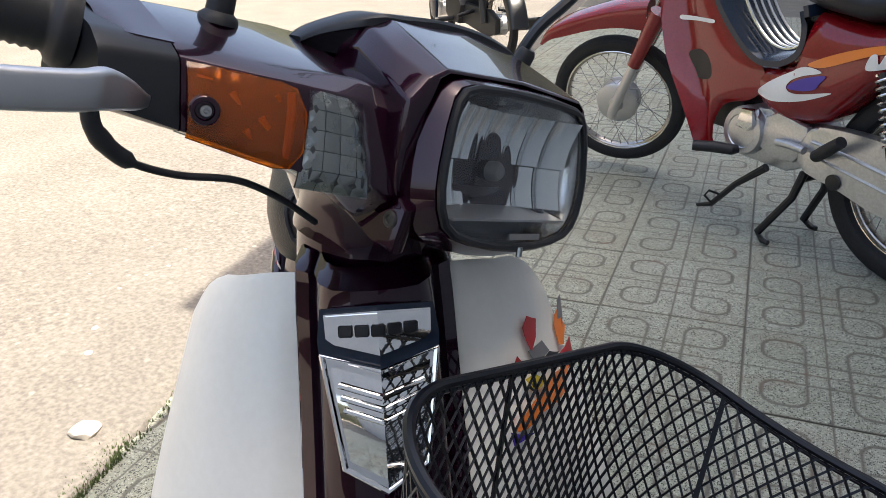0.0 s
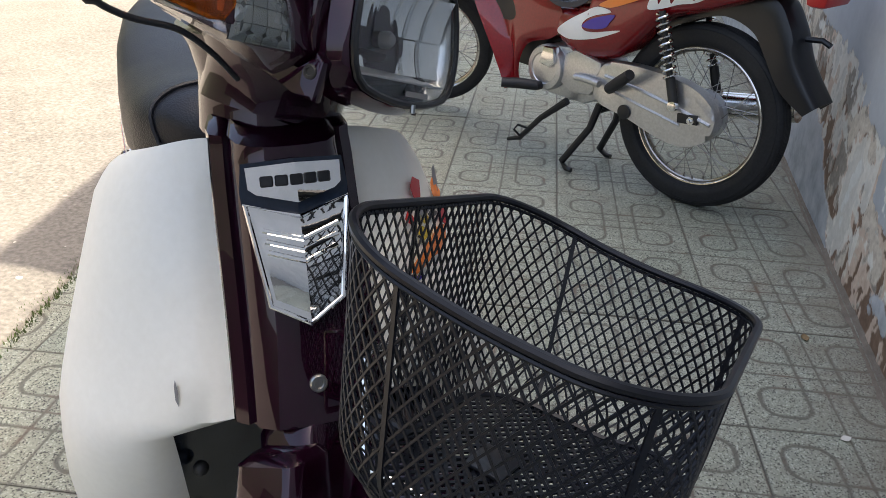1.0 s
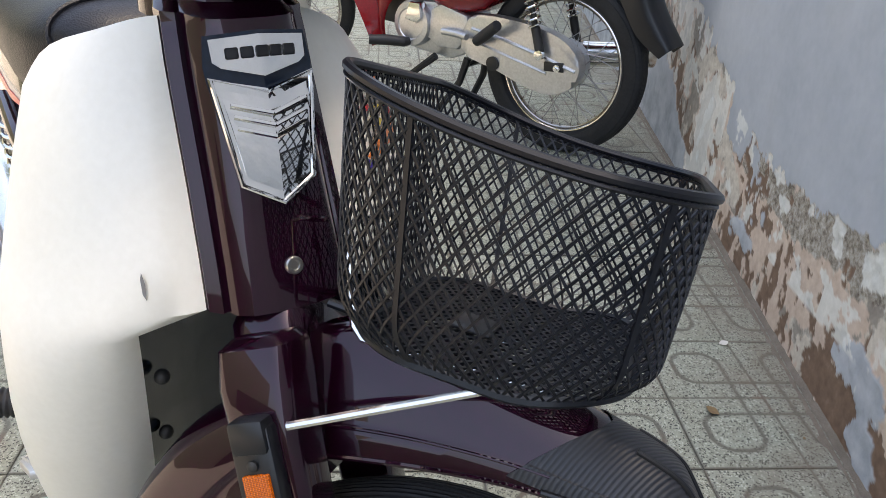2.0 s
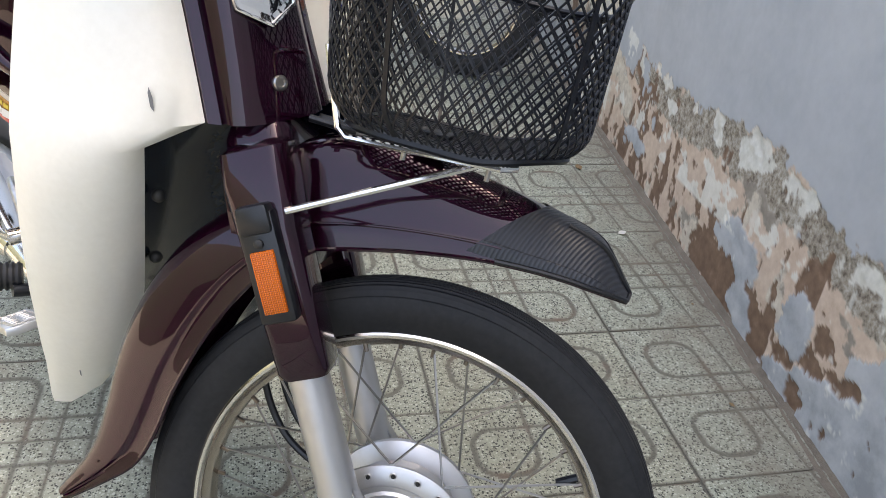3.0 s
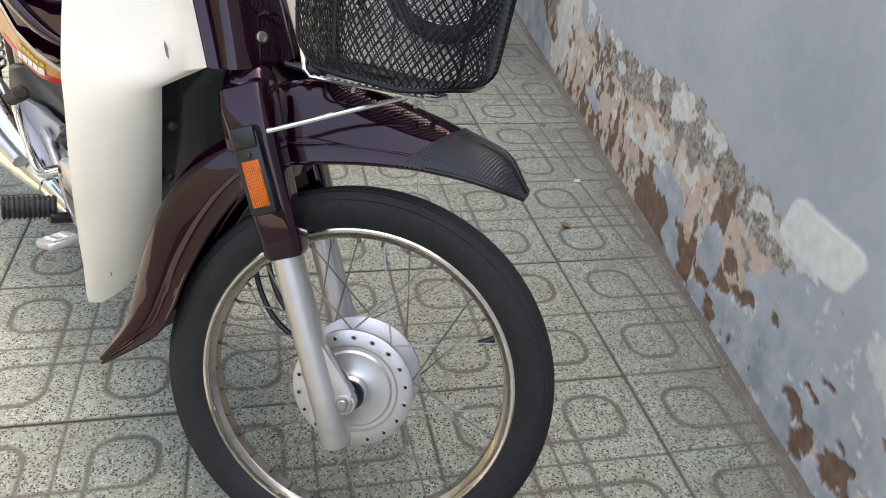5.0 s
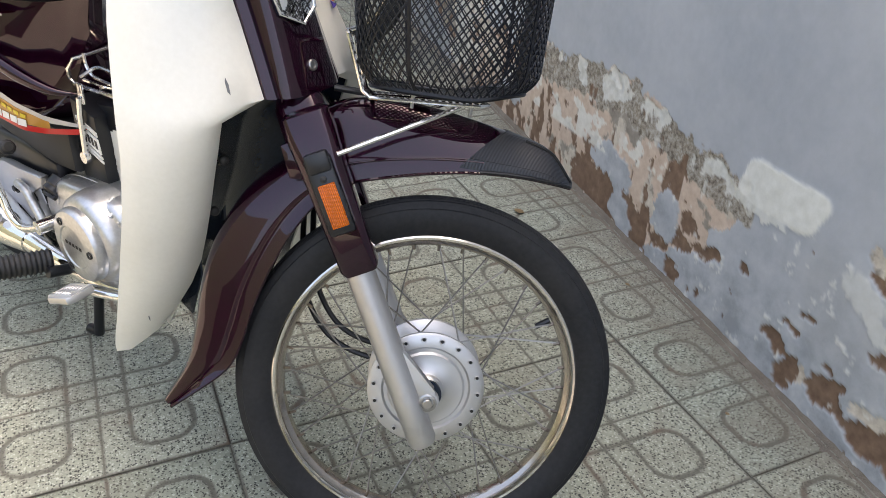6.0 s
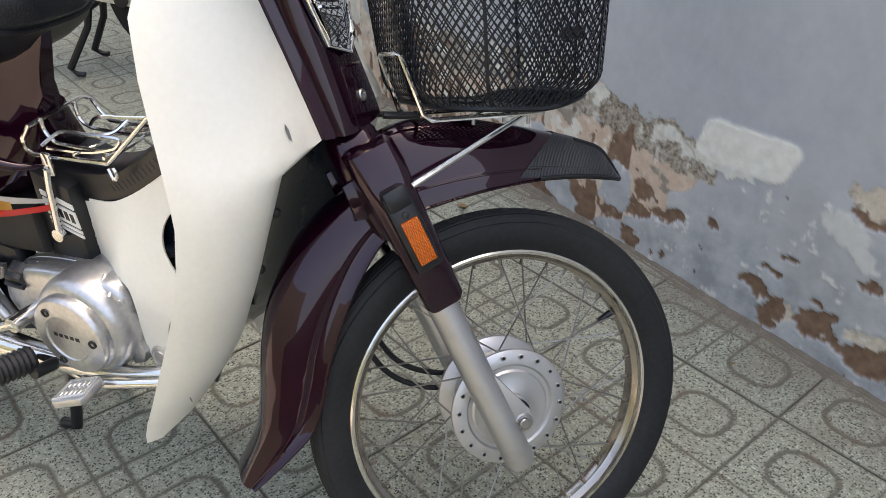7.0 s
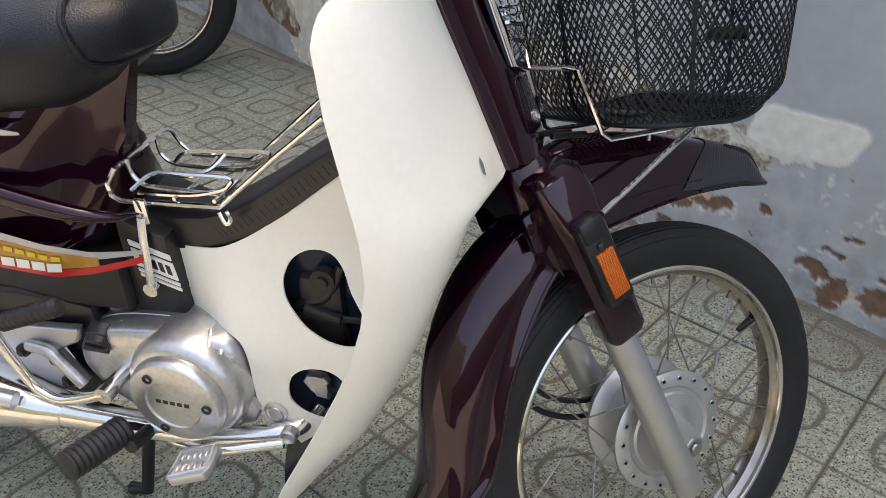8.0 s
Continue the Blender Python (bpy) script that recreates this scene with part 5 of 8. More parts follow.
    glass = part("headlamp_glass", thicken(bm, 0.0016), GLASS, hood, "clear headlamp lens", m=FRONT @ HL)
    glass.visible_shadow = False
    rows = []
    for f, x in ((1.0, -0.002), (0.985, -0.012), (0.86, -0.022), (0.62, -0.032), (0.40, -0.039), (0.16, -0.043)):
        rows.append([(x, y, z) for y, z in lamp_ring(-0.001, f)])
    bm = loft(bmesh.new(), rows, True)
    bm.verts.ensure_lookup_table()
    bm.faces.new([bm.verts[5 * n + j] for j in range(n)])
    mirror = metal_mat("headlamp_mirror", (0.86, 0.87, 0.87), 0.30, (0.6, 0.6, 0.58), 0.2, 0.1)
    bowl = part("reflector_bowl", bm, mirror, hood, "silvered faceted reflector bowl", m=FRONT @ HL, sharp=60)
    # upright scalloped bands of the bowl, stepped at mid height
    cols = (-0.066, -0.046, -0.028, -0.012, 0.012, 0.028, 0.046, 0.066)
    for a0, a1 in zip(cols, cols[1:]):
        for z1, z0, step in ((0.040, 0.006, 0.003), (0.005, -0.024, 0.0)):
            if abs(a0 + a1) < 0.01 and z0 < 0:
                continue
            rows = []
            for y in np.linspace(a0 + 0.0006, a1 - 0.0006, 7):
                dish = 0.0030 * (2 * (y - a0) / (a1 - a0) - 1) ** 2
                rows.append([(-0.033 + step + 4.6 * y * y + 7.0 * z * z + dish, y, z) for z in np.linspace(z0, z1, 7)])
            part("flute", thicken(loft(bmesh.new(), rows), 0.001), mirror, bowl, m=FRONT @ HL)
    bm = box(bmesh.new(), 0.026, 0.124, 0.0015, Matrix.Translation((-0.013, 0, -0.0275)) @ Matrix.Rotation(radians(16), 4, "Y"))
    part("reflector_floor", bm, SILVER, bowl, m=FRONT @ HL)
    bm = disc_lathe(bmesh.new(), [(0.005, -0.043), (0.005, -0.030), (0.0068, -0.029), (0.0068, -0.018), (0.0048, -0.015)], 16)
    part("bulb", bm, GREY_DECAL, bowl, "grey bulb cap", m=FRONT @ HL @ Matrix.Rotation(radians(90), 4, "Z") @ Matrix.Rotation(math.pi, 4, "Z"))
    bm = box(bmesh.new(), 0.034, 0.001, 0.004, Matrix.Translation((0.0085, 0.004, -0.0405)) @ Matrix.Rotation(radians(90), 4, "Z"))
    part("lens_marking", bm, GREY_DECAL, bezel, m=FRONT @ HL)
    # meter visor
    rows = []
    brim = [(-0.358, -0.104, 1.006), (-0.342, -0.094, 1.019), (-0.322, -0.076, 1.0330), (-0.318, -0.055, 1.0365), (-0.319, -0.020, 1.0410), (-0.319, 0.020, 1.0415), (-0.318, 0.050, 1.0380), (-0.320, 0.072, 1.0320), (-0.335, 0.094, 1.020), (-0.350, 0.105, 1.010)]
    for q in spline(brim, 5):
        x, y, z = q
        k = max(0.15, 1 - (abs(y) / 0.115) ** 4)
        deep = 0.35 + 0.65 * max(0.0, 1 - (abs(y) / 0.10) ** 5)
        rows.append([(x + dx * (k if dx < 0 else 1.0), y * (1 - sy), z + dz * deep) for dx, sy, dz in ((0, 0, 0), (0.0025, 0, -0.002), (0.0025, 0, -0.008), (-0.001, 0.01, -0.011), (-0.006, 0.05, -0.034), (-0.060, 0.08, -0.036), (-0.060, 0.05, -0.012), (-0.03, 0.0, -0.003))])
    part("meter_visor", loft(bmesh.new(), rows, True, True), BLACK, cowl, "black meter visor", m=FRONT)
    # lower bracket with screw, and the underside of the cowl
    for side in (-1, 1):
        y = side * 0.07 - 0.018
        bm = prism(bmesh.new(), [(-0.300, 0.915), (-0.258, 0.904), (-0.240, 0.902), (-0.238, 0.93), (-0.246, 0.936), (-0.256, 0.918), (-0.30, 0.928)], y - 0.006, y + 0.006, 0.003)
        brk = part("cowl_bracket", bm, PURPLE, cowl, m=FRONT)
        bm = disc_lathe(bmesh.new(), [(0.0054, -0.002), (0.0054, 0.001), (0.0044, 0.0018), (0.003, 0.0018), (0.0024, 0.0008)], 16)
        part("screw", bm, STEEL_DARK, brk, "bright cross-head screw", m=FRONT @ Matrix.Translation((-0.247, y + side * 0.006, 0.9215)) @ Matrix.Rotation(0 if side > 0 else math.pi, 4, "Z"))
    rows = []
    for z, cx, a, b in ((0.876, -0.335, 0.056, 0.062), (0.895, -0.335, 0.056, 0.062), (0.910, -0.330, 0.062, 0.068), (0.925, -0.325, 0.068, 0.085), (0.945, -0.32, 0.07, 0.10)):
        rows.append([(cx + a * math.cos(t), b * math.sin(t) - 0.015, z) for t in np.linspace(0, 2 * math.pi, 28, endpoint=False)])
    part("cowl_underside", loft(bmesh.new(), rows, True, True), PURPLE, cowl, m=FRONT)
    # brake cable from the lever into the cowl's foot
    pts = [(-0.292, -0.262, 0.962), (-0.289, -0.258, 0.947), (-0.289, -0.240, 0.934), (-0.290, -0.212, 0.928), (-0.290, -0.175, 0.927), (-0.291, -0.142, 0.917), (-0.293, -0.110, 0.902)]
    bm = tube(bmesh.new(), spline(pts, 6), [0.0044] * 12 + [0.0052] * 2 + [0.0045] * 7 + [0.0021] * 40, 10)
    part("front_brake_cable", bm, RUBBER, cowl, "black rubber-sleeved brake cable", m=FRONT)


handlebar()


# ---------------------------------------------------------------- basket and its carrier
def step_up(t):
    t = max(0.0, min(1.0, t))
    return t * t * (3 - 2 * t)


def basket():
    yc = 0.0
    levels = 21

    def ring(h, n=132):
        """The basket's outline at a height share h (0 bottom, 1 rim)."""
        tuck = 0.014 * (1 - min(1.0, h / 0.2)) ** 2
        x0, x1 = -0.142 - 0.030 * h + tuck, 0.075 - 0.001 * h - tuck
        hy = 0.142 + 0.024 * h - tuck
        r = 0.058 + 0.014 * h
        cx, hx = (x0 + x1) / 2, (x1 - x0) / 2
        pts = []
        L = [2 * (hy - r), math.pi * r / 2, 2 * (hx - r), math.pi * r / 2] * 2
        total = sum(L)
        for k in range(n):
            s = (k / n) * total
            i = 0
            while s > L[i]:
                s -= L[i]
                i += 1
            q = i // 2
            if i % 2 == 0:
                along = s - L[i] / 2
                p = {0: (hx, along), 1: (-along, hy), 2: (-hx, -along), 3: (along, -hy)}[q]
            else:
                c = {0: (hx - r, hy - r), 1: (r - hx, hy - r), 2: (r - hx, r - hy), 3: (hx - r, r - hy)}[q]
                a = math.pi / 2 * q + s / r
                p = (c[0] + r * math.cos(a), c[1] + r * math.sin(a))
            pts.append((cx + p[0], yc + p[1]))
        return pts

    def zrim(x):
        return 0.851 - 0.085 * (x + 0.17) - 0.010 * math.sin(math.pi * max(0, min(1, (x + 0.172) / 0.24)))

    n = 132
    base = lambda x: 0.678 + 0.016 * step_up((x + 0.02) / 0.085)  # noqa: E731
    rings = [[(x, y, base(x) + (zrim(x) - base(x)) * h) for x, y in ring(h, n)] for h in np.linspace(0, 1, levels)]
    rim = part("basket", tube(bmesh.new(), rings[-1], 0.0034, 8, True), WIRE, bike, "black wire-mesh front basket", m=FRONT)
    bm = tube(bmesh.new(), [(p[0] * 1.0, p[1], p[2] - 0.005) for p in rings[-1]], 0.0016, 6, True)
    part("rim_wire", bm, WIRE, rim, m=FRONT)
    # diamond mesh of the sides: flat strands zigzagging up
    bm = bmesh.new()
    cells, steps = n // 2, levels - 1

    def strand(pts, wide=0.00085, deep=0.0007, nrm=None):
        prev = None
        for i, q in enumerate(pts):
            q = Vector(q)
            d = (Vector(pts[min(i + 1, len(pts) - 1)]) - Vector(pts[max(i - 1, 0)])).normalized()
            o = nrm(q)
            s = d.cross(o).normalized()
            now = [bm.verts.new(q + s * wide * a + o * deep * b) for a, b in ((-1, -1), (1, -1), (1, 1), (-1, 1))]
            if prev:
                for a in range(4):
                    bm.faces.new((prev[a], prev[(a + 1) % 4], now[(a + 1) % 4], now[a]))
            prev = now

    mid = Vector((-0.05, yc, 0))
    out = lambda q: (Vector((q.x - mid.x, (q.y - mid.y) * 0.8, 0)).normalized())  # noqa: E731
    for c in np.arange(0, n, 1.5):
        for sgn in (-1, 1):
            pts = []
            for lv in range(levels):
                k = (c + sgn * lv * 0.75) % n
                a, b, f = int(k), (int(k) + 1) % n, k - int(k)
                pts.append(Vector(rings[lv][a]).lerp(Vector(rings[lv][b]), f))
            strand(pts, nrm=out)
    part("side_mesh", bm, WIRE, rim, m=FRONT)
    # bottom: mesh strands and the rounded foot
    bm = bmesh.new()
    xs = (-0.128, 0.060)
    up = lambda q: Vector((0, 0, 1))  # noqa: E731
    hy = 0.127
    inside = lambda x, t: math.hypot(max(0.0, abs(x + 0.034) - 0.037), max(0.0, abs(t) - 0.070)) < 0.0575  # noqa: E731
    for k in range(-24, 44):
        for sgn in (-1, 1):
            pts = []
            for t in np.linspace(-hy, hy, 31):
                x = xs[0] + 0.0085 * k + sgn * (t + hy) * 0.6 - (0 if sgn > 0 else -0.0) + (0 if sgn > 0 else 0.0)
                if xs[0] <= x <= xs[1] and inside(x, t):
                    pts.append((x, yc + t, base(x)))
            if len(pts) > 1:
                strand(pts, 0.0015, 0.0009, up)
    part("bottom_mesh", bm, WIRE, rim, m=FRONT)
    bm = tube(bmesh.new(), rings[0], 0.0036, 6, True)
    part("foot_wire", bm, WIRE, rim, m=FRONT)
    for k in (8, 30, 52, 82, 104, 124):
        bm = bmesh.new()
        strand([rings[lv][k] for lv in range(levels)], 0.0020, 0.0010, out)
        part("upright_band", bm, WIRE, rim, m=FRONT)
    # plate on the front
    bm = box(bmesh.new(), 0.003, 0.066, 0.016, Matrix.Translation((0.0705, yc - 0.028, 0.767)), 0.002)
    part("basket_plate", bm, BLACK, rim, m=FRONT)
    bm = box(bmesh.new(), 0.032, 0.044, 0.003, Matrix.Translation((-0.06, yc - 0.01, 0.681)), 0.001)
    part("bottom_plate", bm, BLACK, rim, m=FRONT)
    # chrome carrier: two uprights behind, frame under the bottom, stays to the fork
    pts = [(-0.165, -0.050, 0.737), (-0.163, -0.062, 0.734), (-0.137, -0.070, 0.668), (-0.128, -0.072, 0.662), (0.01, -0.072, 0.671), (0.022, -0.055, 0.672), (0.022, 0.03, 0.672), (0.01, 0.046, 0.671), (-0.128, 0.046, 0.662), (-0.137, 0.044, 0.668), (-0.163, 0.036, 0.734), (-0.165, 0.022, 0.737)]
    part("carrier_frame", tube(bmesh.new(), pts, 0.0032, 8, True), CHROME, rim, "chromed carrier frame under the basket", m=FRONT)
    for x, y in ((-0.075, -0.07), (0.0, -0.06), (-0.02, -0.03)):
        bm = tube(bmesh.new(), [(x, y, 0.676), (x, y, 0.656)], 0.0024, 8)
        part("carrier_bolt", bm, NUT_STEEL, rim, m=FRONT)
    for side in (-1, 1):
        y = side * 0.10
        bm = tube(bmesh.new(), [(-0.158, y, 0.590), (-0.010, side * 0.066 - 0.004, 0.668)], 0.0033, 8)
        part("carrier_stay", bm, CHROME, rim, "chromed stay from fork to basket", m=FRONT)
    for y in (-0.03, 0.0):
        bm = tube(bmesh.new(), [(-0.175, y, 0.665), (-0.13, y, 0.664)], 0.0038, 8)
        part("carrier_bracket", bm, BLACK, rim, m=FRONT)


basket()


# ---------------------------------------------------------------- middle and rear of the bike
def sheet_with_holes(outline, holes, depth, yfun):
    """A flat sheet in the xz plane with holes, given thickness, and moved to y = yfun(x, z)."""
    bm = bmesh.new()
    edges = []
    for loop in [outline] + holes:
        pts = spline([(x, 0, z) for x, z in loop], 4, True) if len(loop) > 6 else [Vector((x, 0, z)) for x, z in loop]
        vs = [bm.verts.new(p) for p in pts]
        edges += [bm.edges.new((vs[i], vs[(i + 1) % len(vs)])) for i in range(len(vs))]
    bmesh.ops.triangle_fill(bm, use_beauty=True, use_dissolve=False, edges=edges)
    for _ in range(2):
        longe = [e for e in bm.edges if e.calc_length() > 0.03]
        if longe:
            bmesh.ops.subdivide_edges(bm, edges=longe, cuts=1)
            bmesh.ops.triangulate(bm, faces=[f for f in bm.faces if len(f.verts) > 3])
    for v in bm.verts:
        v.co.y = yfun(v.co.x, v.co.z)
    bmesh.ops.recalc_face_normals(bm, faces=bm.faces)
    bmesh.ops.solidify(bm, geom=bm.faces[:], thickness=depth)
    return bm


def step01(a, b, x):
    t = max(0.0, min(1.0, (x - a) / (b - a)))
    return t * t * (3 - 2 * t)


def middle():
    outline = [(-0.629, 0.470), (-0.627, 0.494), (-0.590, 0.499), (-0.556, 0.508), (-0.515, 0.530), (-0.475, 0.560), (-0.435, 0.594), (-0.385, 0.635), (-0.340, 0.62), (-0.330, 0.52), (-0.350, 0.42), (-0.40, 0.32), (-0.435, 0.245), (-0.458, 0.213), (-0.464, 0.232), (-0.474, 0.244), (-0.492, 0.250), (-0.508, 0.262), (-0.517, 0.290), (-0.521, 0.326), (-0.522, 0.366), (-0.532, 0.394), (-0.556, 0.402), (-0.590, 0.400), (-0.628, 0.398), (-0.631, 0.430)]
    hole1 = [(-0.475, 0.484), (-0.465, 0.506), (-0.443, 0.520), (-0.418, 0.520), (-0.401, 0.505), (-0.388, 0.476), (-0.368, 0.443), (-0.375, 0.416), (-0.405, 0.412), (-0.439, 0.425), (-0.462, 0.446), (-0.473, 0.464)]
    hole2 = [(-0.472, 0.328), (-0.464, 0.355), (-0.443, 0.371), (-0.413, 0.373), (-0.395, 0.357), (-0.408, 0.319), (-0.421, 0.292), (-0.447, 0.293), (-0.467, 0.307)]
    for side in (-1, 1):
        yf = lambda x, z: side * (0.040 + 0.052 * step01(-0.63, -0.53, x) * step01(0.56, 0.36, z)) + 0.004  # noqa: E731
        bm = sheet_with_holes(outline, [hole1, hole2], 0.003, yf)
        cov = part("centre_cover", bm, WHITE, bike, "ivory side cover with two openings", sharp=50)
        bm = disc_lathe(bmesh.new(), [(0.0165, -0.002), (0.0165, 0.001), (0.0125, 0.0028), (0.0105, 0.0016), (0.0095, 0.0036), (0.004, 0.004)], 20)
        part("cover_bolt", bm, SILVER, cov, m=Matrix.Translation((-0.494, yf(-0.494, 0.287) + side * 0.002, 0.287)) @ Matrix.Rotation(0 if side > 0 else math.pi, 4, "Z"))
    # black step-through strip on top
    line = [(-0.705, 0.528), (-0.66, 0.535), (-0.62, 0.540), (-0.585, 0.545), (-0.548, 0.556), (-0.508, 0.582), (-0.468, 0.612), (-0.43, 0.640), (-0.39, 0.668), (-0.35, 0.70)]
    foot = [(-0.705, 0.47), (-0.66, 0.485), (-0.62, 0.492), (-0.585, 0.498), (-0.548, 0.510), (-0.508, 0.534), (-0.468, 0.564), (-0.43, 0.596), (-0.39, 0.63), (-0.35, 0.66)]
    rows = []
    for (x, zt), (xf, zf) in zip(line, foot):
        rows.append([(x, 0.004 + y, zf + (zt - zf) * t) for y, t in ((-0.041, 0), (-0.041, 0.55), (-0.037, 0.85), (-0.028, 0.98), (0, 1.0), (0.028, 0.98), (0.037, 0.85), (0.041, 0.55), (0.041, 0))])
    strip = part("tunnel_strip", loft(bmesh.new(), rows, False, False), BLACK, bike, "black rubber strip over the step-through")
    bm = bmesh.new()
    for k in range(26):
        t = 0.40 + 0.58 * k / 26
        i = int(t * 9)
        p = Vector(rows[i][1]).lerp(Vector(rows[i + 1][1]), t * 9 - i)
        for y in (p.y, 0.008 - p.y):
            box(bm, 0.0016, 0.0012, 0.013, Matrix.Translation((p.x, y, p.z - 0.006)) @ Matrix.Rotation(radians(-38), 4, "Y"), 0.0003, 1)
    tagged(part("strip_ribs", bm, BLACK, strip), kind="stuff")
    # black panel between strip and engine, with a white sticker
    bm = prism(bmesh.new(), [(-0.690, 0.540), (-0.624, 0.520), (-0.617, 0.394), (-0.640, 0.388), (-0.69, 0.388)], -0.060, 0.068, 0.006)
    panel = part("frame_panel", bm, BLACK, bike, "black plastic panel under the strip")
    quad = lambda a, b, c, d: [a, b, c, d]  # noqa: E731
    P = lambda u, v: (-0.675 + 0.054 * u + 0.007 * (1 - v), 0.459 + 0.053 * v - 0.016 * u)  # noqa: E731
    for v0, v1 in ((0.86, 1.0), (0.30, 0.78), (0.14, 0.22), (0.0, 0.08)):
        bm = prism(bmesh.new(), quad(P(0, v0), P(1, v0), P(1, v1), P(0, v1)), -0.0625, -0.0605)
        part("sticker", bm, WHITE_DECAL, panel, "white sticker with dark marks")
    for u in (0.18, 0.45, 0.62, 0.80):
        bm = prism(bmesh.new(), quad(P(u, 0.42), P(u + 0.11, 0.42), P(u + 0.11, 0.68), P(u, 0.68)), -0.0632, -0.0620)
        part("sticker_mark", bm, BLACK, panel)
    # things seen through the openings: cylinder head with fins and pipe
    bm = bmesh.new()
    for k in range(9):
        fin = box(bmesh.new(), 0.006, 0.085, 0.095, Matrix.Translation((-0.52 + 0.014 * k, 0.0, 0.33 + 0.010 * k)) @ Matrix.Rotation(radians(-12), 4, "Y"), 0.003, 1)
        part("cylinder_fin", fin, STEEL_DARK, bike)
    box(bm, 0.06, 0.09, 0.16, Matrix.Translation((-0.435, 0.0, 0.40)), 0.012)
    part("cylinder", bm, STEEL_DARK, bike, "dark finned engine cylinder")
    # dark sheets added behind both openings, in place of the shade inside
    bm = prism(bmesh.new(), [(-0.505, 0.40), (-0.500, 0.375), (-0.36, 0.375), (-0.345, 0.53), (-0.49, 0.53)], -0.030, -0.026)
    part("shade_backing", bm, NAVY, bike, "dark sheet added behind the openings for the shade inside")
    bm = prism(bmesh.new(), [(-0.500, 0.30), (-0.490, 0.262), (-0.425, 0.235), (-0.385, 0.33), (-0.385, 0.385), (-0.495, 0.385)], -0.062, -0.058)
    part("shade_backing", bm, NAVY, bike, "dark sheet added behind the openings for the shade inside")
    bm = prism(bmesh.new(), [(-0.690, 0.405), (-0.690, 0.485), (-0.80, 0.482), (-0.95, 0.49), (-0.95, 0.42), (-0.80, 0.395)], -0.075, 0.075, 0.01)
    part("engine_hanger", bm, STEEL_DARK, bike, "dark frame under the bodywork")
    part("hose", tube(bmesh.new(), [(-0.485, -0.040, 0.42), (-0.455, -0.042, 0.440), (-0.425, -0.040, 0.455), (-0.405, -0.036, 0.50)], 0.007, 10, smooth=4), BLACK, bike, "black rubber hose")
    part("bracket", box(bmesh.new(), 0.05, 0.012, 0.014, Matrix.Translation((-0.430, -0.050, 0.432)) @ Matrix.Rotation(radians(12), 4, "Y"), 0.003), STEEL_DARK, bike)
    bm = tube(bmesh.new(), [(-0.428, -0.034, 0.480), (-0.428, -0.048, 0.480)], 0.016, 14)
    tube(bm, [(-0.428, -0.046, 0.480), (-0.428, -0.053, 0.480)], 0.008, 10)
    part("carburettor_cap", bm, STEEL_DARK, bike, "dark cast cap inside the opening")
    part("brace", box(bmesh.new(), 0.090, 0.006, 0.010, Matrix.Translation((-0.420, -0.046, 0.425)) @ Matrix.Rotation(radians(-4), 4, "Y"), 0.002, 1), STEEL_DARK, bike)
    part("intake_flange", prism(bmesh.new(), [(-0.456, 0.338), (-0.449, 0.352), (-0.438, 0.348), (-0.426, 0.352), (-0.420, 0.342), (-0.426, 0.328), (-0.421, 0.314), (-0.440, 0.316), (-0.444, 0.330)], -0.078, -0.066, 0.003), ALU, bike, "grey cast flange inside the opening")
    bm = tube(bmesh.new(), [(-0.36, 0.004, 0.78), (-0.40, 0.004, 0.62), (-0.46, 0.004, 0.52), (-0.60, 0.004, 0.47), (-0.80, 0.004, 0.50)], 0.024, 12, smooth=5)
    part("frame_tube", bm, STEEL_DARK, bike)
    engine()
    bodywork()
    centre_rack()


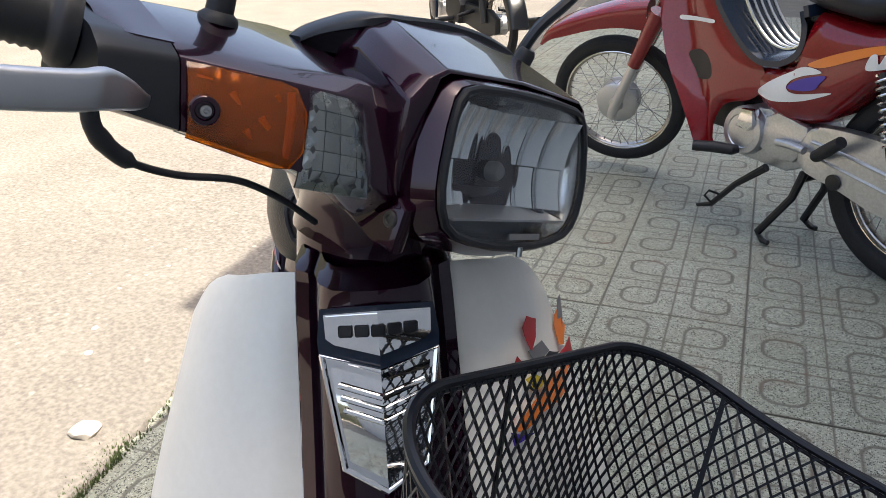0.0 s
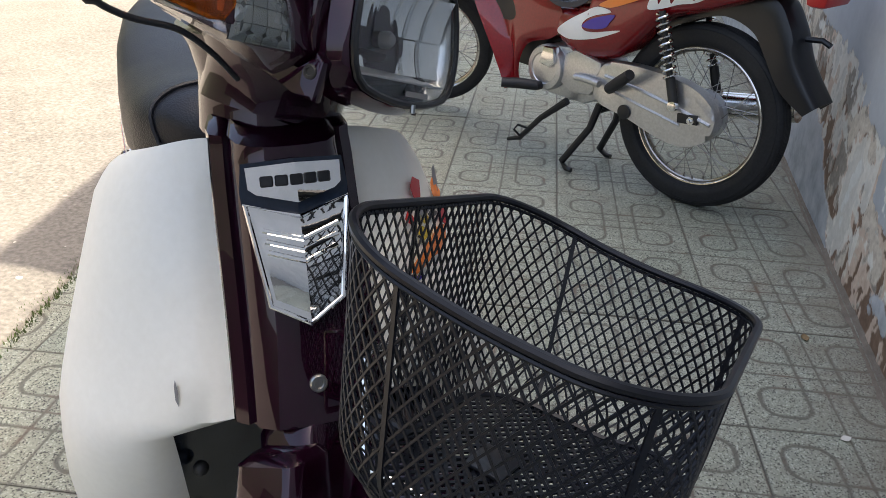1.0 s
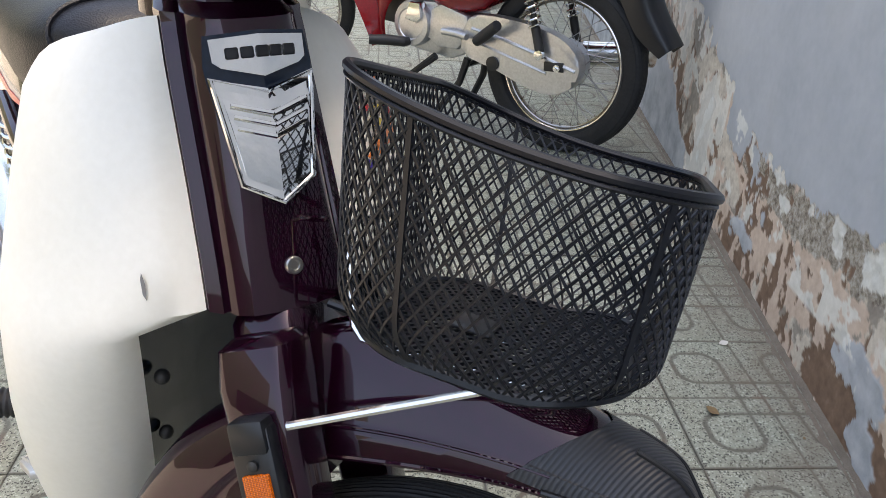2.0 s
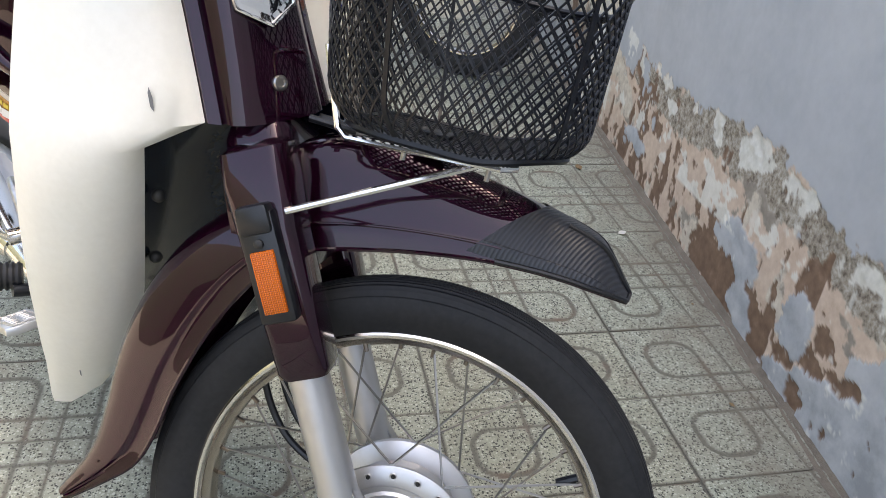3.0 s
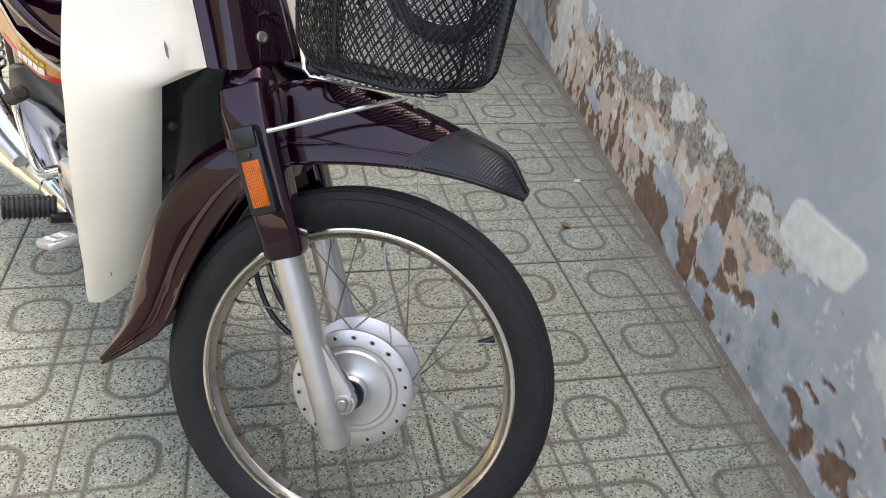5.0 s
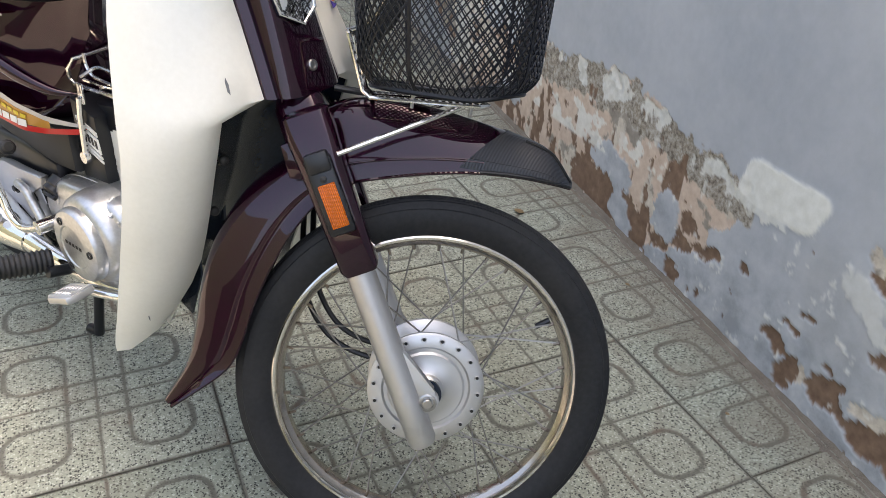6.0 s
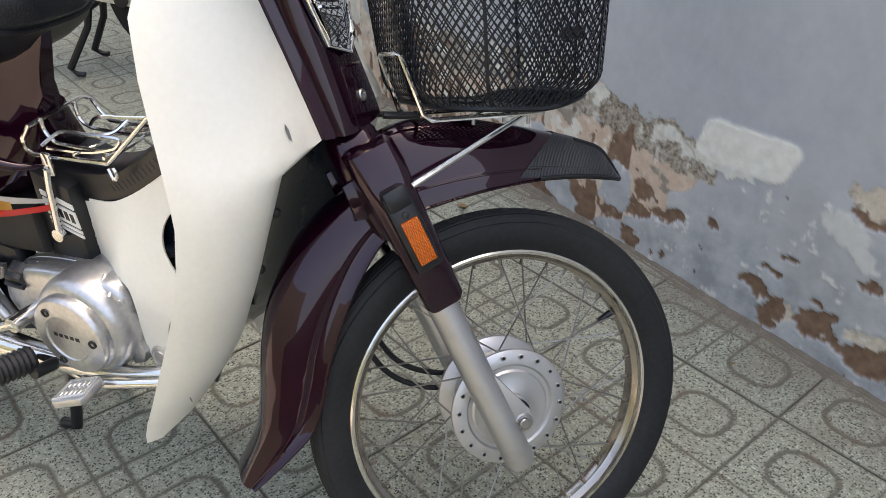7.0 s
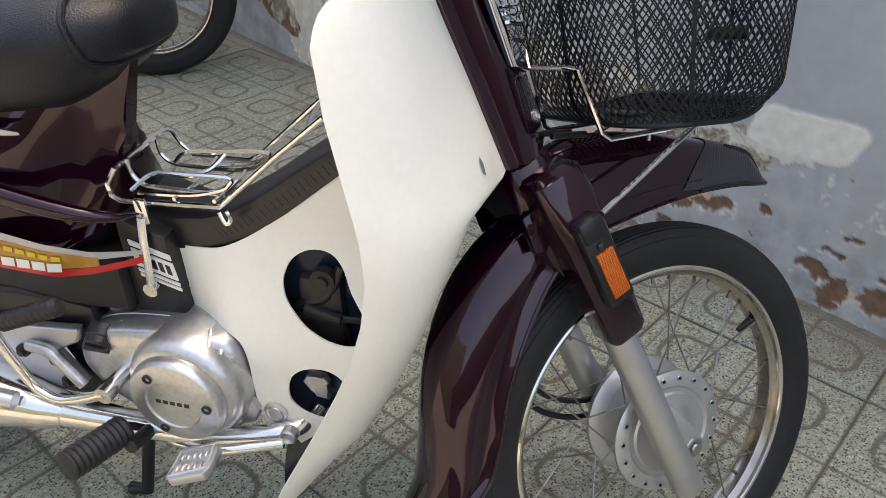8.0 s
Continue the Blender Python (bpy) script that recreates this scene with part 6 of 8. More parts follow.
def engine():
    # crankcase: rounded block; right cover with a round lid
    shape = [(-0.768, 0.318), (-0.770, 0.340), (-0.762, 0.362), (-0.740, 0.382), (-0.700, 0.396), (-0.645, 0.403), (-0.590, 0.405), (-0.548, 0.400), (-0.528, 0.378), (-0.522, 0.325), (-0.530, 0.285), (-0.560, 0.252), (-0.630, 0.240), (-0.69, 0.250), (-0.740, 0.280)]
    pts = [(p.x, p.z) for p in spline([(x, 0, z) for x, z in shape], 3, True)]
    crank = part("crankcase", prism(bmesh.new(), pts, -0.062, 0.10, 0.010), ALU, bike, "cast aluminium engine case", sharp=45)

    def ring(grow, y):
        return [((x + 0.645) * grow - 0.645, y, (z - 0.325) * grow + 0.325) for x, z in pts]

    rows = [ring(1.012, -0.060), ring(1.012, -0.067), ring(1.0, -0.068), ring(0.99, -0.086), ring(0.97, -0.094), ring(0.92, -0.100), ring(0.80, -0.104), ring(0.3, -0.104)]
    cover = part("clutch_cover", loft(bmesh.new(), rows, True, True), ALU, crank, "silver engine side cover", sharp=40)
    L = Matrix.Translation((-0.604, -0.124, 0.326)) @ Matrix.Rotation(math.pi, 4, "Z")
    bm = disc_lathe(bmesh.new(), [(0.0850, -0.060), (0.0835, -0.034), (0.0810, -0.018), (0.0770, -0.006), (0.0710, 0.0), (0.0640, 0.003), (0.060, 0.003)], 48)
    part("cover_drum", bm, ALU, crank, "bulged silver cover", m=L, sharp=50)
    bm = disc_lathe(bmesh.new(), [(0.0655, -0.006), (0.0655, 0.008), (0.0645, 0.014), (0.061, 0.0185), (0.056, 0.0205), (0.038, 0.0225), (0.036, 0.0205), (0.020, 0.0215), (0.002, 0.0217)], 56)
    lid = part("round_lid", bm, ALU, crank, "round silver lid", m=L, sharp=30)
    for a in (55, 175, 295):
        bm = disc_lathe(bmesh.new(), [(0.0066, 0.014), (0.0066, 0.0235), (0.0038, 0.0235), (0.0034, 0.021)], 16)
        part("lid_screw", bm, STEEL_DARK, lid, m=L @ Matrix.Translation((0.0475 * math.cos(radians(a)), 0, 0.0475 * math.sin(radians(a)))))
    bm = bmesh.new()
    for i in range(5):
        x = (2 - i) * 0.0098
        box(bm, 0.0070, 0.0008, 0.0062, L @ Matrix.Translation((x, 0.0214, 0.004)))
    part("lid_mark", bm, STEEL_DARK, lid)
    bm = disc_lathe(bmesh.new(), [(0.021, -0.010), (0.021, 0.006), (0.019, 0.008), (0.019, 0.016), (0.0165, 0.019)], 24)
    box(bm, 0.036, 0.008, 0.008, Matrix.Translation((0, 0.021, 0)), 0.002)
    part("filler_cap", bm, BLACK, crank, "black oil filler cap", m=Matrix.Translation((-0.728, -0.090, 0.374)) @ Matrix.Rotation(math.pi, 4, "Z") @ Matrix.Rotation(radians(-30), 4, "X"))
    for x, z, top in ((-0.627, 0.388, 0.010), (-0.540, 0.375, 0.0), (-0.535, 0.298, 0.0), (-0.712, 0.280, 0.0), (-0.690, 0.330, 0.004)):
        bm = disc_lathe(bmesh.new(), [(0.0092, -0.040), (0.0092, 0.003), (0.0062, 0.003), (0.0056, 0.007), (0.002, 0.0075)], 12)
        part("case_bolt", bm, STEEL_DARK if top else ALU, crank, m=Matrix.Translation((x, -0.092 - top * 0.5, z)) @ Matrix.Rotation(math.pi, 4, "Z"))
    # joint rib from the lid to the top, ear with a pinch bolt, bracing ribs
    for line, r in (([(-0.617, -0.068, 0.404), (-0.630, -0.094, 0.395), (-0.642, -0.104, 0.378), (-0.652, -0.114, 0.362)], 0.0050), ([(-0.572, -0.080, 0.403), (-0.565, -0.104, 0.394)], 0.0034), ([(-0.556, -0.082, 0.397), (-0.549, -0.104, 0.386)], 0.0034),
                    ([(-0.700, -0.080, 0.394), (-0.706, -0.098, 0.380), (-0.714, -0.103, 0.350)], 0.0026), ([(-0.532, -0.070, 0.322), (-0.528, -0.092, 0.300), (-0.545, -0.100, 0.285)], 0.0050)):
        part("case_rib", tube(bmesh.new(), line, r, 8, smooth=3), ALU, crank)
    bm = prism(bmesh.new(), [(-0.545, 0.300), (-0.522, 0.308), (-0.514, 0.292), (-0.522, 0.270), (-0.540, 0.262), (-0.552, 0.276)], -0.098, -0.066, 0.004)
    part("case_ear", bm, ALU, crank)
    # kick starter
    bm = tube(bmesh.new(), [(-0.697, -0.085, 0.330), (-0.697, -0.156, 0.330)], 0.0125, 14)
    tube(bm, [(-0.697, -0.150, 0.330), (-0.735, -0.150, 0.312), (-0.773, -0.150, 0.302), (-0.803, -0.150, 0.316), (-0.819, -0.150, 0.352), (-0.830, -0.150, 0.379), (-0.836, -0.150, 0.406), (-0.822, -0.152, 0.428), (-0.800, -0.160, 0.436)], 0.0072, 10, smooth=6)
    kick = part("kick_starter", bm, CHROME, bike, "chromed kick starter lever")
    a, b = Vector((-0.806, -0.160, 0.433)), Vector((-0.712, -0.161, 0.476))
    pts = [a.lerp(b, k / 40) for k in range(41)]
    part("kick_pedal", tube(bmesh.new(), pts, [0.0112 + (0.0016 if (k // 2) % 2 else 0) for k in range(41)], 12), RUBBER, kick, "ribbed black rubber pedal", sharp=60)
    part("pedal_cap", tube(bmesh.new(), [b, b + 0.004 * (b - a).normalized()], [0.0098, 0.0075], 14), STEEL_DARK, kick)
    # footrest bar, pegs, brake pedal, stand
    bm = tube(bmesh.new(), [(-0.665, -0.17, 0.262), (-0.660, -0.06, 0.240), (-0.660, 0.06, 0.240), (-0.665, 0.17, 0.262)], 0.010, 10, smooth=3)
    bar = part("footrest_bar", bm, BLACK, bike)
    for side in (-1, 1):
        a, b = Vector((-0.684, side * 0.150, 0.270)), Vector((-0.710, side * 0.232, 0.280))
        pts = [a.lerp(b, k / 44) for k in range(45)]
        part("footrest", tube(bmesh.new(), pts, [0.0185 + (0.0028 if (k // 2) % 2 else 0) for k in range(45)], 14), RUBBER, bar, "ribbed black rubber footrest", sharp=60)
    bm = tube(bmesh.new(), [(-0.66, -0.12, 0.235), (-0.60, -0.135, 0.242), (-0.555, -0.150, 0.262), (-0.47, -0.125, 0.272)], 0.0075, 10, smooth=4)
    ped = part("brake_arm", bm, CHROME, bike, "chromed brake pedal arm")
    P = Matrix.Translation((-0.562, -0.185, 0.274)) @ Matrix.Rotation(radians(-18), 4, "Y") @ Matrix.Rotation(radians(8), 4, "Z") @ Matrix.Rotation(radians(90), 4, "X")
    bm = prism(bmesh.new(), [(-0.030, -0.024), (-0.024, -0.029), (0.020, -0.027), (0.029, -0.020), (0.031, 0.016), (0.024, 0.026), (-0.022, 0.028), (-0.031, 0.020)], -0.006, 0.006, 0.0025)
    pad = part("brake_pedal", bm, SILVER, ped, "worn metal brake pedal", m=P)
    part("pedal_rim", tube(bmesh.new(), [(-0.027, 0.006, -0.020), (0.022, 0.006, -0.022), (0.026, 0.006, 0.016), (-0.024, 0.006, 0.022)], 0.0026, 6, True), SILVER, pad, m=P)
    for k in range(5):
        for j in range(2):
            bm = box(bmesh.new(), 0.0042, 0.006, 0.013, Matrix.Translation((-0.017 + 0.0085 * k, 0.006, -0.009 + 0.019 * j)), 0.0012, 1)
            part("pedal_tooth", bm, SILVER, pad, m=P)
    bm = bmesh.new()
    for side in (-1, 1):
        tube(bm, [(-0.715, side * 0.050, 0.24), (-0.745, side * 0.056, 0.11), (-0.765, side * 0.060, 0.020), (-0.795, side * 0.062, 0.018)], 0.010, 10)
    tube(bm, [(-0.73, -0.068, 0.16), (-0.73, 0.068, 0.16)], 0.009, 10)
    part("centre_stand", bm, BLACK, bike, "black steel centre stand")
    # exhaust: header under the case and silencer along the side
    bm = tube(bmesh.new(), [(-0.440, -0.030, 0.290), (-0.448, -0.060, 0.274), (-0.475, -0.098, 0.267), (-0.56, -0.115, 0.251), (-0.68, -0.120, 0.248), (-0.80, -0.128, 0.256)], [0.0125, 0.0125, 0.0130, 0.0145, 0.0185, 0.024], 16, smooth=6)
    ex = part("exhaust_pipe", bm, CHROME, bike, "chromed exhaust pipe")
    bm = disc_lathe(bmesh.new(), [(0.0115, -0.010), (0.0115, 0.002), (0.0095, 0.004), (0.0075, 0.002), (0.0070, -0.002), (0.002, -0.002)], 18)
    part("pipe_eye", bm, SILVER, ex, "bright steel eye at the pipe's end", m=Matrix.Translation((-0.468, -0.113, 0.272)) @ Matrix.Rotation(math.pi, 4, "Z"))
    bm = tube(bmesh.new(), [(-0.79, -0.128, 0.256), (-0.82, -0.131, 0.259), (-0.90, -0.138, 0.273), (-1.25, -0.150, 0.345), (-1.42, -0.152, 0.378), (-1.44, -0.152, 0.382)], [0.0245, 0.030, 0.046, 0.050, 0.046, 0.036], 24)
    part("silencer", bm, CHROME, ex, "chromed silencer with a scratched shield")
    bm = tube(bmesh.new(), [(-0.83, -0.165, 0.300), (-0.95, -0.183, 0.328), (-1.15, -0.192, 0.370)], 0.013, 12)
    part("heat_shield", bm, SILVER, ex)
    # swing arm and carrier plate behind the case
    bm = prism(bmesh.new(), [(-0.752, 0.388), (-0.83, 0.378), (-0.88, 0.376), (-1.2, 0.31), (-1.22, 0.28), (-1.19, 0.26), (-0.90, 0.305), (-0.857, 0.297), (-0.815, 0.268), (-0.785, 0.277), (-0.766, 0.292), (-0.786, 0.318), (-0.803, 0.345), (-0.762, 0.362)], -0.105, -0.090, 0.004)
    arm = part("swing_arm", bm, SILVER, bike, "silver steel swing arm with a cast pivot")
    bm = tube(bmesh.new(), [(-0.832, -0.112, 0.352), (-0.800, -0.116, 0.352), (-0.782, -0.116, 0.330), (-0.760, -0.116, 0.300)], 0.0085, 10, smooth=4)
    part("arm_bracket", bm, ALU, arm)
    for x, z in ((-0.800, 0.330), (-0.792, 0.292), (-0.850, 0.335)):
        bm = disc_lathe(bmesh.new(), [(0.010, -0.004), (0.010, 0.004), (0.006, 0.004), (0.0055, 0.009), (0.002, 0.0095)], 12)
        part("arm_bolt", bm, STEEL_DARK, arm, m=Matrix.Translation((x, -0.106, z)) @ Matrix.Rotation(math.pi, 4, "Z"))
    # dark block added behind the swing arm to hide the lit floor
    bm = prism(bmesh.new(), [(-0.745, 0.405), (-0.86, 0.42), (-1.05, 0.40), (-1.19, 0.36), (-1.23, 0.30), (-1.18, 0.235), (-1.0, 0.225), (-0.80, 0.235), (-0.745, 0.25)], -0.080, -0.040, 0.012)
    part("chain_case", bm, BLACK, bike, "black block added beside the rear wheel to fill the gap")


def bodywork():
    # rear body: lofted along its length
    spec = [(-0.628, 0.034, 0.600, 0.735), (-0.640, 0.050, 0.565, 0.740), (-0.662, 0.074, 0.520, 0.740), (-0.70, 0.100, 0.488, 0.738), (-0.75, 0.118, 0.468, 0.735), (-0.82, 0.128, 0.456, 0.73), (-0.95, 0.132, 0.462, 0.73), (-1.10, 0.126, 0.52, 0.735), (-1.25, 0.105, 0.60, 0.745), (-1.40, 0.078, 0.66, 0.755), (-1.48, 0.04, 0.70, 0.755)]
    rows = []
    for x, w, z0, z1 in spec:
        c, h = (z0 + z1) / 2, (z1 - z0) / 2
        row = []
        for k in range(32):
            a = 2 * math.pi * k / 32
            ca, sa = math.cos(a), math.sin(a)
            y = w * math.copysign(abs(ca) ** 0.55, ca)
            z = h * math.copysign(abs(sa) ** 0.75, sa)
            f = 1 - 0.22 * step01(0.0, 0.9, z / h) - 0.30 * step01(-0.75, -1.0, z / h)
            f *= 1 - 0.64 * step01(-0.88, -0.55, z / h) * step01(-0.80, -0.69, x)
            lean = float(np.interp(c + z, [0.55, 0.58, 0.61, 0.65, 0.70, 0.735], [-0.026, -0.044, -0.054, -0.052, -0.034, -0.022]))
            row.append((x + lean * step01(-0.80, -0.64, x), y * f + 0.004, c + z))
        rows.append(row)
    body = part("rear_body", loft(bmesh.new(), rows, True, True), PURPLE, bike, "glossy aubergine rear bodywork", sharp=60)

    def side_y(x):
        xs, ws = [-s[0] for s in spec], [s[1] for s in spec]
        return -float(np.interp(-x, xs, ws)) + 0.004

    def decal(name, pts, mat, lift):
        bm = bmesh.new()
        P = [Vector((x, 0, z)) for x, z in pts]
        n = len(P) // 2
        top, bot = P[:n], P[n:][::-1]
        rws = []
        for t in np.linspace(0, 1, 24):
            i = min(n - 2, int(t * (n - 1)))
            f = t * (n - 1) - i
            a, b = top[i].lerp(top[i + 1], f), bot[i].lerp(bot[i + 1], f)
            rws.append([(q.x, side_y(q.x) - lift, q.z) for q in (a.lerp(b, s) for s in (0, 0.25, 0.5, 0.75, 1))])
        loft(bm, rws)
        thicken(bm, 0.0006)
        part(name, bm, mat, body)

    decal("stripe", [(-0.640, 0.499), (-0.70, 0.513), (-0.76, 0.531), (-0.82, 0.549), (-0.92, 0.60), (-0.92, 0.582), (-0.82, 0.534), (-0.76, 0.518), (-0.70, 0.502), (-0.640, 0.495)], SILVER_DECAL, 0.0035)
    decal("stripe", [(-0.695, 0.504), (-0.75, 0.519), (-0.82, 0.537), (-0.92, 0.583), (-0.92, 0.512), (-0.82, 0.500), (-0.75, 0.493), (-0.695, 0.492)], GOLD_DECAL, 0.0042)
    decal("stripe", [(-0.632, 0.495), (-0.736, 0.491), (-0.823, 0.506), (-0.90, 0.522), (-0.90, 0.510), (-0.828, 0.495), (-0.739, 0.481), (-0.636, 0.486)], RED_DECAL, 0.0050)
    # the model name as plain light blocks
    for k in range(5):
        x, z = -0.742 - 0.0185 * k, 0.4945 + 0.0022 * k
        decal("name_mark", [(x + 0.0082, z + 0.0065), (x - 0.0075, z + 0.0080), (x - 0.0092, z - 0.0042), (x + 0.0065, z - 0.0055)], WHITE_DECAL, 0.0060)
    for k in range(6):
        x, z = -0.738 - 0.0135 * k, 0.5065 + 0.0032 * k
        decal("name_mark", [(x + 0.0055, z + 0.0035), (x - 0.0045, z + 0.0055), (x - 0.006, z - 0.0012), (x + 0.004, z - 0.0028)], YELLOW_DECAL, 0.0060)
    # bulging crease over the stripes
    bm = tube(bmesh.new(), [(-0.645, -0.066, 0.556), (-0.67, -0.092, 0.562), (-0.72, -0.114, 0.580), (-0.82, -0.127, 0.608), (-0.95, -0.131, 0.63)], [0.001, 0.007, 0.012, 0.013, 0.010], 12, smooth=5)
    part("body_crease", bm, PURPLE, body)
    decal("stripe", [(-0.735, 0.672), (-0.78, 0.684), (-0.84, 0.692), (-0.95, 0.70), (-0.95, 0.675), (-0.84, 0.672), (-0.78, 0.670), (-0.735, 0.669)], SILVER_DECAL, 0.0035)
    decal("stripe", [(-0.76, 0.672), (-0.80, 0.675), (-0.88, 0.678), (-0.95, 0.682), (-0.95, 0.664), (-0.88, 0.664), (-0.80, 0.664), (-0.76, 0.666)], RED_DECAL, 0.0045)
    # seat
    spec2 = [(-0.612, 0.026, 0.748, 0.768), (-0.615, 0.042, 0.745, 0.781), (-0.625, 0.060, 0.741, 0.796), (-0.646, 0.084, 0.728, 0.807), (-0.675, 0.106, 0.699, 0.812), (-0.70, 0.117, 0.684, 0.813), (-0.76, 0.128, 0.676, 0.808), (-0.90, 0.132, 0.682, 0.802), (-1.05, 0.130, 0.715, 0.815), (-1.20, 0.118, 0.730, 0.825), (-1.33, 0.092, 0.742, 0.822), (-1.38, 0.05, 0.75, 0.80)]
    rows = []
    for x, w, z0, z1 in spec2:
        c, h = (z0 + z1) / 2, (z1 - z0) / 2
        row = []
        for k in range(32):
            a = 2 * math.pi * k / 32
            ca, sa = math.cos(a), math.sin(a)
            row.append((x, w * math.copysign(abs(ca) ** 0.7, ca) * (1 - 0.10 * step01(0, 1, sa)) + 0.004, c + h * math.copysign(abs(sa) ** (0.7 if sa > 0 else 0.5), sa)))
        rows.append(row)
    dense = []
    for a, b in zip(rows, rows[1:]):
        dense += [[Vector(p).lerp(Vector(q), f) for p, q in zip(a, b)] for f in (0, 0.5)]
    dense.append([Vector(p) for p in rows[-1]])
    seat = part("seat", loft(bmesh.new(), dense, True, True), VINYL, bike, "black grained vinyl seat with piped nose", sharp=70)
    # piping round the nose panel
    loop = []
    for k in range(32):
        u = 5.0 + 3.2 * (0.5 + 0.5 * math.sin(2 * math.pi * k / 32))
        p = dense[int(u)][k].lerp(dense[int(u) + 1][k], u - int(u))
        loop.append(p + (p - Vector((p.x - 0.02, 0.004, 0.765))).normalized() * 0.0012)
    part("piping", tube(bmesh.new(), loop, 0.0042, 8, True), VINYL, seat)
    # tail, rear wheel, shocks, mudguard
    rw, T = wheel("rear_wheel", bike, (-1.195, 0.004, 0.282), Matrix(), SPOKE_ME, NIPPLE_ME)
    for side in (-1, 1):
        bm = tube(bmesh.new(), [(-1.18, side * 0.11, 0.30), (-1.06, side * 0.118, 0.60)], 0.012, 10)
        for k in range(9):
            t = 0.28 + 0.07 * k
            p = Vector((-1.18, side * 0.11, 0.30)).lerp(Vector((-1.06, side * 0.118, 0.60)), t)
            d = Vector((0.12, side * 0.008, 0.30)).normalized()
            u = d.orthogonal().normalized()
            v = d.cross(u)
            tube(bm, [p + 0.022 * (math.cos(s) * u + math.sin(s) * v) for s in np.linspace(0, 2 * math.pi, 14, endpoint=False)], 0.0035, 6, True)
        part("shock_absorber", bm, CHROME, bike, "chromed spring shock absorber")
    crown = [(-0.98, 0.56), (-1.10, 0.60), (-1.25, 0.61), (-1.40, 0.56), (-1.48, 0.46), (-1.53, 0.34)]
    edge = [(-0.99, 0.50), (-1.10, 0.545), (-1.24, 0.55), (-1.36, 0.50), (-1.43, 0.42), (-1.49, 0.33)]
    part("tail_mudguard", thicken(loft(bmesh.new(), fender_rows(crown, edge, [0.05, 0.052, 0.052, 0.05])), 0.0022), BLACK, bike)
    bm = box(bmesh.new(), 0.05, 0.14, 0.06, Matrix.Translation((-1.49, 0.004, 0.70)), 0.015)
    part("tail_light", bm, RED_DECAL, bike, "red tail light")


def centre_rack():
    """Folding chromed wire carrier over the step-through."""
    r = 0.0034
    loop = [(-0.405, -0.050, 0.697), (-0.469, -0.050, 0.641), (-0.534, -0.050, 0.580), (-0.545, -0.050, 0.570), (-0.678, -0.050, 0.560), (-0.690, -0.050, 0.566), (-0.692, -0.050, 0.582), (-0.684, -0.043, 0.598), (-0.667, 0.045, 0.612), (-0.662, 0.056, 0.606), (-0.655, 0.060, 0.588), (-0.640, 0.060, 0.574), (-0.560, 0.060, 0.575), (-0.545, 0.060, 0.583), (-0.43, 0.056, 0.690)]
    rack = part("centre_carrier", tube(bmesh.new(), loop, r, 8), CHROME, bike, "chromed wire carrier over the step-through")
    wires = [[(-0.672, -0.030, 0.608), (-0.671, -0.030, 0.591), (-0.661, -0.030, 0.577), (-0.640, -0.030, 0.573), (-0.548, -0.030, 0.574)],
             [(-0.668, 0.030, 0.612), (-0.667, 0.030, 0.588), (-0.655, 0.030, 0.576), (-0.63, 0.030, 0.573), (-0.55, 0.030, 0.577), (-0.515, 0.030, 0.602)],
             [(-0.664, -0.046, 0.574), (-0.640, -0.030, 0.592), (-0.60, -0.030, 0.595), (-0.541, -0.030, 0.598), (-0.540, -0.032, 0.590), (-0.552, -0.034, 0.582), (-0.590, -0.040, 0.574), (-0.655, -0.046, 0.572)],
             [(-0.648, 0.030, 0.577), (-0.630, 0.030, 0.592), (-0.58, 0.030, 0.598), (-0.536, 0.030, 0.604), (-0.513, 0.030, 0.602), (-0.548, 0.034, 0.584), (-0.59, 0.036, 0.576)],
             [(-0.625, -0.028, 0.594), (-0.610, -0.010, 0.582), (-0.59, 0.012, 0.582), (-0.575, 0.030, 0.597)],
             [(-0.605, 0.058, 0.574), (-0.60, 0.0, 0.570), (-0.605, -0.050, 0.572)],
             [(-0.550, 0.058, 0.580), (-0.550, 0.0, 0.574), (-0.552, -0.050, 0.576)],
             [(-0.425, -0.048, 0.680), (-0.440, 0.0, 0.674), (-0.445, 0.054, 0.676)]]
    for w in wires:
        part("carrier_wire", tube(bmesh.new(), w, r * 0.85, 6, smooth=4), CHROME, rack)
    # hinged link down to the frame
    bm = box(bmesh.new(), 0.016, 0.005, 0.034, Matrix.Translation((-0.645, -0.061, 0.556)), 0.002)
    tube(bm, [(-0.645, -0.065, 0.550), (-0.647, -0.068, 0.520), (-0.648, -0.069, 0.491), (-0.651, -0.070, 0.450)], 0.0052, 8)
    disc_lathe(bm, [(0.010, -0.075), (0.010, -0.066), (0.006, -0.064)], 12)
    for v in bm.verts:
        if abs(v.co.x) < 0.02 and abs(v.co.z) < 0.02:
            v.co.x, v.co.z = v.co.x - 0.651, v.co.z + 0.447
    part("carrier_link", bm, CHROME, rack, "chromed hinged link bolted to the frame")
    bm = tube(bmesh.new(), [(-0.548, -0.050, 0.562), (-0.540, -0.052, 0.548), (-0.533, -0.052, 0.556), (-0.537, -0.052, 0.566)], 0.0028, 6, smooth=4)
    part("carrier_hook", bm, CHROME, rack)


middle()


# ---------------------------------------------------------------- red motorbike
RED_POSE = pose(-0.875, 3.12, 0.035, 0, -2.0, 148.0) @ Matrix.Scale(1.055, 4)
RED_STEER = Matrix.Translation((-0.055, 0, 0.272)) @ Matrix.Rotation(radians(36), 4, AXIS) @ Matrix.Translation((0.055, 0, -0.272))


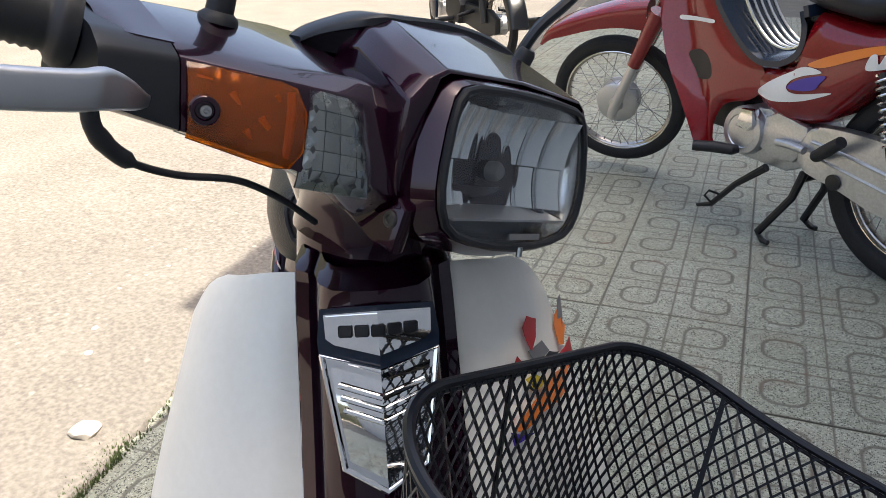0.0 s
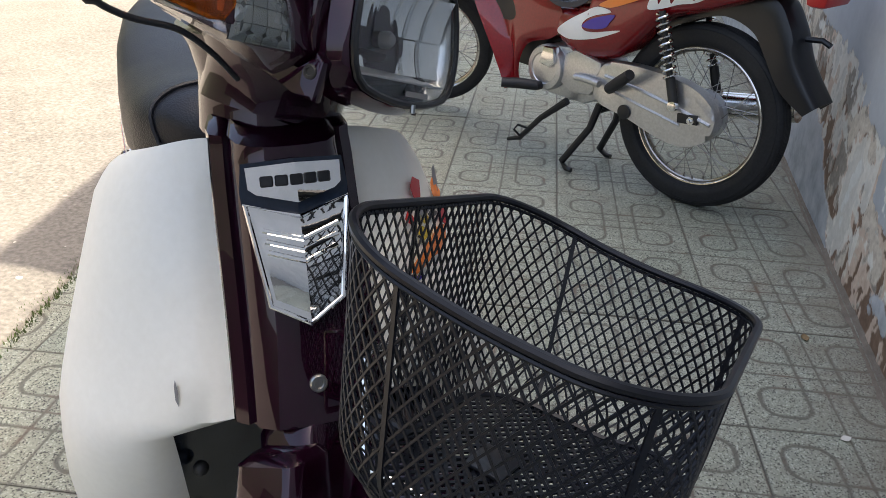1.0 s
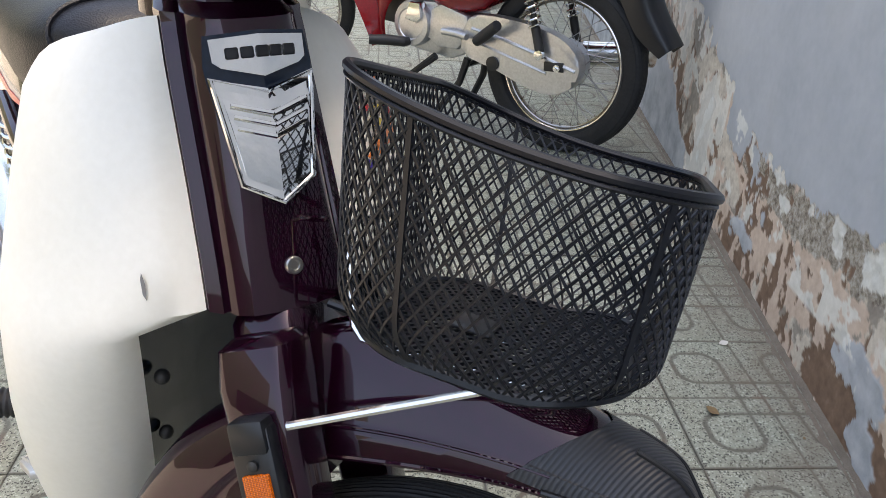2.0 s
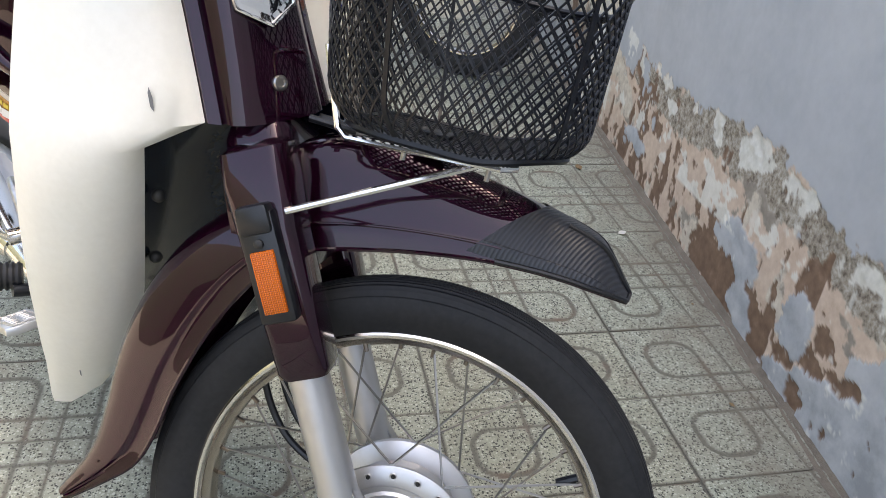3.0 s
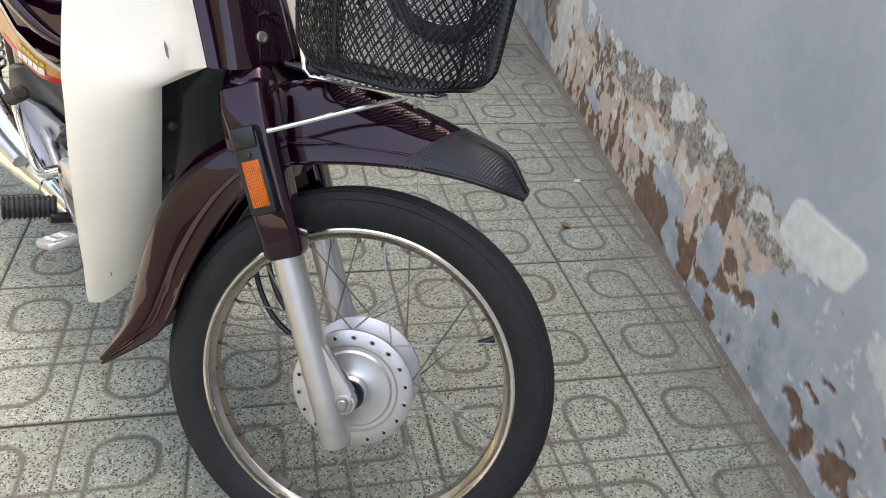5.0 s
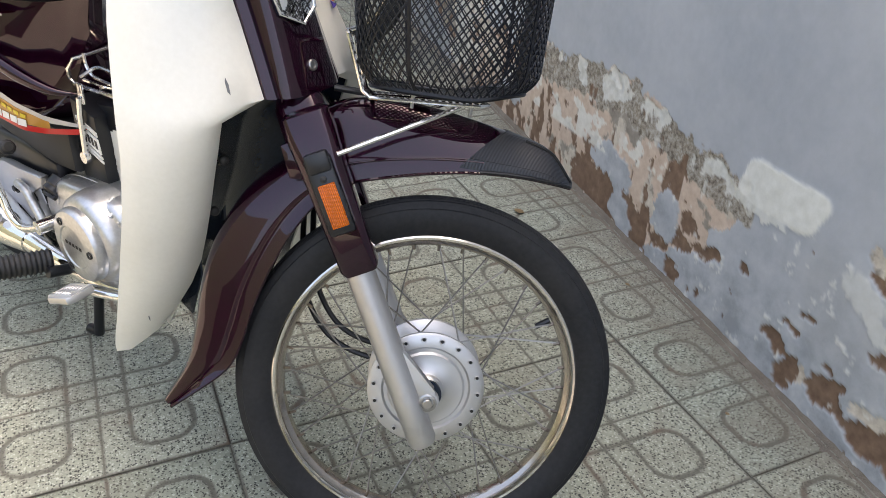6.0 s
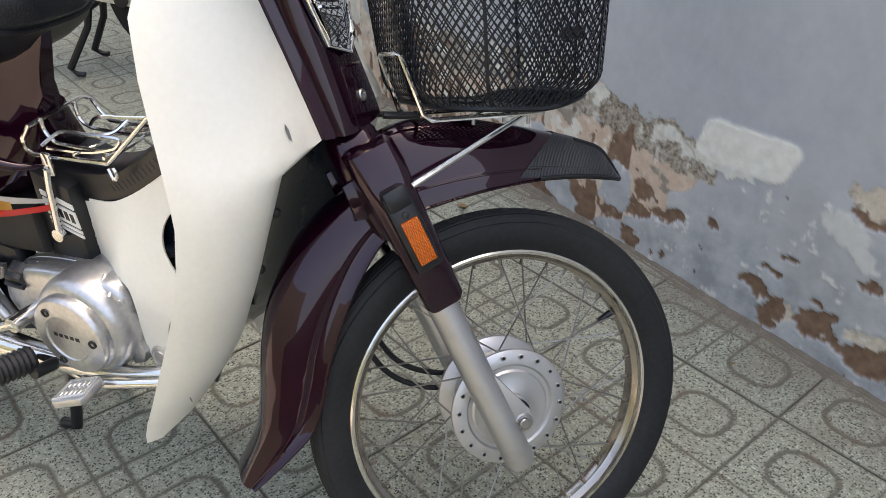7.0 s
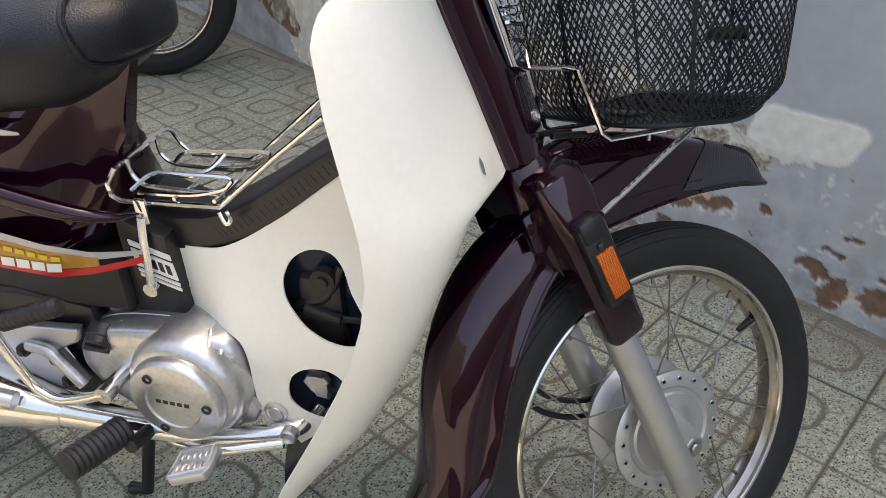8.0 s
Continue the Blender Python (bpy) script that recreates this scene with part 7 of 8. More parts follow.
def red_bike():
    red = thing("motorbike", "red step-through motorbike with orange and white stripes, on its stand", "motorbike", RED_POSE)
    wheel("front_wheel", red, (0, 0, 0.272), RED_STEER, SPOKE_ME, NIPPLE_ME)
    wheel("rear_wheel", red, (-1.262, 0, 0.300), Matrix(), SPOKE_ME, NIPPLE_ME, tyre_r=0.290, tw=0.038)
    for side in (-1, 1):
        bm = tube(bmesh.new(), [(0.01, side * 0.075, 0.235), (0.0, side * 0.075, 0.27), (-0.10, side * 0.075, 0.47)], 0.019, 14)
        part("fork_leg", bm, SILVER, red, "silver fork leg", m=RED_STEER)
        bm = tube(bmesh.new(), [(-0.095, side * 0.075, 0.46), (-0.20, side * 0.075, 0.67)], [0.026, 0.034], 14)
        part("fork_cover", bm, RED, red, m=RED_STEER)
    crown = [(0.30, 0.520), (0.26, 0.575), (0.18, 0.620), (0.07, 0.655), (-0.04, 0.680), (-0.15, 0.69)]
    edge = [(0.29, 0.512), (0.24, 0.545), (0.17, 0.565), (0.07, 0.59), (-0.04, 0.60), (-0.14, 0.59)]
    part("front_mudguard", thicken(loft(bmesh.new(), fender_rows(crown, edge, [0.03, 0.05, 0.058, 0.06, 0.06])), 0.003), RED, red, "glossy red front mudguard", m=RED_STEER)
    # leg shields that run on into the centre cover: outer front edge, crease, rear edge
    table = [(0.92, -0.30, -0.36, -0.46), (0.80, -0.31, -0.38, -0.50), (0.70, -0.330, -0.41, -0.548), (0.62, -0.352, -0.44, -0.630), (0.57, -0.370, -0.462, -0.705), (0.53, -0.386, -0.476, -0.745), (0.47, -0.424, -0.500, -0.740),
             (0.435, -0.450, -0.515, -0.700), (0.41, -0.468, -0.526, -0.625), (0.38, -0.490, -0.540, -0.592), (0.33, -0.525, -0.556, -0.575), (0.28, -0.558, -0.570, -0.578), (0.24, -0.580, -0.585, -0.590)]
    lines = [spline([(r[k], 0, r[0]) for r in table], 4) for k in (1, 2, 3)]
    for side in (-1, 1):
        rows = []
        for a, b, c in zip(*lines):
            row = [(a.x + 0.012, side * 0.150, a.z), (a.x, side * 0.170, a.z)]
            row += [(a.x + (b.x - a.x) * t, side * (0.170 - 0.062 * t ** 0.8), a.z) for t in (0.25, 0.5, 0.75)]
            row += [(b.x + (c.x - b.x) * t, side * (0.108 - 0.010 * t + 0.012 * math.sin(math.pi * t)), a.z) for t in np.linspace(0, 1, 9)]
            rows.append(row)
        shield = part("leg_shield", thicken(loft(bmesh.new(), rows), 0.004), RED, red, "glossy red leg shield with centre cover", sharp=60)
        # no recess is cut: a black patch on the surface paints its shade
        hole = [(-0.447, 0.545), (-0.485, 0.558), (-0.524, 0.540), (-0.549, 0.500), (-0.535, 0.470), (-0.485, 0.468), (-0.452, 0.500)]
        ymap = lambda x, z: side * (0.1135 + 0.012 * step01(-0.50, -0.43, x))  # noqa: E731
        part("opening", sheet_with_holes(hole, [], 0.002, ymap), BLACK, shield, "black patch standing in for the opening in the cover")
        bm = sheet_with_holes([(-0.400, 0.660), (-0.44, 0.661), (-0.48, 0.661), (-0.528, 0.661), (-0.527, 0.650), (-0.48, 0.649), (-0.44, 0.648), (-0.402, 0.647)], [], 0.001, lambda x, z: side * (0.1175 + 0.020 * step01(-0.46, -0.39, x)))
        part("name_mark", bm, WHITE_DECAL, shield)
    rows = []
    for z, x, w in ((0.93, -0.27, 0.10), (0.80, -0.235, 0.12), (0.66, -0.25, 0.13), (0.56, -0.30, 0.14), (0.45, -0.38, 0.14)):
        rows.append([(x - 0.05 * a * a, w * a, z) for a in np.linspace(-1, 1, 11)])
    part("front_cover", thicken(loft(bmesh.new(), rows), 0.004), RED, red)
    # rear body, full in section
    spec = [(-0.70, 0.470, 0.545, 0.085), (-0.74, 0.430, 0.556, 0.103), (-0.80, 0.402, 0.566, 0.114), (-0.86, 0.396, 0.60, 0.120), (-0.885, 0.397, 0.735, 0.122), (-0.93, 0.405, 0.730, 0.125), (-0.99, 0.430, 0.722, 0.127), (-1.05, 0.490, 0.718, 0.127), (-1.10, 0.552, 0.720, 0.126),
            (-1.16, 0.595, 0.728, 0.123), (-1.28, 0.636, 0.750, 0.116), (-1.42, 0.695, 0.765, 0.098), (-1.53, 0.728, 0.770, 0.065)]
    rows = []
    for x, z0, z1, w in spec:
        c, h = (z0 + z1) / 2, (z1 - z0) / 2
        rows.append([(x, w * math.copysign(abs(math.cos(a)) ** 0.5, math.cos(a)), c + h * math.copysign(abs(math.sin(a)) ** 0.8, math.sin(a))) for a in np.linspace(0, 2 * math.pi, 36, endpoint=False)])
    body = part("rear_body", loft(bmesh.new(), rows, True, True), RED, red, "glossy red rear bodywork", sharp=70)

    def skin(x, z, lift):
        xs = [-s[0] for s in spec]
        z0, z1, w = (float(np.interp(-x, xs, [s[k] for s in spec])) for k in (1, 2, 3))
        u = min(0.985, abs((z - (z0 + z1) / 2) / ((z1 - z0) / 2)))
        return w * math.sqrt(1 - (u ** 1.25) ** 2) ** 0.5 + lift

    def decal(pts, mat, lift, name="stripe"):
        part(name, sheet_with_holes(pts, [], 0.0006, lambda x, z: skin(x, z, lift)), mat, body)

    decal([(-0.733, 0.474), (-0.779, 0.514), (-0.84, 0.552), (-0.905, 0.584), (-0.963, 0.578), (-0.90, 0.556), (-0.858, 0.532), (-0.850, 0.508), (-0.89, 0.500), (-1.004, 0.529), (-0.95, 0.500), (-0.889, 0.477), (-0.805, 0.459), (-0.755, 0.462)], WHITE_DECAL, 0.003)
    decal([(-0.852, 0.511), (-0.872, 0.533), (-0.91, 0.552), (-0.977, 0.572), (-0.962, 0.545), (-0.947, 0.526), (-0.90, 0.512)], VIOLET_DECAL, 0.0042)
    decal([(-0.912, 0.594), (-1.001, 0.639), (-1.102, 0.675), (-1.20, 0.700), (-1.287, 0.720), (-1.398, 0.755), (-1.395, 0.745), (-1.285, 0.703), (-1.19, 0.675), (-1.10, 0.650), (-0.985, 0.600), (-0.94, 0.588)], ORANGE_DECAL, 0.003)
    name = [(-1.092, 0.612), (-1.098, 0.650), (-1.115, 0.656), (-1.125, 0.632), (-1.140, 0.664), (-1.156, 0.662), (-1.165, 0.640), (-1.185, 0.668), (-1.215, 0.676), (-1.235, 0.660), (-1.25, 0.686), (-1.29, 0.698), (-1.345, 0.722), (-1.350, 0.706), (-1.29, 0.682), (-1.24, 0.655), (-1.19, 0.642), (-1.14, 0.622)]
    decal(name, WHITE_DECAL, 0.0048, "name_mark")
    # black strip lining the step-through, chromed carrier in it
    line = spline([(-0.47, 0, 0.80), (-0.536, 0, 0.702), (-0.624, 0, 0.618), (-0.696, 0, 0.570), (-0.755, 0, 0.558), (-0.818, 0, 0.572), (-0.866, 0, 0.612), (-0.874, 0, 0.677), (-0.852, 0, 0.745)], 4)
    rows = []
    for k, p in enumerate(line):
        d = (line[min(k + 1, len(line) - 1)] - line[max(k - 1, 0)]).normalized()
        n = Vector((d.z, 0, -d.x))
        n = n if n.z > 0 or abs(n.z) < 0.3 and n.x > 0 else -n
        rows.append([(p.x + n.x * o, y, p.z + n.z * o) for y, o in ((-0.112, -0.004), (-0.112, 0.012), (-0.085, 0.020), (0.085, 0.020), (0.112, 0.012), (0.112, -0.004))])
    part("tunnel_strip", thicken(loft(bmesh.new(), rows), 0.003), NAVY, red, "black plastic lining of the step-through")
    for y in (-0.06, -0.03, 0.0, 0.03, 0.06):
        bm = tube(bmesh.new(), [(-0.56, y, 0.78), (-0.63, y, 0.685), (-0.705, y, 0.622), (-0.76, y, 0.605), (-0.805, y, 0.612), (-0.835, y, 0.64), (-0.838, y, 0.69)], 0.0055, 8, smooth=4)
        part("carrier_wire", bm, CHROME, red, "chromed carrier wire")
    # seat
    rows = []
    for x, w, z0, z1 in ((-0.80, 0.04, 0.765, 0.79), (-0.83, 0.085, 0.748, 0.81), (-0.90, 0.118, 0.735, 0.82), (-1.05, 0.132, 0.722, 0.81), (-1.2, 0.128, 0.752, 0.84), (-1.38, 0.105, 0.775, 0.845), (-1.44, 0.05, 0.785, 0.825)):
        rows.append([(x, w * math.copysign(abs(math.cos(a)) ** 0.7, math.cos(a)), (z0 + z1) / 2 + (z1 - z0) / 2 * math.copysign(abs(math.sin(a)) ** 0.7, math.sin(a))) for a in np.linspace(0, 2 * math.pi, 24, endpoint=False)])
    part("seat", loft(bmesh.new(), rows, True, True), VINYL, red, "black vinyl seat")
    # engine: case, round flywheel cover, sprocket cover
    eng = part("crankcase", prism(bmesh.new(), [(-0.62, 0.275), (-0.625, 0.37), (-0.68, 0.41), (-0.80, 0.425), (-0.90, 0.40), (-0.945, 0.36), (-0.94, 0.28), (-0.86, 0.24), (-0.70, 0.24)], -0.09, 0.075, 0.014), ALU, red, "silver engine case")
    bm = disc_lathe(bmesh.new(), [(0.080, -0.01), (0.080, 0.022), (0.074, 0.032), (0.055, 0.036), (0.052, 0.033), (0.02, 0.035)], 36)
    lid = part("side_cover", bm, ALU, eng, "round silver side cover", m=Matrix.Translation((-0.700, 0.074, 0.335)))
    part("side_cover", prism(bmesh.new(), [(-0.685, 0.352), (-0.700, 0.412), (-0.745, 0.415), (-0.755, 0.365), (-0.735, 0.345)], 0.09, 0.125, 0.006), CHROME, eng)
    part("sprocket_cover", prism(bmesh.new(), [(-0.77, 0.30), (-0.775, 0.40), (-0.82, 0.425), (-0.93, 0.405), (-0.945, 0.34), (-0.90, 0.285), (-0.82, 0.275)], 0.07, 0.098, 0.010), ALU, eng)
    part("kick_shaft", tube(bmesh.new(), [(-0.845, 0.112, 0.340), (-0.90, 0.118, 0.345), (-0.955, 0.125, 0.345)], 0.012, 10, smooth=3), ALU, eng)
    # cylinder below the leg shield
    part("cylinder", box(bmesh.new(), 0.14, 0.12, 0.11, Matrix.Translation((-0.585, 0, 0.36)), 0.015), STEEL_DARK, eng)
    # chain case, its seam, plug and nut
    case = [(p.x, p.z) for p in spline([(x, 0, z) for x, z in ((-0.934, 0.395), (-1.001, 0.423), (-1.164, 0.428), (-1.285, 0.410), (-1.350, 0.372), (-1.372, 0.331), (-1.362, 0.278), (-1.325, 0.243), (-1.268, 0.224), (-1.180, 0.230), (-1.065, 0.257), (-0.974, 0.270), (-0.915, 0.298))], 4, True)]
    cc = part("chain_case", prism(bmesh.new(), case, 0.060, 0.104, 0.012), ALU, red, "dull silver chain case")
    part("case_rib", tube(bmesh.new(), [(-0.96, 0.105, 0.372), (-1.10, 0.105, 0.360), (-1.24, 0.105, 0.340), (-1.36, 0.105, 0.318)], 0.006, 8), ALU, cc)
    part("case_rib", tube(bmesh.new(), [(-1.00, 0.105, 0.328), (-1.12, 0.105, 0.310), (-1.26, 0.105, 0.290)], 0.005, 8), ALU, cc)
    bm = disc_lathe(bmesh.new(), [(0.024, 0), (0.024, 0.006), (0.018, 0.008)], 20)
    part("rubber_plug", bm, BLACK, cc, "black rubber plug", m=Matrix.Translation((-1.056, 0.104, 0.275)))
    bm = box(bmesh.new(), 0.07, 0.006, 0.03, Matrix.Translation((-1.285, 0.108, 0.318)) @ Matrix.Rotation(radians(8), 4, "Y"), 0.002)
    part("chain_adjuster", bm, STEEL_DARK, cc)
    bm = disc_lathe(bmesh.new(), [(0.013, 0), (0.013, 0.010), (0.007, 0.010), (0.006, 0.022)], 6)
    part("axle_nut", bm, CHROME, cc, m=Matrix.Translation((-1.300, 0.108, 0.318)))
    for side in (-1, 1):
        a, b = Vector((-1.240, side * 0.125, 0.350)), Vector((-1.140, side * 0.125, 0.615))
        bm = tube(bmesh.new(), [a, a.lerp(b, 0.30), a.lerp(b, 0.31), b], [0.015, 0.015, 0.010, 0.010], 12)
        u, v = Vector((0.935, 0, -0.353)), Vector((0, 1, 0))
        pts = [a.lerp(b, 0.30 + 0.68 * k / 160) + 0.020 * (math.cos(2 * math.pi * 10 * k / 160) * u + math.sin(2 * math.pi * 10 * k / 160) * v) for k in range(161)]
        shock = part("shock_absorber", bm, STEEL_DARK, red, "spring shock absorber")
        part("spring", tube(bmesh.new(), pts, 0.0038, 6), CHROME, shock, "chromed coil spring")
        bm = disc_lathe(bmesh.new(), [(0.016, -0.008), (0.016, 0.008), (0.008, 0.010)], 14)
        part("shock_eye", bm, CHROME, shock, m=Matrix.Translation(a + Vector((0, side * 0.006, 0))))
    bm = bmesh.new()
    for side in (-1, 1):
        tube(bm, [(-0.925, side * 0.06, 0.255), (-0.91, side * 0.075, 0.17), (-0.835, side * 0.11, 0.030), (-0.862, side * 0.115, 0.012), (-0.885, side * 0.115, 0.012)], [0.014, 0.013, 0.013, 0.010, 0.009], 8)
    tube(bm, [(-0.92, -0.07, 0.23), (-0.92, 0.07, 0.23)], 0.01, 8)
    part("centre_stand", bm, BLACK, red, "black steel centre stand")
    bm = tube(bmesh.new(), [(-0.815, 0.10, 0.245), (-0.72, 0.115, 0.16), (-0.64, 0.125, 0.062), (-0.585, 0.13, 0.040)], [0.014, 0.011, 0.010, 0.007], 8)
    tube(bm, [(-0.675, 0.12, 0.105), (-0.640, 0.145, 0.115), (-0.628, 0.15, 0.095), (-0.645, 0.13, 0.068)], 0.0045, 6)
    part("side_stand", bm, BLACK, red, "black folded side stand")
    for pts, name in (([(-0.700, 0.08, 0.27), (-0.690, 0.125, 0.272), (-0.640, 0.155, 0.272), (-0.590, 0.200, 0.270)], "footrest"), ([(-0.99, 0.105, 0.335), (-1.005, 0.135, 0.345), (-1.05, 0.155, 0.38), (-1.10, 0.175, 0.42)], "footrest")):
        part(name, tube(bmesh.new(), pts, [0.010, 0.018, 0.019, 0.017], 12), RUBBER, red, "black rubber footrest")
    # tail: black mudguard with a hanging flap, bracket, lamp
    crown = [(-1.12, 0.585), (-1.22, 0.625), (-1.33, 0.675), (-1.44, 0.705), (-1.505, 0.64), (-1.552, 0.545), (-1.632, 0.442)]
    edge = [(-1.10, 0.54), (-1.22, 0.60), (-1.31, 0.625), (-1.40, 0.60), (-1.455, 0.54), (-1.518, 0.460), (-1.600, 0.408)]
    part("tail_mudguard", thicken(loft(bmesh.new(), fender_rows(crown, edge, [0.055, 0.058, 0.06, 0.065, 0.06])), 0.004), BLACK, red, "black rear mudguard")
    part("bracket", tube(bmesh.new(), [(-1.53, 0.0, 0.60), (-1.575, 0.0, 0.605), (-1.60, 0.0, 0.595)], 0.008, 8), BLACK, red)
    bm = box(bmesh.new(), 0.06, 0.16, 0.07, Matrix.Translation((-1.56, 0, 0.73)), 0.015)
    part("tail_light", bm, RED_DECAL, red, "red tail light")
    bm = disc_lathe(bmesh.new(), [(0.012, 0), (0.012, 0.006), (0.006, 0.009)], 16)
    part("body_bolt", bm, CHROME, body, m=Matrix.Translation((-1.385, skin(-1.385, 0.72, 0.0), 0.72)))
    # bars, headlamp and silencer
    bm = box(bmesh.new(), 0.16, 0.20, 0.13, Matrix.Translation((-0.30, 0, 1.0)), 0.04, 3)
    part("headlamp_cowl", bm, RED, red)
    for side in (-1, 1):
        bm = tube(bmesh.new(), [(-0.34, side * 0.08, 1.0), (-0.38, side * 0.22, 1.02), (-0.43, side * 0.33, 1.02)], 0.016, 10)
        part("grip", bm, RUBBER, red)
    bm = tube(bmesh.new(), [(-0.95, -0.12, 0.24), (-1.1, -0.14, 0.28), (-1.5, -0.16, 0.36)], [0.02, 0.045, 0.04], 16)
    part("silencer", bm, CHROME, red)


red_bike()


# ---------------------------------------------------------------- dark motorbike by the road
def dark_bike():
    b = thing("motorbike", "dark dusty motorbike parked by the sunlit road", "motorbike", pose(-3.33, 5.85, 0.0, 0, 0, 140))
    for x in (0.0, -1.2):
        T = Matrix.Translation((x, 0, 0.28))
        rim = part("wheel", lathe(bmesh.new(), [(0.225, -0.02), (0.225, 0.02), (0.205, 0.015), (0.205, -0.015)], 48), RUSTY, b, "rusty spoked wheel", m=T)
        part("tyre", lathe(bmesh.new(), [(0.222, -0.022), (0.245, -0.03), (0.27, -0.022), (0.28, 0), (0.27, 0.022), (0.245, 0.03), (0.222, 0.022)], 48), TYRE, rim, m=T)
        part("hub", disc_lathe(bmesh.new(), [(0.03, -0.05), (0.07, -0.04), (0.07, 0.04), (0.03, 0.05)], 24), SILVER, rim, m=T)
        for i in range(18):
            a = 2 * math.pi * i / 18
            rod("spoke", SPOKE_ME, (0.06 * math.cos(a + 0.5), 0.02, 0.06 * math.sin(a + 0.5)), (0.207 * math.cos(a), 0, 0.207 * math.sin(a)), rim, T)
    for side in (-1, 1):
        part("fork_leg", tube(bmesh.new(), [(0, side * 0.075, 0.28), (-0.16, side * 0.075, 0.62)], 0.02, 12), SILVER, b, "silver fork leg")
    part("front_mudguard", thicken(loft(bmesh.new(), fender_rows([(0.22, 0.52), (0.1, 0.60), (-0.05, 0.62), (-0.2, 0.55), (-0.3, 0.40)], [(0.2, 0.48), (0.1, 0.54), (-0.04, 0.56), (-0.16, 0.49), (-0.26, 0.38)], [0.05, 0.055])), 0.003), BLACK, b)
    part("crankcase", prism(bmesh.new(), [(-0.45, 0.30), (-0.45, 0.46), (-0.7, 0.48), (-0.78, 0.38), (-0.72, 0.24), (-0.52, 0.24)], -0.14, 0.14, 0.02), STEEL_DARK, b, "dull engine case")
    part("body", prism(bmesh.new(), [(-0.25, 0.9), (-0.3, 0.62), (-0.46, 0.46), (-0.75, 0.48), (-1.0, 0.50), (-1.45, 0.66), (-1.48, 0.74), (-0.9, 0.74), (-0.66, 0.62), (-0.42, 0.88)], -0.10, 0.10, 0.03), NAVY, b, "dark bodywork")
    rows = []
    for x, w, z0, z1 in ((-0.72, 0.05, 0.74, 0.76), (-0.78, 0.10, 0.72, 0.80), (-1.1, 0.13, 0.72, 0.81), (-1.42, 0.09, 0.75, 0.82)):
        rows.append([(x, w * math.cos(a), (z0 + z1) / 2 + (z1 - z0) / 2 * math.sin(a)) for a in np.linspace(0, 2 * math.pi, 16, endpoint=False)])
    part("seat", loft(bmesh.new(), rows, True, True), VINYL, b, "black seat")
    part("handlebar", tube(bmesh.new(), [(-0.36, -0.33, 1.0), (-0.28, -0.1, 0.98), (-0.28, 0.1, 0.98), (-0.36, 0.33, 1.0)], 0.014, 10, smooth=4), BLACK, b)
    part("chain_case", prism(bmesh.new(), [(-1.34, 0.24), (-1.34, 0.34), (-1.22, 0.39), (-0.66, 0.40), (-0.62, 0.26), (-1.2, 0.20)], 0.05, 0.10, 0.015), STEEL_DARK, b, "dark chain case")
    part("rear_mudguard", thicken(loft(bmesh.new(), fender_rows([(-0.9, 0.50), (-1.1, 0.60), (-1.3, 0.60), (-1.48, 0.48), (-1.56, 0.30)], [(-0.92, 0.46), (-1.1, 0.54), (-1.28, 0.54), (-1.43, 0.44), (-1.50, 0.28)], [0.06, 0.07])), 0.003), BLACK, b, "black rear mudguard")
    for side in (-1, 1):
        part("shock_absorber", tube(bmesh.new(), [(-1.2, side * 0.12, 0.30), (-1.12, side * 0.12, 0.64)], 0.026, 12), STEEL_DARK, b)
        part("footrest", tube(bmesh.new(), [(-0.62, side * 0.10, 0.27), (-0.64, side * 0.30, 0.27)], 0.018, 10), RUBBER, b)
        part("pillion_footrest", tube(bmesh.new(), [(-0.95, side * 0.10, 0.36), (-0.98, side * 0.24, 0.33)], 0.016, 10), RUBBER, b)
        part("leg_shield", prism(bmesh.new(), [(-0.26, 0.80), (-0.20, 0.55), (-0.32, 0.26), (-0.42, 0.24), (-0.44, 0.40), (-0.36, 0.62)], side * 0.20 - 0.012, side * 0.20 + 0.012, 0.008), NAVY, b, "dark leg shield")
    part("exhaust", tube(bmesh.new(), [(-0.6, -0.13, 0.22), (-0.9, -0.15, 0.22), (-1.0, -0.16, 0.24), (-1.5, -0.17, 0.32)], [0.016, 0.02, 0.042, 0.04], 14), STEEL_DARK, b, "dull exhaust")
    part("headlamp_cowl", box(bmesh.new(), 0.16, 0.2, 0.14, Matrix.Translation((-0.25, 0, 0.97)), 0.04, 3), NAVY, b)


dark_bike()


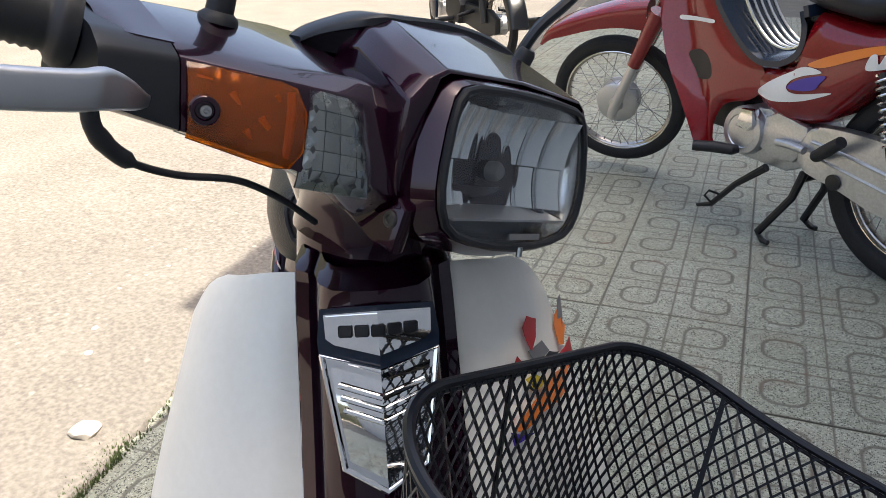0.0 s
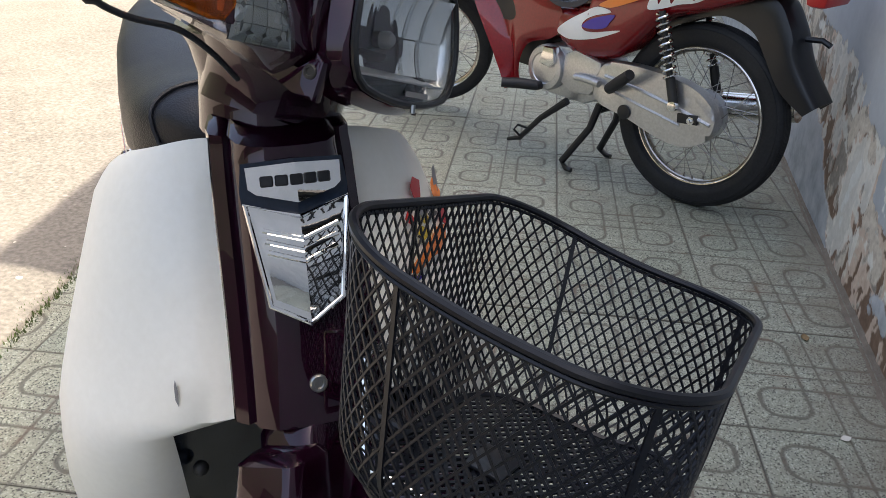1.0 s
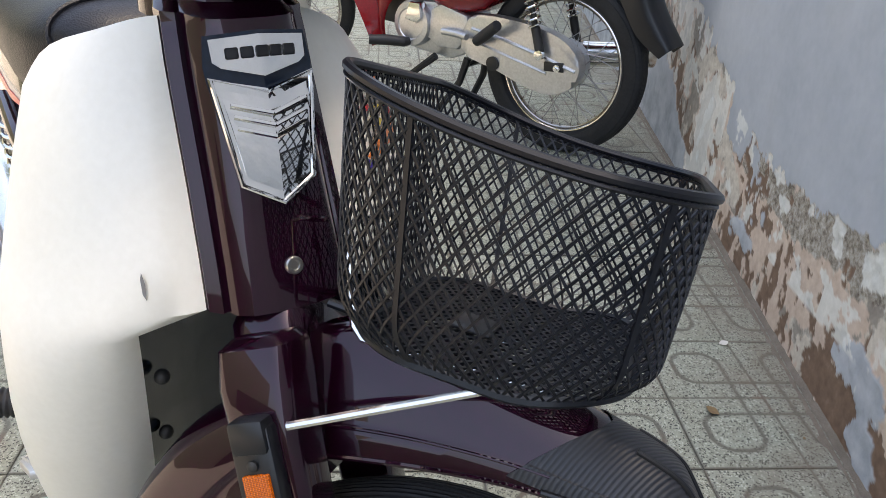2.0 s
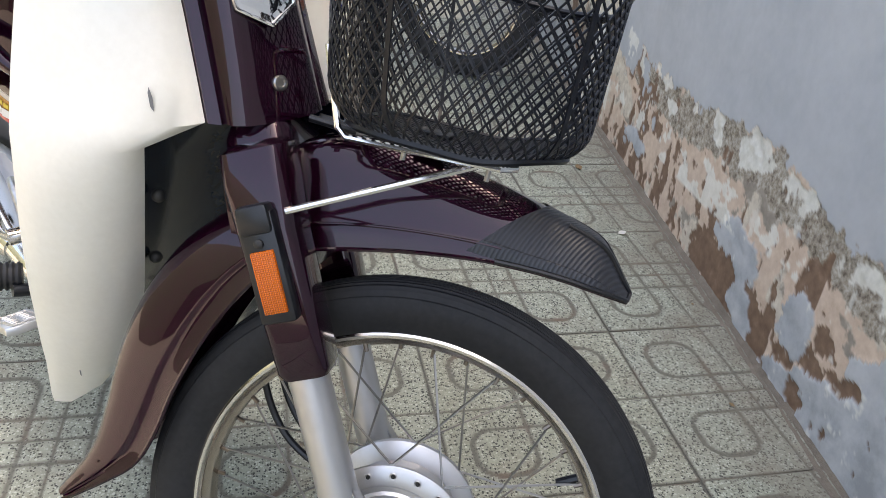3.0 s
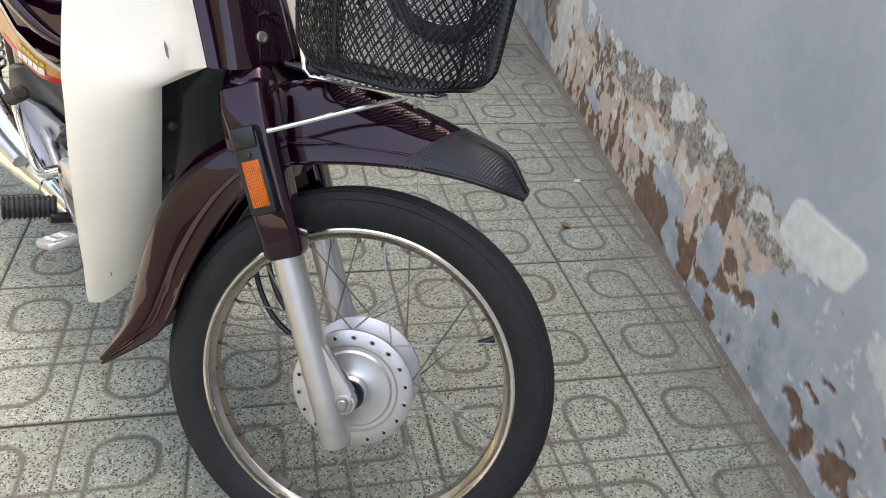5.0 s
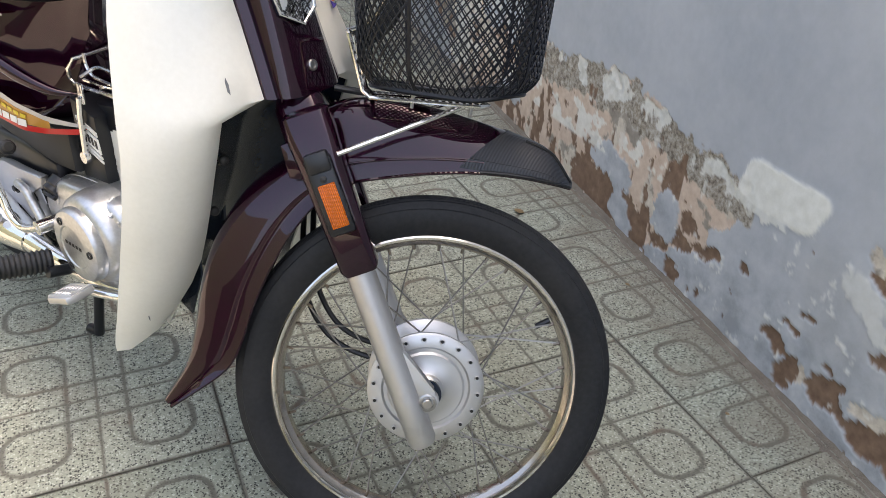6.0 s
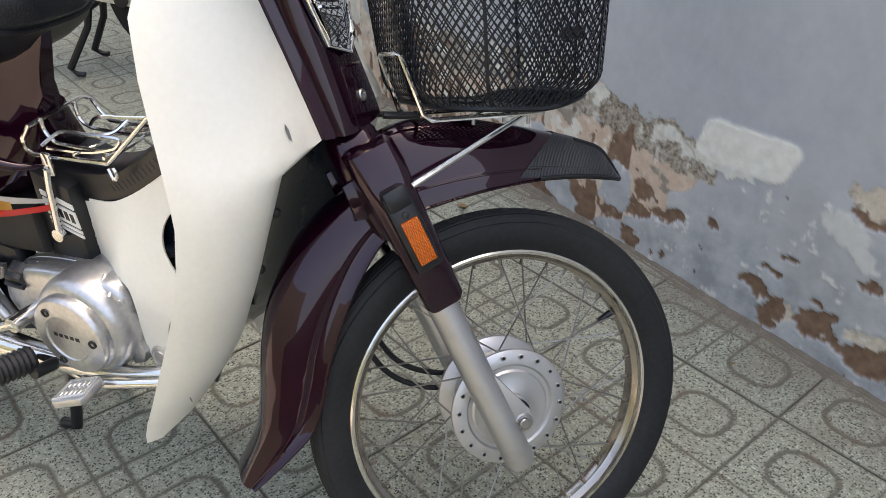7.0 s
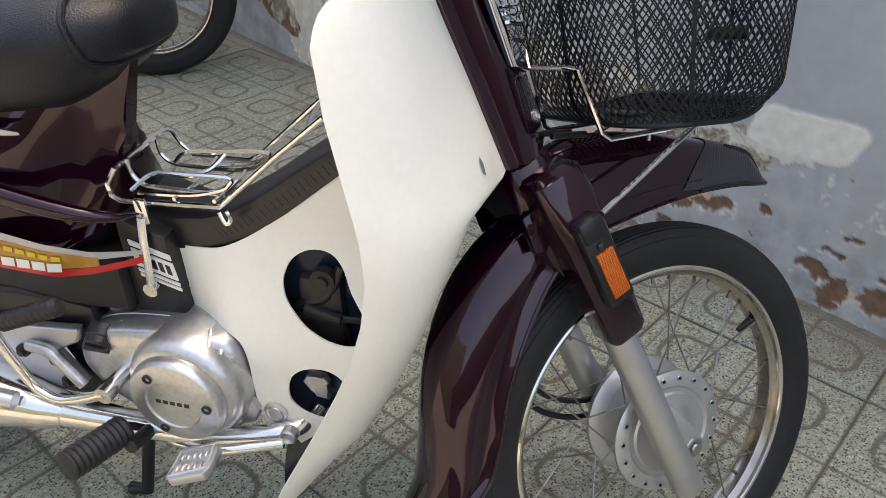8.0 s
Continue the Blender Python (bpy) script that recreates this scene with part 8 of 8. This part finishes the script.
# ---------------------------------------------------------------- street tree, mirrored in the lacquer
def street_tree(x, y, height, spread, seed):
    rng = random.Random(seed)
    tree = thing("tree", "leafy green street tree with a slender grey trunk", "tree", Matrix.Translation((x, y, -0.05)))
    bark = ground_mat("bark", (0.09, 0.075, 0.06), (0.14, 0.12, 0.10), (0.20, 0.18, 0.15), 14.0)
    leaf = paint_mat("green_leaf", (0.055, 0.115, 0.020), 0.45, 0, 0.1, (0.16, 0.18, 0.05), 0.5, 0.5)
    fork = height * 0.52
    bm = tube(bmesh.new(), [(0, 0, 0), (0.05, 0.02, fork * 0.5), (0.0, 0.06, fork), (0.05, 0.1, height * 0.8)], [0.16, 0.13, 0.10, 0.04], 12, smooth=4)
    ends = []
    for k in range(9):
        a = 2 * math.pi * k / 9 + rng.uniform(-0.3, 0.3)
        r, z = spread * rng.uniform(0.55, 0.9), height * rng.uniform(0.72, 0.97)
        base = Vector((0, 0.06, fork * rng.uniform(0.85, 1.15)))
        tip = Vector((r * math.cos(a), r * math.sin(a), z))
        tube(bm, [base, base.lerp(tip, 0.5) + Vector((0, 0, 0.25)), tip], [0.06, 0.035, 0.012], 7, smooth=4)
        ends += [base.lerp(tip, f) + Vector((0, 0, 0.3 * (1 - f))) for f in (0.45, 0.7, 0.9, 1.0)]
    part("trunk", bm, bark, tree, "grey-brown trunk with spreading limbs")
    verts, faces = [], []
    for c in ends:
        size = spread * rng.uniform(0.22, 0.40)
        for _ in range(150):
            d = Vector((rng.gauss(0, 1), rng.gauss(0, 1), rng.gauss(0, 0.7))).normalized() * size * rng.random() ** 0.4
            p, a, l = c + d, rng.uniform(0, 6.3), rng.uniform(0.10, 0.22)
            u, v = Vector((math.cos(a), math.sin(a), rng.uniform(-1.0, -0.1))).normalized() * l, Vector((-math.sin(a), math.cos(a), rng.uniform(-0.3, 0.3))) * l * 0.2
            i = len(verts)
            verts += [tuple(p - u * 0.5), tuple(p + v), tuple(p + u * 0.5 + Vector((0, 0, -0.02))), tuple(p - v)]
            faces.append((i, i + 1, i + 2, i + 3))
    me = bpy.data.meshes.new("crown")
    me.from_pydata(verts, [], faces)
    me.materials.append(leaf)
    crown = new("crown", me)
    crown.parent = tree
    tagged(crown, "loose crown of narrow drooping leaves", kind="stuff")


street_tree(-2.6, 11.0, 8.2, 2.6, 3)


# ---------------------------------------------------------------- grit, leaves, grass along the paving's edge
def litter():
    rng = random.Random(11)
    stone_mat = ground_mat("pale_stone", (0.4, 0.37, 0.32), (0.5, 0.46, 0.4), (0.6, 0.56, 0.5), 25.0)
    for x, y, s in ((-1.33, 0.72, 0.034), (-1.62, 0.95, 0.012), (-1.45, 1.2, 0.010), (-1.72, 1.05, 0.010), (-1.9, 0.8, 0.012)):
        bm = bmesh.new()
        bmesh.ops.create_icosphere(bm, subdivisions=2, radius=s)
        for v in bm.verts:
            v.co *= 1 + 0.35 * noise.noise(v.co * (1.2 / s) + Vector((x * 9, y * 7, 0)))
            v.co.z *= 0.45
        ob = part("stone", bm, stone_mat, None, m=Matrix.Translation((x, y, 0.008 + s * 0.25)))
        tagged(ob, "small pale stone lying on the sandy road", "stone", "stones by the road")
    for k in range(14):
        x, y, s = -1.45 - rng.random() * 0.9, 0.55 + rng.random() * 1.6, rng.uniform(0.003, 0.008)
        bm = bmesh.new()
        bmesh.ops.create_icosphere(bm, subdivisions=1, radius=s)
        for v in bm.verts:
            v.co *= 1 + 0.4 * noise.noise(v.co * (1.2 / s) + Vector((x * 9, y * 7, 0)))
            v.co.z *= 0.6
        ob = part("stone", bm, stone_mat, None, m=Matrix.Translation((x, y, 0.008 + s * 0.2)))
        tagged(ob, "small pale stone lying on the sandy road", "stone", "stones by the road")
    leaf_mat = paint_mat("dry_leaf", (0.20, 0.13, 0.06), 0.7, 0, 0, (0.3, 0.25, 0.2), 0.1, 0.4)
    paper = paint_mat("paper_scrap", (0.6, 0.58, 0.52), 0.7, 0, 0)
    for x, y, l, mat, lab in ((0.566, 1.588, 0.03, leaf_mat, "dry leaf on the paving"), (0.60, 1.20, 0.025, paper, "scrap of paper on the paving"), (0.682, 0.893, 0.008, leaf_mat, "dark crumb on the paving"), (0.52, 0.95, 0.03, leaf_mat, "dry stalk on the paving"),
                              (0.632, 0.13, 0.010, leaf_mat, "dark crumb on the paving"), (0.648, 0.567, 0.012, leaf_mat, "dark crumb on the paving")):
        bm = bmesh.new()
        loft(bm, [[(l * (t - 0.5), 0.35 * l * math.sin(math.pi * t) * s, 0.003 + 0.1 * l * t * t + 0.05 * l * abs(s)) for s in (-1, 0, 1)] for t in np.linspace(0.03, 0.97, 7)])
        thicken(bm, 0.0008)
        ob = part("leaf", bm, mat, None, m=Matrix.Translation((x, y, 0.0)) @ Matrix.Rotation(rng.uniform(0, 6), 4, "Z"))
        tagged(ob, lab + ", beside the wall", "leaf", "litter on the paving")
    # crumbled mortar and dust along the wall's foot
    rows = []
    for y in np.arange(-1.2, 5.0, 0.012):
        w = wall_x(y)
        n1, n2 = noise.noise((2.0, y * 6.0, 0)), noise.noise((7.0, y * 45.0, 0))
        rows.append([(w - 0.022 - 0.014 * n1 - 0.010 * n2, y, -0.0015), (w - 0.018 - 0.008 * n1, y, 0.0010), (w - 0.012 - 0.004 * n2, y, 0.0020 + 0.001 * n2), (w - 0.009, y, -0.002), (w - 0.005, y, 0.004 + 0.003 * n2), (w + 0.006, y, 0.012 + 0.005 * n1 + 0.003 * n2)])
    dusty = ground_mat("dusty_mortar", (0.13, 0.105, 0.08), (0.21, 0.175, 0.135), (0.33, 0.29, 0.235), 26.0)
    tagged(part("trim", loft(bmesh.new(), rows), dusty, None), "brown dusty mortar along the foot of the wall", "mortar", kind="structure")
    # moss and grass tufts where road and paving meet
    verts, faces = [], []
    for k in range(1100):
        y = rng.choice((rng.gauss(0.60, 0.07), rng.gauss(0.62, 0.10), rng.gauss(1.12, 0.12), rng.uniform(0.3, 2.2)))
        x = kerb_x(y) - abs(rng.gauss(0.0, 0.03)) + 0.008
        h, a, w = rng.uniform(0.002, 0.009), rng.uniform(0, 6.3), rng.uniform(0.001, 0.0035)
        dx, dy = math.cos(a), math.sin(a)
        i = len(verts)
        verts += [(x - dy * w, y + dx * w, 0.0), (x + dy * w, y - dx * w, 0.0), (x + dx * h * 0.5, y + dy * h * 0.5, 0.006 + h)]
        faces.append((i, i + 1, i + 2))
    me = bpy.data.meshes.new("grass")
    me.from_pydata(verts, [], faces)
    me.materials.append(FAR_GREEN)
    tagged(new("grass", me), "short green weeds growing along the paving's edge", "grass", kind="stuff")


litter()


# ---------------------------------------------------------------- paving, tile by tile
def tile_mesh():
    """A terrazzo paving tile with a looped groove pattern cut into its top."""
    n, S = 64, TILE_SIZE - 0.0016
    g = (np.arange(n + 1) / n - 0.5)
    U, V = np.meshgrid(g, g, indexing="ij")
    a, b, r = 0.125, 0.385, 0.10
    d = np.minimum(np.abs(U), np.abs(V))                       # cross through the middle
    au, av = np.abs(U), np.abs(V)
    # a loop in each quarter: rounded but for the inner corner
    c, h = (a + b) / 2, (b - a) / 2
    qx, qy = np.abs(au - c) - (h - r), np.abs(av - c) - (h - r)
    ring = np.abs(np.hypot(np.maximum(qx, 0), np.maximum(qy, 0)) + np.minimum(np.maximum(qx, qy), 0) - r)
    inner = (au < c) & (av < c)
    sharp = np.minimum(np.where(av <= c, np.abs(au - a), 9), np.where(au <= c, np.abs(av - a), 9))
    loop = np.where(inner, sharp, ring)
    # lines that tie the loops together across the middle cross
    d = np.minimum(d + 0.006, loop)
    depth = -0.0024 * np.clip(1.6 - d / 0.0125, 0, 1)
    edge = np.minimum(0.5 - au, 0.5 - av)
    depth = np.where(edge < 0.004, -0.0024, depth)
    verts = np.stack([U * S, V * S, depth], -1).reshape(-1, 3)
    idx = np.arange((n + 1) ** 2).reshape(n + 1, n + 1)
    quads = np.stack([idx[:-1, :-1], idx[1:, :-1], idx[1:, 1:], idx[:-1, 1:]], -1).reshape(-1, 4)
    k = len(verts)
    h = S / 2
    low = np.array([(-h, -h, -0.03), (h, -h, -0.03), (h, h, -0.03), (-h, h, -0.03)])
    faces = quads.tolist()
    rim = [idx[:, 0].tolist(), idx[-1, :].tolist(), idx[::-1, -1].tolist(), idx[0, ::-1].tolist()]
    for i, row in enumerate(rim):
        faces.append([k + i, k + (i + 1) % 4] + row[::-1])
    me = bpy.data.meshes.new("tile")
    me.from_pydata(np.concatenate([verts, low]).tolist(), [], faces)
    me.polygons.foreach_set("use_smooth", [True] * len(me.polygons))
    me.set_sharp_from_angle(angle=radians(50))
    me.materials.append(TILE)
    return me


def paving():
    rng = random.Random(5)
    bm = bmesh.new()
    loft(bm, [[(kerb_x(y) - 0.5, y, -0.0042), (0.9, y, -0.0042)] for y in np.linspace(-8, 14, 30)])
    bed = part("pavement", bm, MORTAR, None)
    tagged(bed, "grey terrazzo paving with looped grooves, worn and dusty", "pavement", kind="structure")
    me = tile_mesh()
    c, s = math.cos(radians(TILE_TURN)), math.sin(radians(TILE_TURN))
    for i in range(-7, 3):
        for j in range(-10, 26):
            u, v = (i + 0.5) * TILE_SIZE, (j + 0.5) * TILE_SIZE
            x, y = TILE_AT[0] + u * c - v * s, TILE_AT[1] + u * s + v * c
            if x < kerb_x(y) - 0.26 or x > 1.05 or y < -3.6 or y > 8.5:
                continue
            ob = new("tile", me)
            ob.parent = bed
            ob.matrix_basis = Matrix.Translation((x, y, rng.uniform(-0.0012, 0.0012))) @ Matrix.Rotation(radians(TILE_TURN + 90 * rng.randrange(4) + rng.uniform(-0.25, 0.25)), 4, "Z") @ Matrix.Rotation(radians(rng.uniform(-0.15, 0.15)), 4, "X")


paving()
